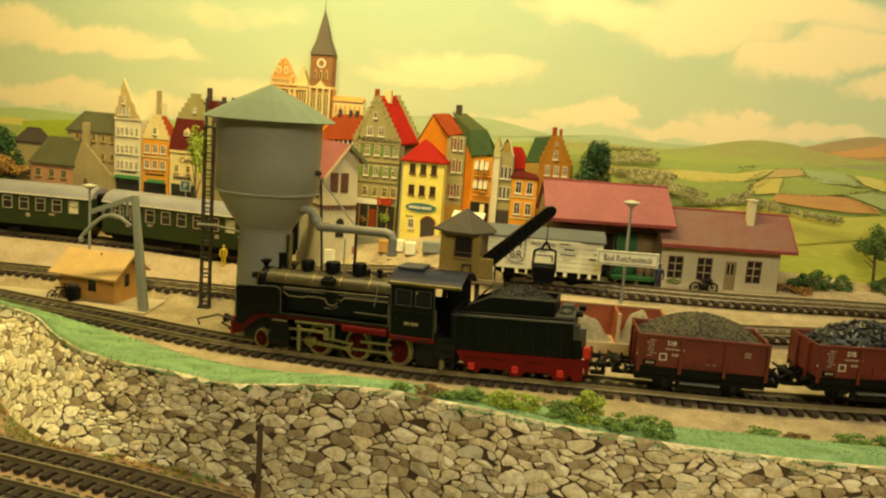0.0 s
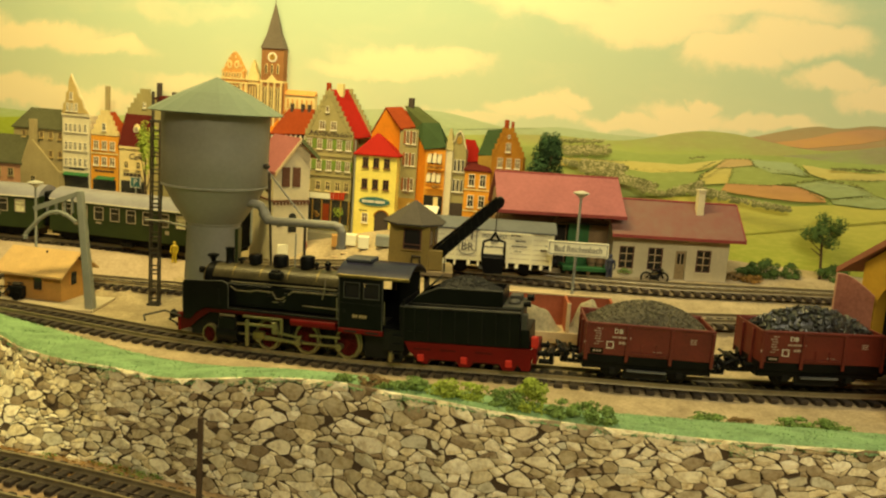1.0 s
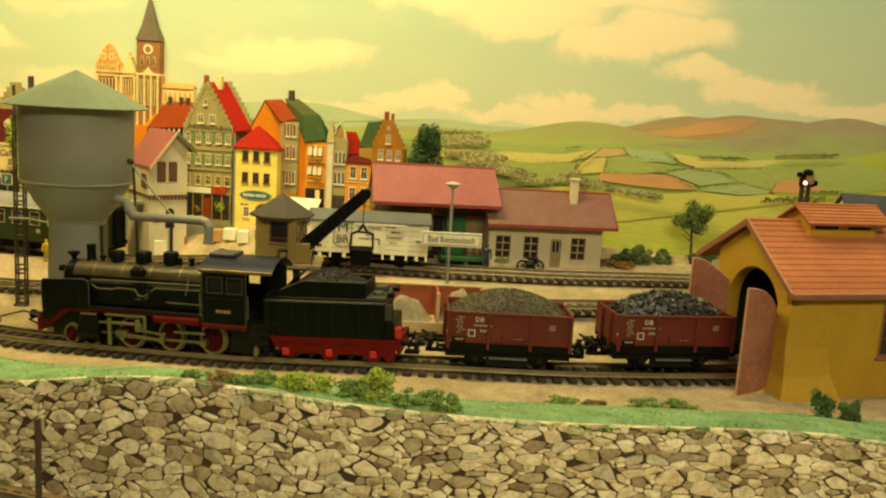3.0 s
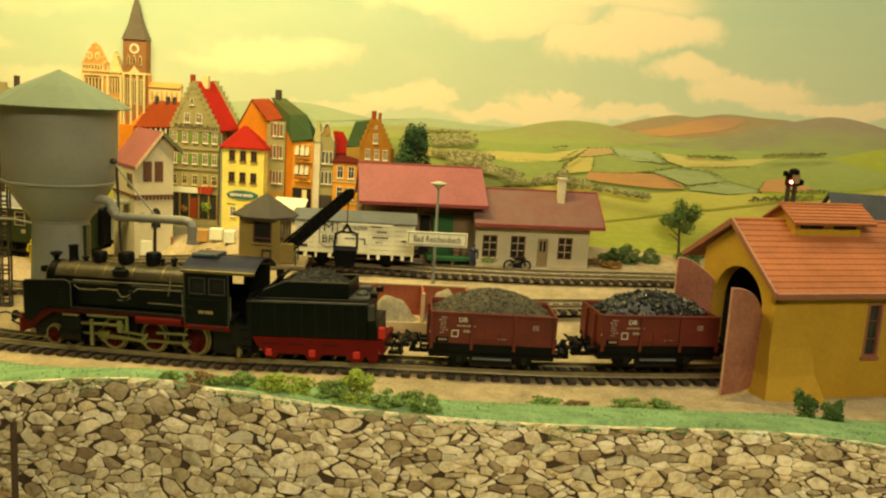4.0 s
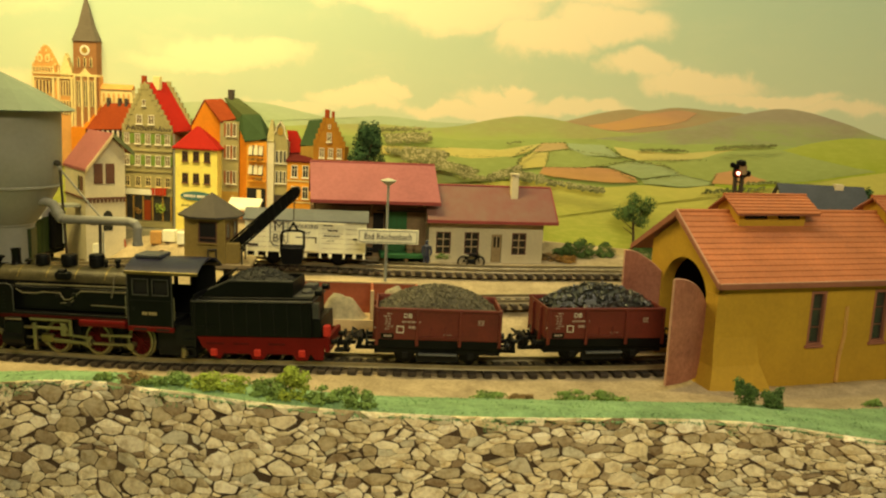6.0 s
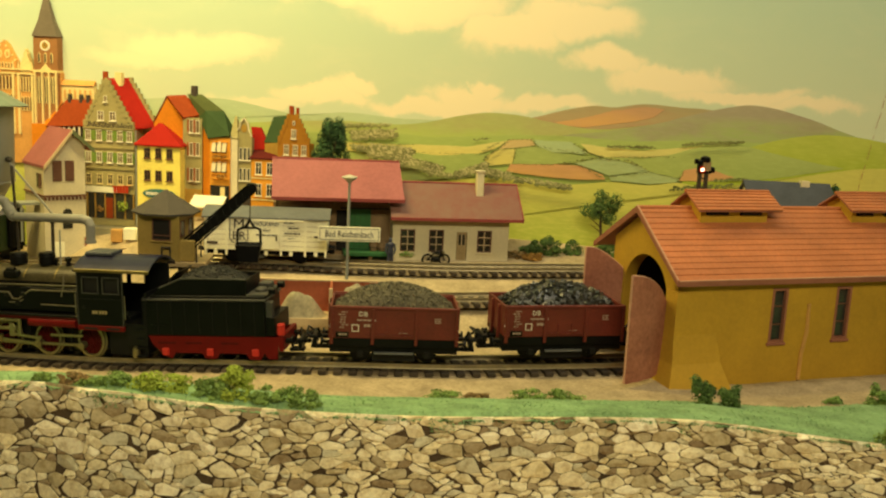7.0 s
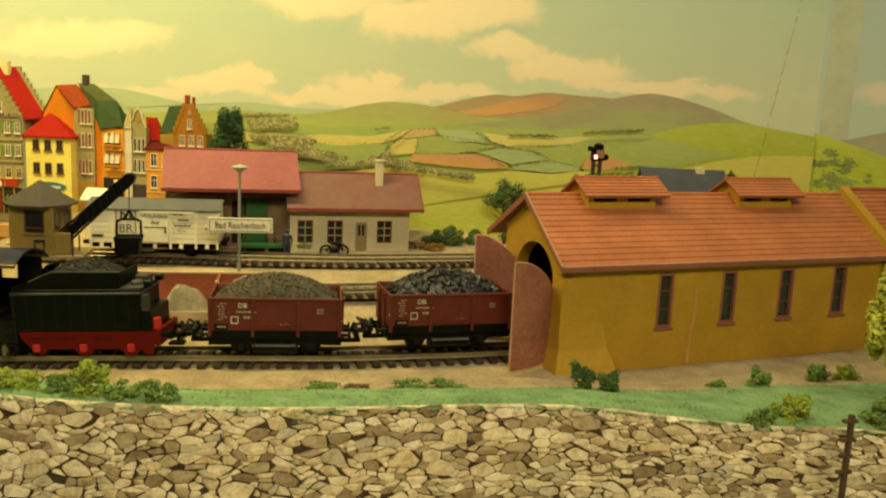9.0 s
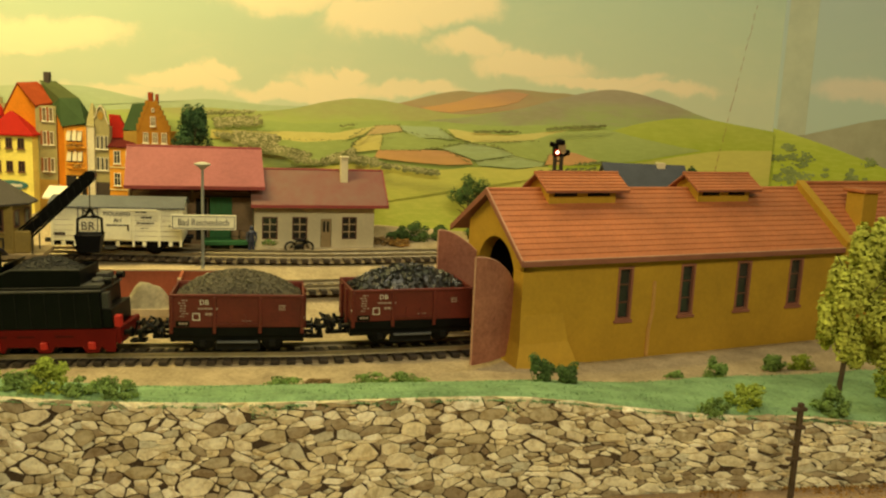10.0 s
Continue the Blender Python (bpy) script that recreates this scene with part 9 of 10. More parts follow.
for i in range(4):
    lancet(-4.6 + i * 2.0, -3.0 + i * 2.0, 49, 60, 0, C)
    lancet(-4.6 + i * 2.0, -3.0 + i * 2.0, 36, 46, 0, C)
for x in (8.3, 10.1, 13.4, 15.0, 18.2, 19.9):
    lancet(x, x + 1.4, 42, 60, -2.5, tw, DARK)
for i in range(7):
    lancet(-24 + i * 2.2, -22.6 + i * 2.2, 64.8, 68.6, -0.6, front)
for x in (9.4, 13.8, 18.2):
    lancet(x, x + 1.8, 69, 76, -2.5, tw, DARK)

# long red-roofed house beside the fashion house
Z1 = 22


def skew_roof(H, left, top, right, dx, dy, dz, material, label="", y0=-0.6, t=0.9):
    """A roof over a front gable whose ridge runs back and sideways; left, top, right are (x, z) of the front edge."""
    bm = bmesh.new()
    fr = [(x, y0, z) for x, z in (left, top, right)]
    rows = [[bm.verts.new(p) for p in fr], [bm.verts.new((p[0] + dx, p[1] + dy, p[2] + dz)) for p in fr]]
    low = [[bm.verts.new((v.co.x, v.co.y, v.co.z - t)) for v in r] for r in rows]
    for i in range(2):
        bm.faces.new((rows[0][i], rows[0][i + 1], rows[1][i + 1], rows[1][i]))
        bm.faces.new((low[0][i], low[1][i], low[1][i + 1], low[0][i + 1]))
        for k in range(2):
            bm.faces.new((rows[k][i], low[k][i], low[k][i + 1], rows[k][i + 1]))
    for i in (0, 2):
        bm.faces.new((rows[0][i], rows[1][i], low[1][i], low[0][i]))
    bmesh.ops.recalc_face_normals(bm, faces=bm.faces[:])
    return part("roof", bm, material, H, label)


def crow_steps(H, x0, z0, x1, z1, n, y0, y1, w, h, material):
    """Small steps that sit along a sloping gable edge."""
    for i in range(n):
        u = (i + 0.5) / n
        x, z = lerp(u, x0, x1), lerp(u, z0, z1)
        part("gable_step", B(box, x - w / 2, x + w / 2, y0, y1, z - h * 1.6, z + h), material, H)


def panel(name, pts, material, H, label="", back=(0, 1.0, 0)):
    """A wall or roof face through given corners, with thickness."""
    bm = bmesh.new()
    a = [bm.verts.new(p) for p in pts]
    b = [bm.verts.new([c + d for c, d in zip(p, back)]) for p in pts]
    n = len(pts)
    bm.faces.new(a)
    bm.faces.new(b[::-1])
    for i in range(n):
        bm.faces.new((a[i], b[i], b[(i + 1) % n], a[(i + 1) % n]))
    bmesh.ops.recalc_face_normals(bm, faces=bm.faces[:])
    return part(name, bm, material, H, label)


H, f, c = house("orange house with a long red roof and white columns", 76, 117, Z1, 88, T_DEEPOR, 6, 10)
panel("roof", [(-9.5, -1.6, 64.8), (21.0, -1.6, 66.6), (21.0, 6, 84), (1.5, 6, 83.2)], R_BROWN, H, "brownish red roof", (0, 0.8, -0.8))
panel("side_gable", [(-20.5, 3.0, 50), (-9.6, -0.6, 50), (-9.6, -0.6, 65), (-0.5, 6, 82.4), (-20.5, 6, 62)], T_DEEPOR, H, "orange gable wall")
panel("rear_roof", [(1.5, 6.9, 83.2), (21, 6.9, 84), (21, 10, 66), (-20.5, 10, 62)], R_BROWN, H, "", (0, 0.8, -0.8))
for i in range(8):
    part("column", B(box, -8.6 + i * 3.6, -7.4 + i * 3.6, -0.9, 0, 58.0, 65.4), WHITEFRAME, f)
part("shadow_band", B(box, -9.4, 20.5, -0.2, 0, 57.5, 65.4), PANE, f)
part("sill_band", B(box, -9.8, 20.5, -1.2, 0, 56.4, 57.8), T_CREAM, f)
for x in (4, 12, 17):
    stack(H, x, 5, 80, 87, 2.2, R_DARK)

# grey gabled fashion house
H, f, c = house("grey-green fashion house with stepped gable and three window rows", 116.4, 151.6, Z1, 89, T_GREY, -1, 14, [(116.4, 89), (132.4, 121.5), (151.6, 89)])
skew_roof(H, (-17.8, 66), (-1.6, 98.6), (17.8, 66.8), 9.5, 14, 1.2, R_RED, "bright red roof slope", 1.5)
crow_steps(H, -17.4, 67.5, -2.4, 98.0, 9, -0.4, 1.6, 2.4, 1.5, T_GREY)
crow_steps(H, 17.0, 67.5, -0.6, 98.0, 9, -0.4, 1.6, 2.4, 1.5, T_GREY)
crow_steps(H, 27.0, 68.6, 8.2, 100.2, 9, 14.2, 16.0, 2.6, 1.6, T_GREY)
panel("rear_gable", [(-8, 15, 66), (8, 15, 99), (27.5, 15, 67)], T_GREY, H)
stack(H, -2.6, 0.6, 94, 103.2, 2.8, R_BROWN)
stack(H, 4.0, 6, 94, 103, 4.6, T_CREAM)
xs = [119.6, 127.3, 134.6, 141.8, 148.4]
grid(H, f, c, Z1, xs, [79.4, 64.8], 3.7, 7.0, WHITEFRAME, PALE)
grid(H, f, c, Z1, xs, [50.4], 3.6, 6.6, T_CREAM, PANE)
for z in (79.6, 65.0):
    for x in [xs[0] - 2.6] + [(a + b) / 2 for a, b in zip(xs, xs[1:])] + [xs[-1] + 2.6]:
        w = 1.6 if x not in (xs[0] - 2.6, xs[-1] + 2.6) else 0.6
        part("shutter", B(box, x - c - w, x - c + w, -0.4, 0, z - Z1, z - Z1 + 6.6), T_SHUT, f, "muted green shutter")
grid(H, f, c, Z1, [128.6, 137.0], [92.8], 4.2, 6.2, WHITEFRAME, PALE)
grid(H, f, c, Z1, [132], [105], 2.2, 4.2, WHITEFRAME, PALE, bars_n=0)
writing("Modesalon", 5.6, INK, f, (0.4, -0.6, 89.8 - Z1), font_shear=0.35, squeeze=1.3)
for z in (87.2, 74.4, 60.4):
    part("cornice", B(box, -17.7, 17.7, -0.8, 0, z - Z1, z - Z1 + 1.0), T_GREY, f)
part("shop_front", B(box, -16, 17.4, -0.3, 0, 27 - Z1, 44 - Z1), PANE, f, "dark shop front")
part("fascia", B(box, -17.4, 6, -1.2, 0, 44.6 - Z1, 48.4 - Z1), CREAM, f, "cream fascia board")
bars(f, SIGNRED, 3.4, 44.8 - Z1, -1.5, (1.9, 1.5, 1.7, 1.6, 2.2), 4.6, 0.35, "shop_sign")
part("sign_swash", B(beam, (2.6, -1.5, 48.8 - Z1), (15.2, -1.5, 50.0 - Z1), 0.6, 0.6), SIGNRED, f)
for x in (-16, -10.5, -3.6, 3.2, 10.4, 16.4):
    part("shop_post", B(box, x, x + 0.9, -0.7, 0, 27 - Z1, 44 - Z1), T_OCHRE, f)
part("shop_door", B(box, -2.4, 2.2, -0.5, 0, 27 - Z1, 41 - Z1), R_BROWN, f, "red-brown shop door")
part("display", B(leaves, (-7, -1.0, 33 - Z1), (3.4, 0.8, 3.4), 50, 0.7, random.Random(71)), LEAF_E, f)
part("display", B(leaves, (9, -1.4, 35 - Z1), (5, 1, 5), 90, 0.7, random.Random(77)), LEAF_A, f)

# yellow inn
H, f, c = house("bright yellow inn with a red hipped roof and teal sign", 156.6, 185.8, Z1, 79.4, T_YELLOW, -8, 18)
side_roof(H, -14.6, 14.6, 79.6 - Z1, 93 - Z1, R_RED, 18, 1.6, "bright red hipped roof", -3.6, -1.4)
# The side wall's shade is put into its grey colour.
part("side_wall_face", B(box, -15.0, -14.5, 0.2, 17, 0, 56), T_GREY, H, "side wall of the inn with its shade painted as grey")
grid(H, f, c, Z1, [163.6, 171.2, 178.8], [70.0, 55.4], 4.0, 6.6, WOODFRAME, PANE)
bm = bmesh.new()
slabxz(bm, [(0.2 + 11 * math.cos(2 * math.pi * i / 28), 46.6 - Z1 + 3.1 * math.sin(2 * math.pi * i / 28)) for i in range(28)], -0.7, 0)
sg = part("oval_sign", bm, TEAL, f, "oval teal inn sign")
bars(sg, WHITE, -8.4, 45.6 - Z1, -0.85, (1.4, 1.0, 1.0, 1.2, 1.0, 1.1), 1.9, 0.3)
bars(sg, WHITE, 0.8, 45.6 - Z1, -0.85, (1.4, 1.0, 1.1, 1.2, 1.0), 1.9, 0.3)
grid(H, f, c, Z1, [165.0], [31.5], 4.2, 6.8, WHITEFRAME, PALE)
dpts = [(10.8, 25 - Z1), (10.8, 36 - Z1)] + [(5.8 + 5 * math.cos(a), 36 - Z1 + 4.6 * math.sin(a)) for a in [math.pi * i / 8 for i in range(1, 8)]] + [(0.8, 36 - Z1), (0.8, 25 - Z1)]
dr = part("arched_door", B(slabxz, dpts, -0.5, 0), R_DARK, f, "dark arched inn door")
part("door_arch", B(tube, [(5.8 + 5.4 * math.cos(a), -0.5, 36 - Z1 + 5.0 * math.sin(a)) for a in [math.pi * i / 10 for i in range(11)]], 0.5, 6), T_BROWNBR, dr, "brown arch over the door")
bars(f, INK, -10.4, 39.6 - Z1, -0.2, (1.6, 1.2, 1.6), 0.7)

# tall orange gable and its grey front
H, f, c = house("tall orange gable house with brown-red roof", 163.2, 184.6, Z1, 88, T_DEEPOR, 4, 12, [(163.2, 93.5), (172.4, 111), (184.6, 103)])
panel("roof", [(-1.6, -0.8, 89.2), (7.6, 8.0, 90.2), (24.4, 3.0, 78.6), (11.2, -4.4, 75.4)], R_BROWN, H, "brown-red roof", (0, 0.6, -1.2))
panel("roof", [(-1.6, -0.8, 89.2), (-11.2, -0.8, 71.2), (-6.0, 9.0, 71.2), (7.6, 8.0, 90.2)], R_BROWN, H, "brown-red roof", (0, 0.6, -1.2))
H, f, c = house("grey-green narrow house front with shuttered windows", 184.4, 197.4, Z1, 97.4, T_GREY, 1, 12)
grid(H, f, c, Z1, [190.2, 194.6], [87.6, 72.6, 55.4], 2.6, 8.6, WHITEFRAME, PALE, bars_n=0)
for x in (188.0, 192.4):
    for z in (87.6, 72.6, 55.4):
        part("shutter", B(box, x - c - 0.75, x - c + 0.75, -0.5, 0, z - Z1, z - Z1 + 8.6), T_SHUTBROWN, f, "brown shutter")
part("flower_box", B(leaves, (0.8, -1.0, 54 - Z1), (4.5, 0.8, 1.4), 60, 0.5, random.Random(78)), LEAF_D, f)
part("ground_floor", B(box, -6.5, 6.5, -0.3, 0, 24 - Z1, 50 - Z1), T_OCHRE, f, "brown ground floor")

# green-roofed orange house with bay windows
H, f, c = house("orange house with steep green roof and draped bay windows", 204.6, 218.4, Z1, 85.6, T_ORANGE, -4, 14)
# Deeper orange than the front: the shade on this side is painted in.
panel("side_wall", [(-16.6, 9.0, 4), (-6.9, 0.2, 4), (-6.9, 0.2, 63.6), (-16.6, 9.0, 76)], T_DEEPOR, H, "orange side wall with its shade painted as deeper orange", (0.6, 0.8, 0))
R1, R2, M1, M2, E1, E2, S1, Q1, Q2 = (-27, 12, 91), (-17.5, 15, 91), (-12.5, 7.0, 80.5), (-0.6, 9.0, 81.0), (-8.0, -1.2, 62.8), (6.9, -1.2, 65.6), (-17.2, 8.6, 76.0), (6.9, 16, 65.6), (-20, 20, 70)
panel("roof", [R1, R2, M2, M1], R_OLIVE, H, "olive-green roof slope", (0, 0.8, -0.6))
panel("roof", [M1, M2, E2, E1], R_GREEN, H, "steep dark green roof", (0, 0.8, -0.6))
panel("roof", [R1, M1, S1], R_OLIVE, H, "", (0.2, 0.8, -0.6))
panel("roof", [S1, M1, E1], R_GREEN, H, "", (0.3, 0.6, -0.6))
panel("roof", [M2, Q1, E2], R_GREEN, H, "", (-0.4, 0.2, -0.6))
panel("roof", [R2, Q2, Q1, M2], R_GREEN, H, "", (-0.2, -0.6, -0.8))
stack(H, -22.5, 12, 88, 96.6, 3.6, R_DARK)
grid(H, f, c, Z1, [208.4, 214.4], [75.0, 62.0], 4.4, 8.0, T_ORANGE, PANE)
for z in (79.0, 66.0):
    for x in (207.6, 211.2, 214.6):
        part("drape", B(slabyz, [(-1.8, z - Z1 - 2.6), (-0.2, z - Z1 + 4.0), (0.1, z - Z1 + 4.0), (-1.4, z - Z1 - 2.8)], x - c - 1.4, x - c + 1.3), T_WHITE, f, "white window drape")
for z in (72.6, 59.4):
    b = part("balcony", B(box, -5.4, 6.6, -1.8, 0, z - Z1 - 1.2, z - Z1, 0.2), T_ORANGE, f)
    part("flowers", B(leaves, (0.6, -1.8, z - Z1 + 0.4), (5.4, 0.7, 1.5), 70, 0.5, random.Random(int(z))), LEAF_E, b)
part("shop_front", B(box, -6.4, 6.6, -0.4, 0, 26 - Z1, 54 - Z1), DARK, f, "dark ground floor arcade")
part("arcade_post", B(box, 0.5, 3.6, -0.8, 0, 26 - Z1, 53 - Z1), T_CREAM, f)
part("cream_canopy", B(slabyz, [(-12, 41 - Z1), (-1, 47 - Z1), (-1, 46 - Z1), (-12, 39.8 - Z1)], -17, 5), CREAM, f, "cream canopy")
H, f, c = house("very narrow white house front", 218.0, 223.0, Z1, 86.6, T_WHITE, -3, 15)
side_roof(H, -2.5, 2.5, 86.6 - Z1, 100 - Z1, T_GREY, 15, 0.2, "", -2.0, -0.6)
H, f, c = house("grey house with curved baroque gable", 222.4, 232.0, Z1, 86, T_GREY, -1, 14, [(222.4, 86), (222.8, 91), (224.2, 92.4), (224.6, 96), (226.0, 98.0), (227.2, 99.4), (228.4, 97.4), (229.8, 95.6), (230.2, 91), (232.0, 87)])
part("gable_trim", B(tube, [(-4.8, -0.5, 69), (-3.4, -0.5, 70.6), (-2.6, -0.5, 74.2), (-0.4, -0.5, 77.0), (2.2, -0.5, 73.6), (3.0, -0.5, 69.2), (4.8, -0.5, 65)], 0.45, 6), T_WHITE, f, "pale gable moulding")
part("gable_window", B(slabxz, [(-0.4 + 1.9 * math.cos(2 * math.pi * i / 14), 70.5 + 2.6 * math.sin(2 * math.pi * i / 14)) for i in range(14)], -0.4, 0), T_OCHRE, f)
grid(H, f, c, Z1, [224.8, 227.5, 230.2], [71.4, 57.8], 1.9, 8.4, WHITEFRAME, PANE, bars_n=0)
part("shop_front", B(box, -4.6, 4.6, -0.3, 0, 24 - Z1, 50 - Z1), R_DARK, f)
H, f, c = house("small orange house with red roof and white windows", 232.2, 249.6, Z1, 74, T_ORANGE, -2, 15)
side_roof(H, -8.7, 8.7, 74.2 - Z1, 79.4 - Z1, R_DKRED, 15, 0.9, "dark red eaves roof", -8.7, 3.6)
panel("upper_roof", [(-9.2, 6, 56.4), (-11.6, 8, 71.4), (-5.2, 8, 71.2), (2.2, 6, 57.2)], R_RED, H, "red upper roof", (0, 3, 0))
grid(H, f, c, Z1, [237.2, 244.8], [62.6, 48.4, 33], 4.2, 8.2, WHITEFRAME, PANE)
for z in (59.8, 45.4):
    part("string_course", B(box, -8.7, 8.7, -0.5, 0, z - Z1, z - Z1 + 0.8), T_CREAM, f)
H, f, c = house("brown brick house with stepped gable and green roof", 249.6, 270.8, Z1, 84, T_BROWNBR, -1, 14, [(249.6, 84), (256.8, 103), (261.2, 103), (270.8, 84)])
crow_steps(H, -10.4, 63, -3.2, 81.6, 5, -0.3, 1.8, 2.0, 1.7, T_BROWNBR)
crow_steps(H, 10.4, 63, 1.2, 81.6, 6, -0.3, 1.8, 2.2, 1.7, T_BROWNBR)
panel("roof", [(-21.0, 4, 62.0), (-16.6, 10, 78.6), (-1.8, 10, 80.6), (-8.4, 3, 61.6)], R_GREEN, H, "dull green roof", (0, 1, -0.8))
panel("side_wall", [(-20.6, 4.4, 0), (-10.4, 1.5, 0), (-10.4, 1.5, 62), (-20.6, 4.4, 61)], T_OCHRE, H, "ochre side wall")
grid(H, f, c, Z1, [255.4, 261.4, 267.2], [76.6], 3.2, 6.6, WHITEFRAME, PALE)
grid(H, f, c, Z1, [260.2], [87.4], 3.0, 6.0, WHITEFRAME, PALE)
grid(H, f, c, Z1, [260.2], [96.2], 1.6, 2.6, WHITEFRAME, PALE, bars_n=0, sill=False)
grid(H, f, c, Z1, [255.0, 266.6], [63], 3.0, 6.4, WHITEFRAME, PANE)
stack(H, -2.8, 3, 78, 86.6, 2.8, R_BROWN)
stack(H, 1.4, 3, 78, 85.6, 1.8, R_BROWN)

# dark-roofed shed behind the engine shed
H = thing("low_building", "low cream building with a dark slate roof behind the shed", "building", (524, 706, 0), -8)
part("wall", B(slabyz, [(0, 0), (34, 0), (34, 62), (17, 76), (0, 62)], 0, 48), STATION, H)
part("roof", B(slabyz, [(-3, 61), (17, 77.5), (37, 61), (37, 62.4), (17, 79), (-3, 62.4)], -1.5, 50), ROOFBLUE, H, "dark slate roof")
part("chimney", B(box, 32, 37, 14, 19, 72, 80), STATION, H)


# ---- trees and bushes ----
def tree(label, x, y, z, h, crown, n, leaf, material, seed, trunk=1.2, lean=0.0):
    rng = random.Random(seed)
    t = thing("tree", label, "tree", (x, y, z))
    bm = bmesh.new()
    rod(bm, (0, 0, 0), (lean * 0.4, 0, h * 0.4), trunk, trunk * 0.75, seg=8)
    rod(bm, (lean * 0.4, 0, h * 0.38), (lean, 0, h * 0.86), trunk * 0.75, trunk * 0.2, seg=7)
    for i in range(7):
        a = rng.uniform(0, 6.28)
        z0 = h * rng.uniform(0.34, 0.66)
        k = z0 / h
        rod(bm, (lean * k, 0, z0), (lean * k + crown[0] * 0.7 * math.cos(a), crown[1] * 0.7 * math.sin(a), z0 + h * rng.uniform(0.1, 0.26)), trunk * 0.4, trunk * 0.12, seg=5)
    part("trunk", bm, BARK, t)
    part("crown", B(leaves, (lean * 0.8, 0, h - crown[2] * 0.98), crown, n, leaf, rng, 0.35, 30 if n > 8000 else 12), material, t)
    return t


tree("bright yellow-green foam tree at the wall crest", 555, 527, ground_z(555, 527), 81, (19, 15, 40), 13000, 0.95, LEAF_T, 3, 1.2, 6)
tree("small dark green tree beside the station", 456, 772, rise(456, 772), 42, (14, 11, 12.5), 2400, 0.6, LEAF_F, 5, 1.1, -3)
tree("dense dark green tree behind the goods shed", 279.5, 800, rise(279.5, 800), 77, (14, 10, 23), 6500, 0.65, LEAF_B, 6, 1.4)
tree("dark green conifer-like tree at the town edge", -164, 884, 0, 81, (16, 10, 30), 2600, 1.2, LEAF_B, 7, 1.4)
tree("ochre autumn tree at the town edge", -154, 876, 0, 56, (13, 8, 9.5), 1500, 1.0, LEAF_E, 8, 1.2)
tree("small bright green tree behind the lattice mast", 1, 842, 0, 97, (9, 6, 27), 1000, 0.9, LEAF_A, 9, 1.0)
tree("tiny dark tree on the slope behind the shed", 590, 735, rise(590, 735), 62, (5, 4, 7), 260, 0.8, LEAF_B, 10, 0.5)


def bush(label, x, y, r, n, leaf, material, seed, dz=0.0, group="bushes on the wall crest"):
    t = thing("bush", label, "bush", (x, y, ground_z(x, y) + dz), 0, group)
    part("foliage", B(leaves, (0, 0, r[2] * 0.55), r, n, leaf, random.Random(seed), 0.25, 20), material, t)


CREST = [(194, 535, (8.2, 3.7, 2.9), LEAF_D, 20), (207, 531, (12.0, 4.6, 3.9), LEAF_C, 21), (224, 529, (14.0, 5.6, 4.8), LEAF_A, 22), (244, 526, (11.4, 5.7, 5.7), LEAF_C, 23), (252, 524, (7.6, 5.7, 8.5), LEAF_A, 24),
         (263, 520, (9.6, 4.8, 4.8), LEAF_C, 25), (273, 517, (7.7, 3.8, 5.3), LEAF_C, 26), (331, 573, (11.9, 4.3, 2.8), LEAF_C, 27), (345, 573, (8.7, 3.3, 2.4), LEAF_D, 28), (366, 573, (10.8, 4.3, 3.3), LEAF_C, 29), (381, 573, (9.8, 4.3, 3.5), LEAF_C, 30),
         (182, 538, (4.6, 2.7, 2.4), LEAF_C, 31)]
for x, y, r, m, s in CREST:
    bush("ragged green moss bush along the wall crest" if m is not LEAF_D else "ragged brown moss clump along the wall crest", x, y, r, int(200 + r[0] * r[2] * 26), 0.5, m, s)
YARD = [(434, 554, (8.6, 6.0, 8.6), LEAF_F, 40), (445, 550, (7.0, 5.0, 7.0), LEAF_F, 41), (510, 581, (5.8, 2.9, 2.5), LEAF_C, 43), (524, 572, (8.2, 5.0, 7.4), LEAF_C, 42), (506, 515, (9.5, 7.0, 7.5), LEAF_A, 44),
        (565, 589, (9.0, 4.4, 5.6), LEAF_C, 45), (582, 591, (9.0, 5.0, 6.0), LEAF_A, 46), (542, 511, (9.5, 6.2, 7.6), LEAF_C, 47), (489, 509, (7.3, 3.1, 4.4), LEAF_C, 49), (584, 531, (9.3, 8.3, 12), LEAF_A, 50)]
for x, y, r, m, s in YARD:
    bush("round green foam bush near the engine shed" if m is not LEAF_A else "yellow-green foam bush near the engine shed", x, y, r, int(240 + r[0] * r[2] * 24), 0.52, m, s, 0, "bushes near the engine shed")
for x, y, r, m, s in [(408, 766, (9, 5, 6.5), LEAF_F, 60), (420, 768, (11, 6, 9), LEAF_F, 61), (436, 770, (9, 5, 6), LEAF_F, 62), (397, 760, (8, 5, 3.5), LEAF_D, 63), (462, 770, (12, 5, 7), LEAF_F, 64), (408, 757, (9, 4, 3), LEAF_E, 65)]:
    bush("low bush on the meadow edge beside the station", x, y, r, int(160 + r[0] * r[2] * 18), 0.6, m, s, 0, "bushes beside the station")

# ---- fence posts at the lower track, signal, lamp ----
def stake(x, y, z, h, label):
    t = thing("signal_post", label, "post", (x, y, z), 0)
    part("post", B(box, -0.9, 0.9, -0.9, 0.9, 0, h, 0.2), BARK, t)
    return t


stake(135, 516, low_z(135) - 0.5, 43, "thin dark brown post at the wall foot")
t = stake(511, 489, low_z(511) - 0.5, 41, "dark brown signal post with cross arms at the wall foot")
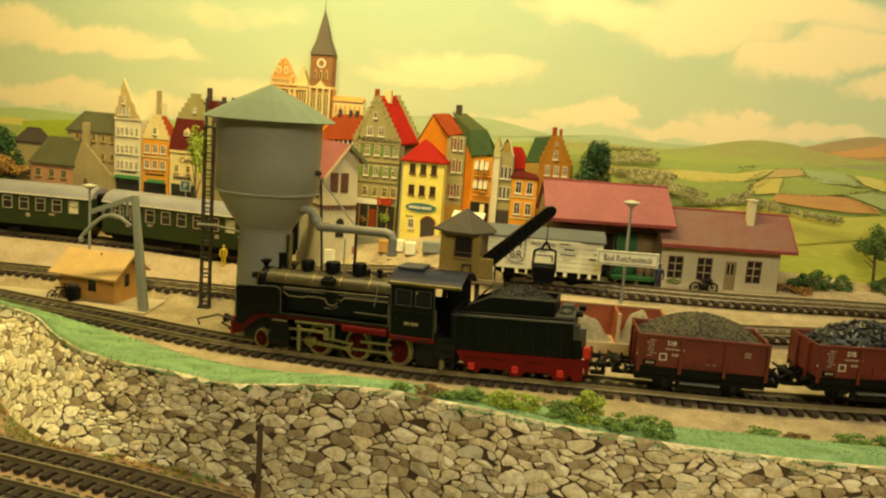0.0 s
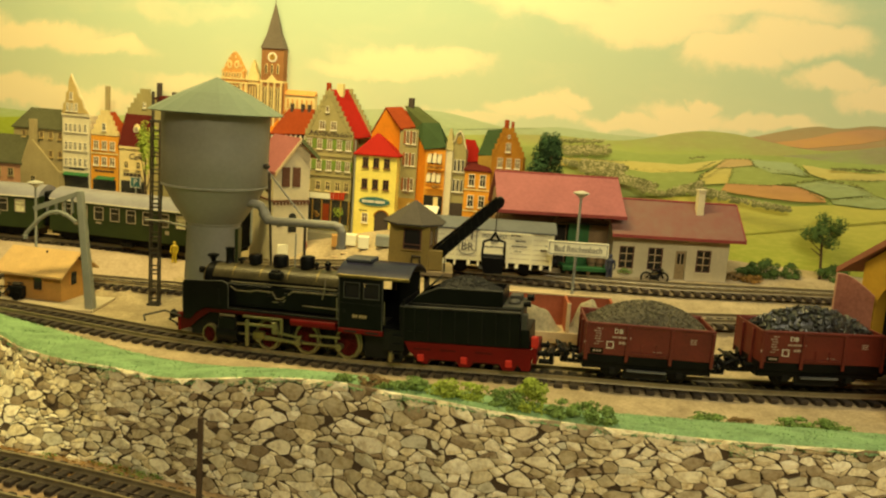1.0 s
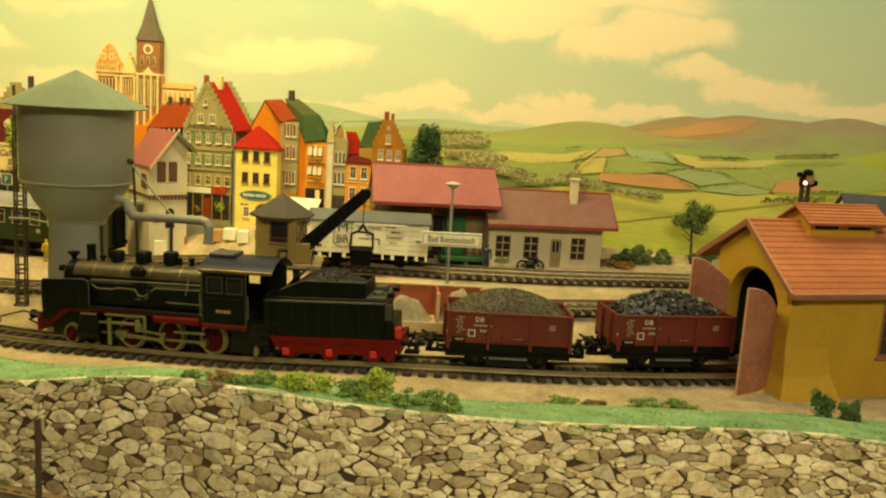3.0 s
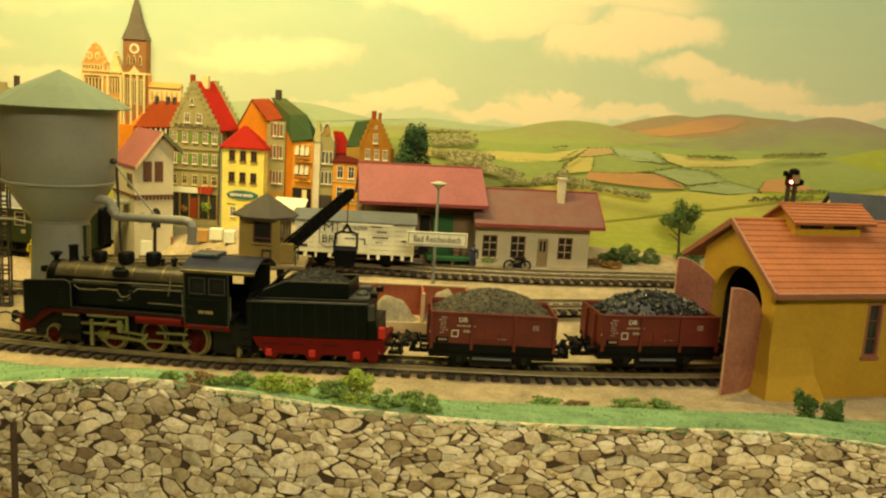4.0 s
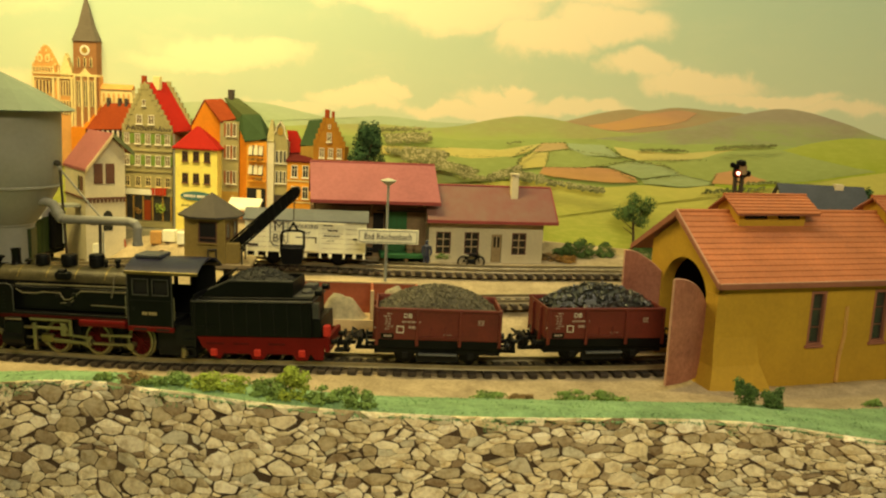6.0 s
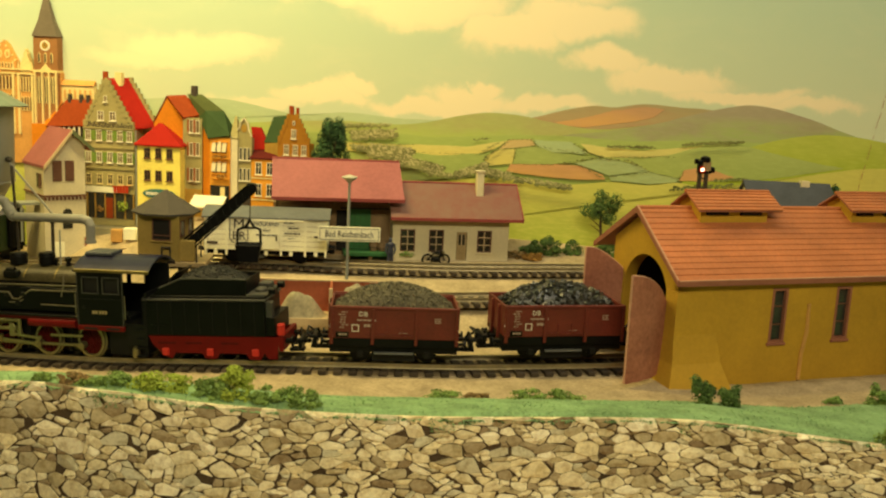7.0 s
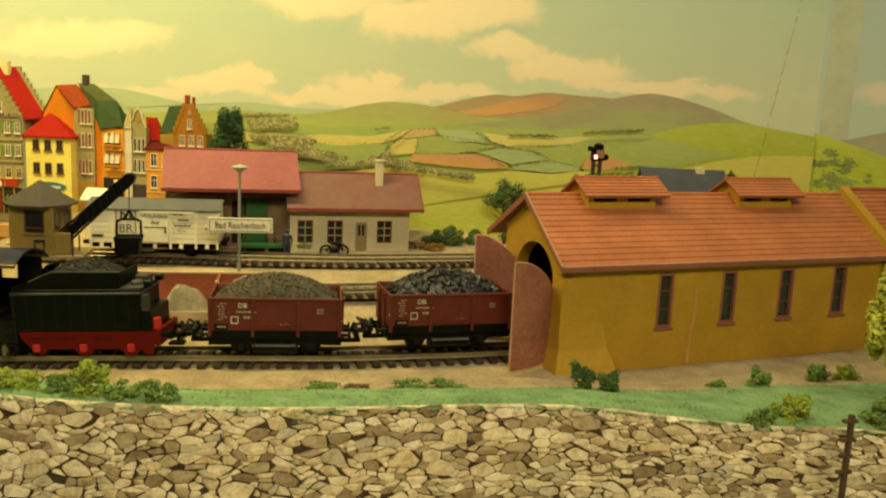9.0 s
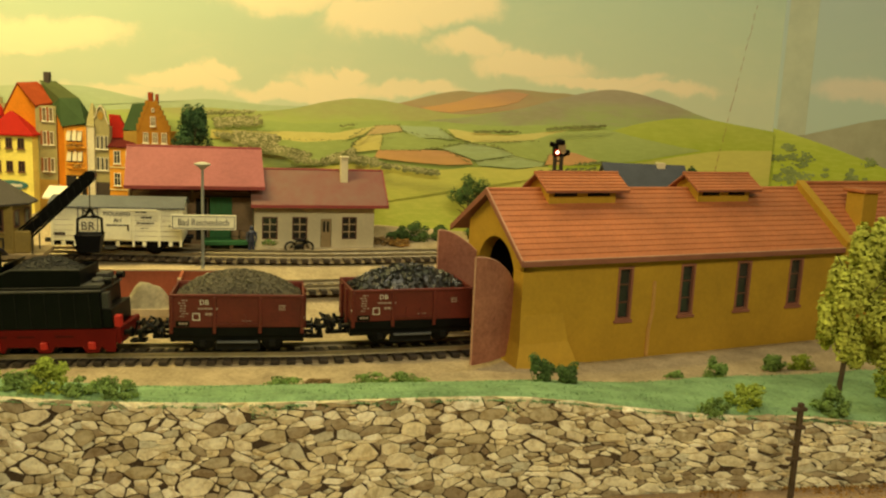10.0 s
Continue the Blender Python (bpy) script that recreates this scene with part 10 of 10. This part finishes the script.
for z, w in ((38, 3.4), (31, 3.6), (25, 3.0), (19, 3.4)):
    part("cross_arm", B(box, -w, w * 0.7, -1.0, 1.0, z, z + 1.3, 0.3), BARK, t)

t = thing("light_signal", "black light signal with one lit warm white lamp", "signal", (484, 688, rise(484, 688)))
zs = -rise(484, 688)
for s in (-1, 1):
    part("upright", B(box, s * 1.9 - 0.9, s * 1.9 + 0.9, -0.9, 0.9, 0, 84.5 + zs), LATTICE, t)
for i in range(14):
    part("cross_bar", B(box, -2.2, 2.2, -0.5, 0.5, 6 + i * 5.4 + zs * 0, 7 + i * 5.4), LATTICE, t) if 6 + i * 5.4 < 82 + zs else None
hd = part("signal_head", B(box, -3.4, 1.6, -1.8, 1.8, 84.0 + zs, 91.5 + zs, 0.6), BLACK, t)
part("hood", B(lathe, [(2.6, 0), (2.9, 0.8), (2.6, 2.6), (1.0, 3.4)], 14), BLACK, hd, at=(0.6, 0, 90.5 + zs), smooth=True)
part("side_lamp", B(lathe, [(1.5, 0), (1.8, 0.6), (1.8, 2.6), (1.0, 3.2)], 12), BLACK, hd, at=(4.8, 0, 84.8 + zs), smooth=True)
part("side_lamp", B(lathe, [(1.2, 0), (1.4, 0.5), (1.4, 2.2), (0.8, 2.8)], 12), BLACK, hd, at=(-4.2, 0, 89.4 + zs), smooth=True)
part("reflector", B(box, -1.0, 3.4, -2.0, -1.7, 86.0 + zs, 91.0 + zs, 0.4), PLATE, hd, "buff reflector plate")
part("lamp_bracket", B(tube, [(1.6, 0, 85.5 + zs), (3.4, 0, 84.4 + zs), (5.0, 0, 85.0 + zs)], 0.5), BLACK, hd)
part("lens", B(ball, (-1.4, -2.0, 86.4 + zs), 0.95, 0.55, 0.95), LAMPON, hd, "lit warm white signal lens")
part("lens_ring", B(tube, [(-1.4 + 1.6 * math.cos(6.2832 * i / 14), -1.9, 86.4 + zs + 1.6 * math.sin(6.2832 * i / 14)) for i in range(15)], 0.3, 6), SIGNRED, hd, "red ring round the lens")

# ---- little cars and posts on the square ----
def little_car(x, y, yaw, material, label):
    t = thing("car", label, "car", (x, y, 21.6), yaw)
    part("body", B(box, -8, 8, -3.4, 3.4, 1.4, 4.8, 0.8), material, t)
    part("cabin", B(box, -4.4, 4.0, -3.0, 3.0, 4.8, 7.8, 0.9), material, t)
    part("side_window", B(box, -3.4, 3.2, -3.2, -2.9, 5.2, 7.2, 0.1), PANE, t)
    for a in (-5, 5):
        for b in (-3.2, 3.2):
            part("wheel", B(rod, (a, b - 0.6, 1.6), (a, b + 0.6, 1.6), 1.6, seg=14), BLACK, t)


little_car(176, 826, 8, COACH, "dark green model car parked on the square")
tagged(part("bent_wire", B(tube, [(72, 640, 2.5), (68, 650, 2.2), (76, 658, 3.2), (86, 652, 2.6)], 0.5), LATTICE, None), "loose dark wire lying beside the track", "wire")
for x, y, z, h in ((127, 742, rise(127, 742), 44), (151, 826, 21.6, 66)):
    p = tagged(put("pole", None, None, (x, y, z)), "thin grey pole on the square", "pole")
    part("shaft", B(rod, (0, 0, 0), (0, 0, h), 0.6, 0.45, seg=8), CONCRETE, p)
    part("foot", B(rod, (0, 0, 0), (0, 0, 1.2), 1.4, 1.0, seg=8), CONCRETE, p)
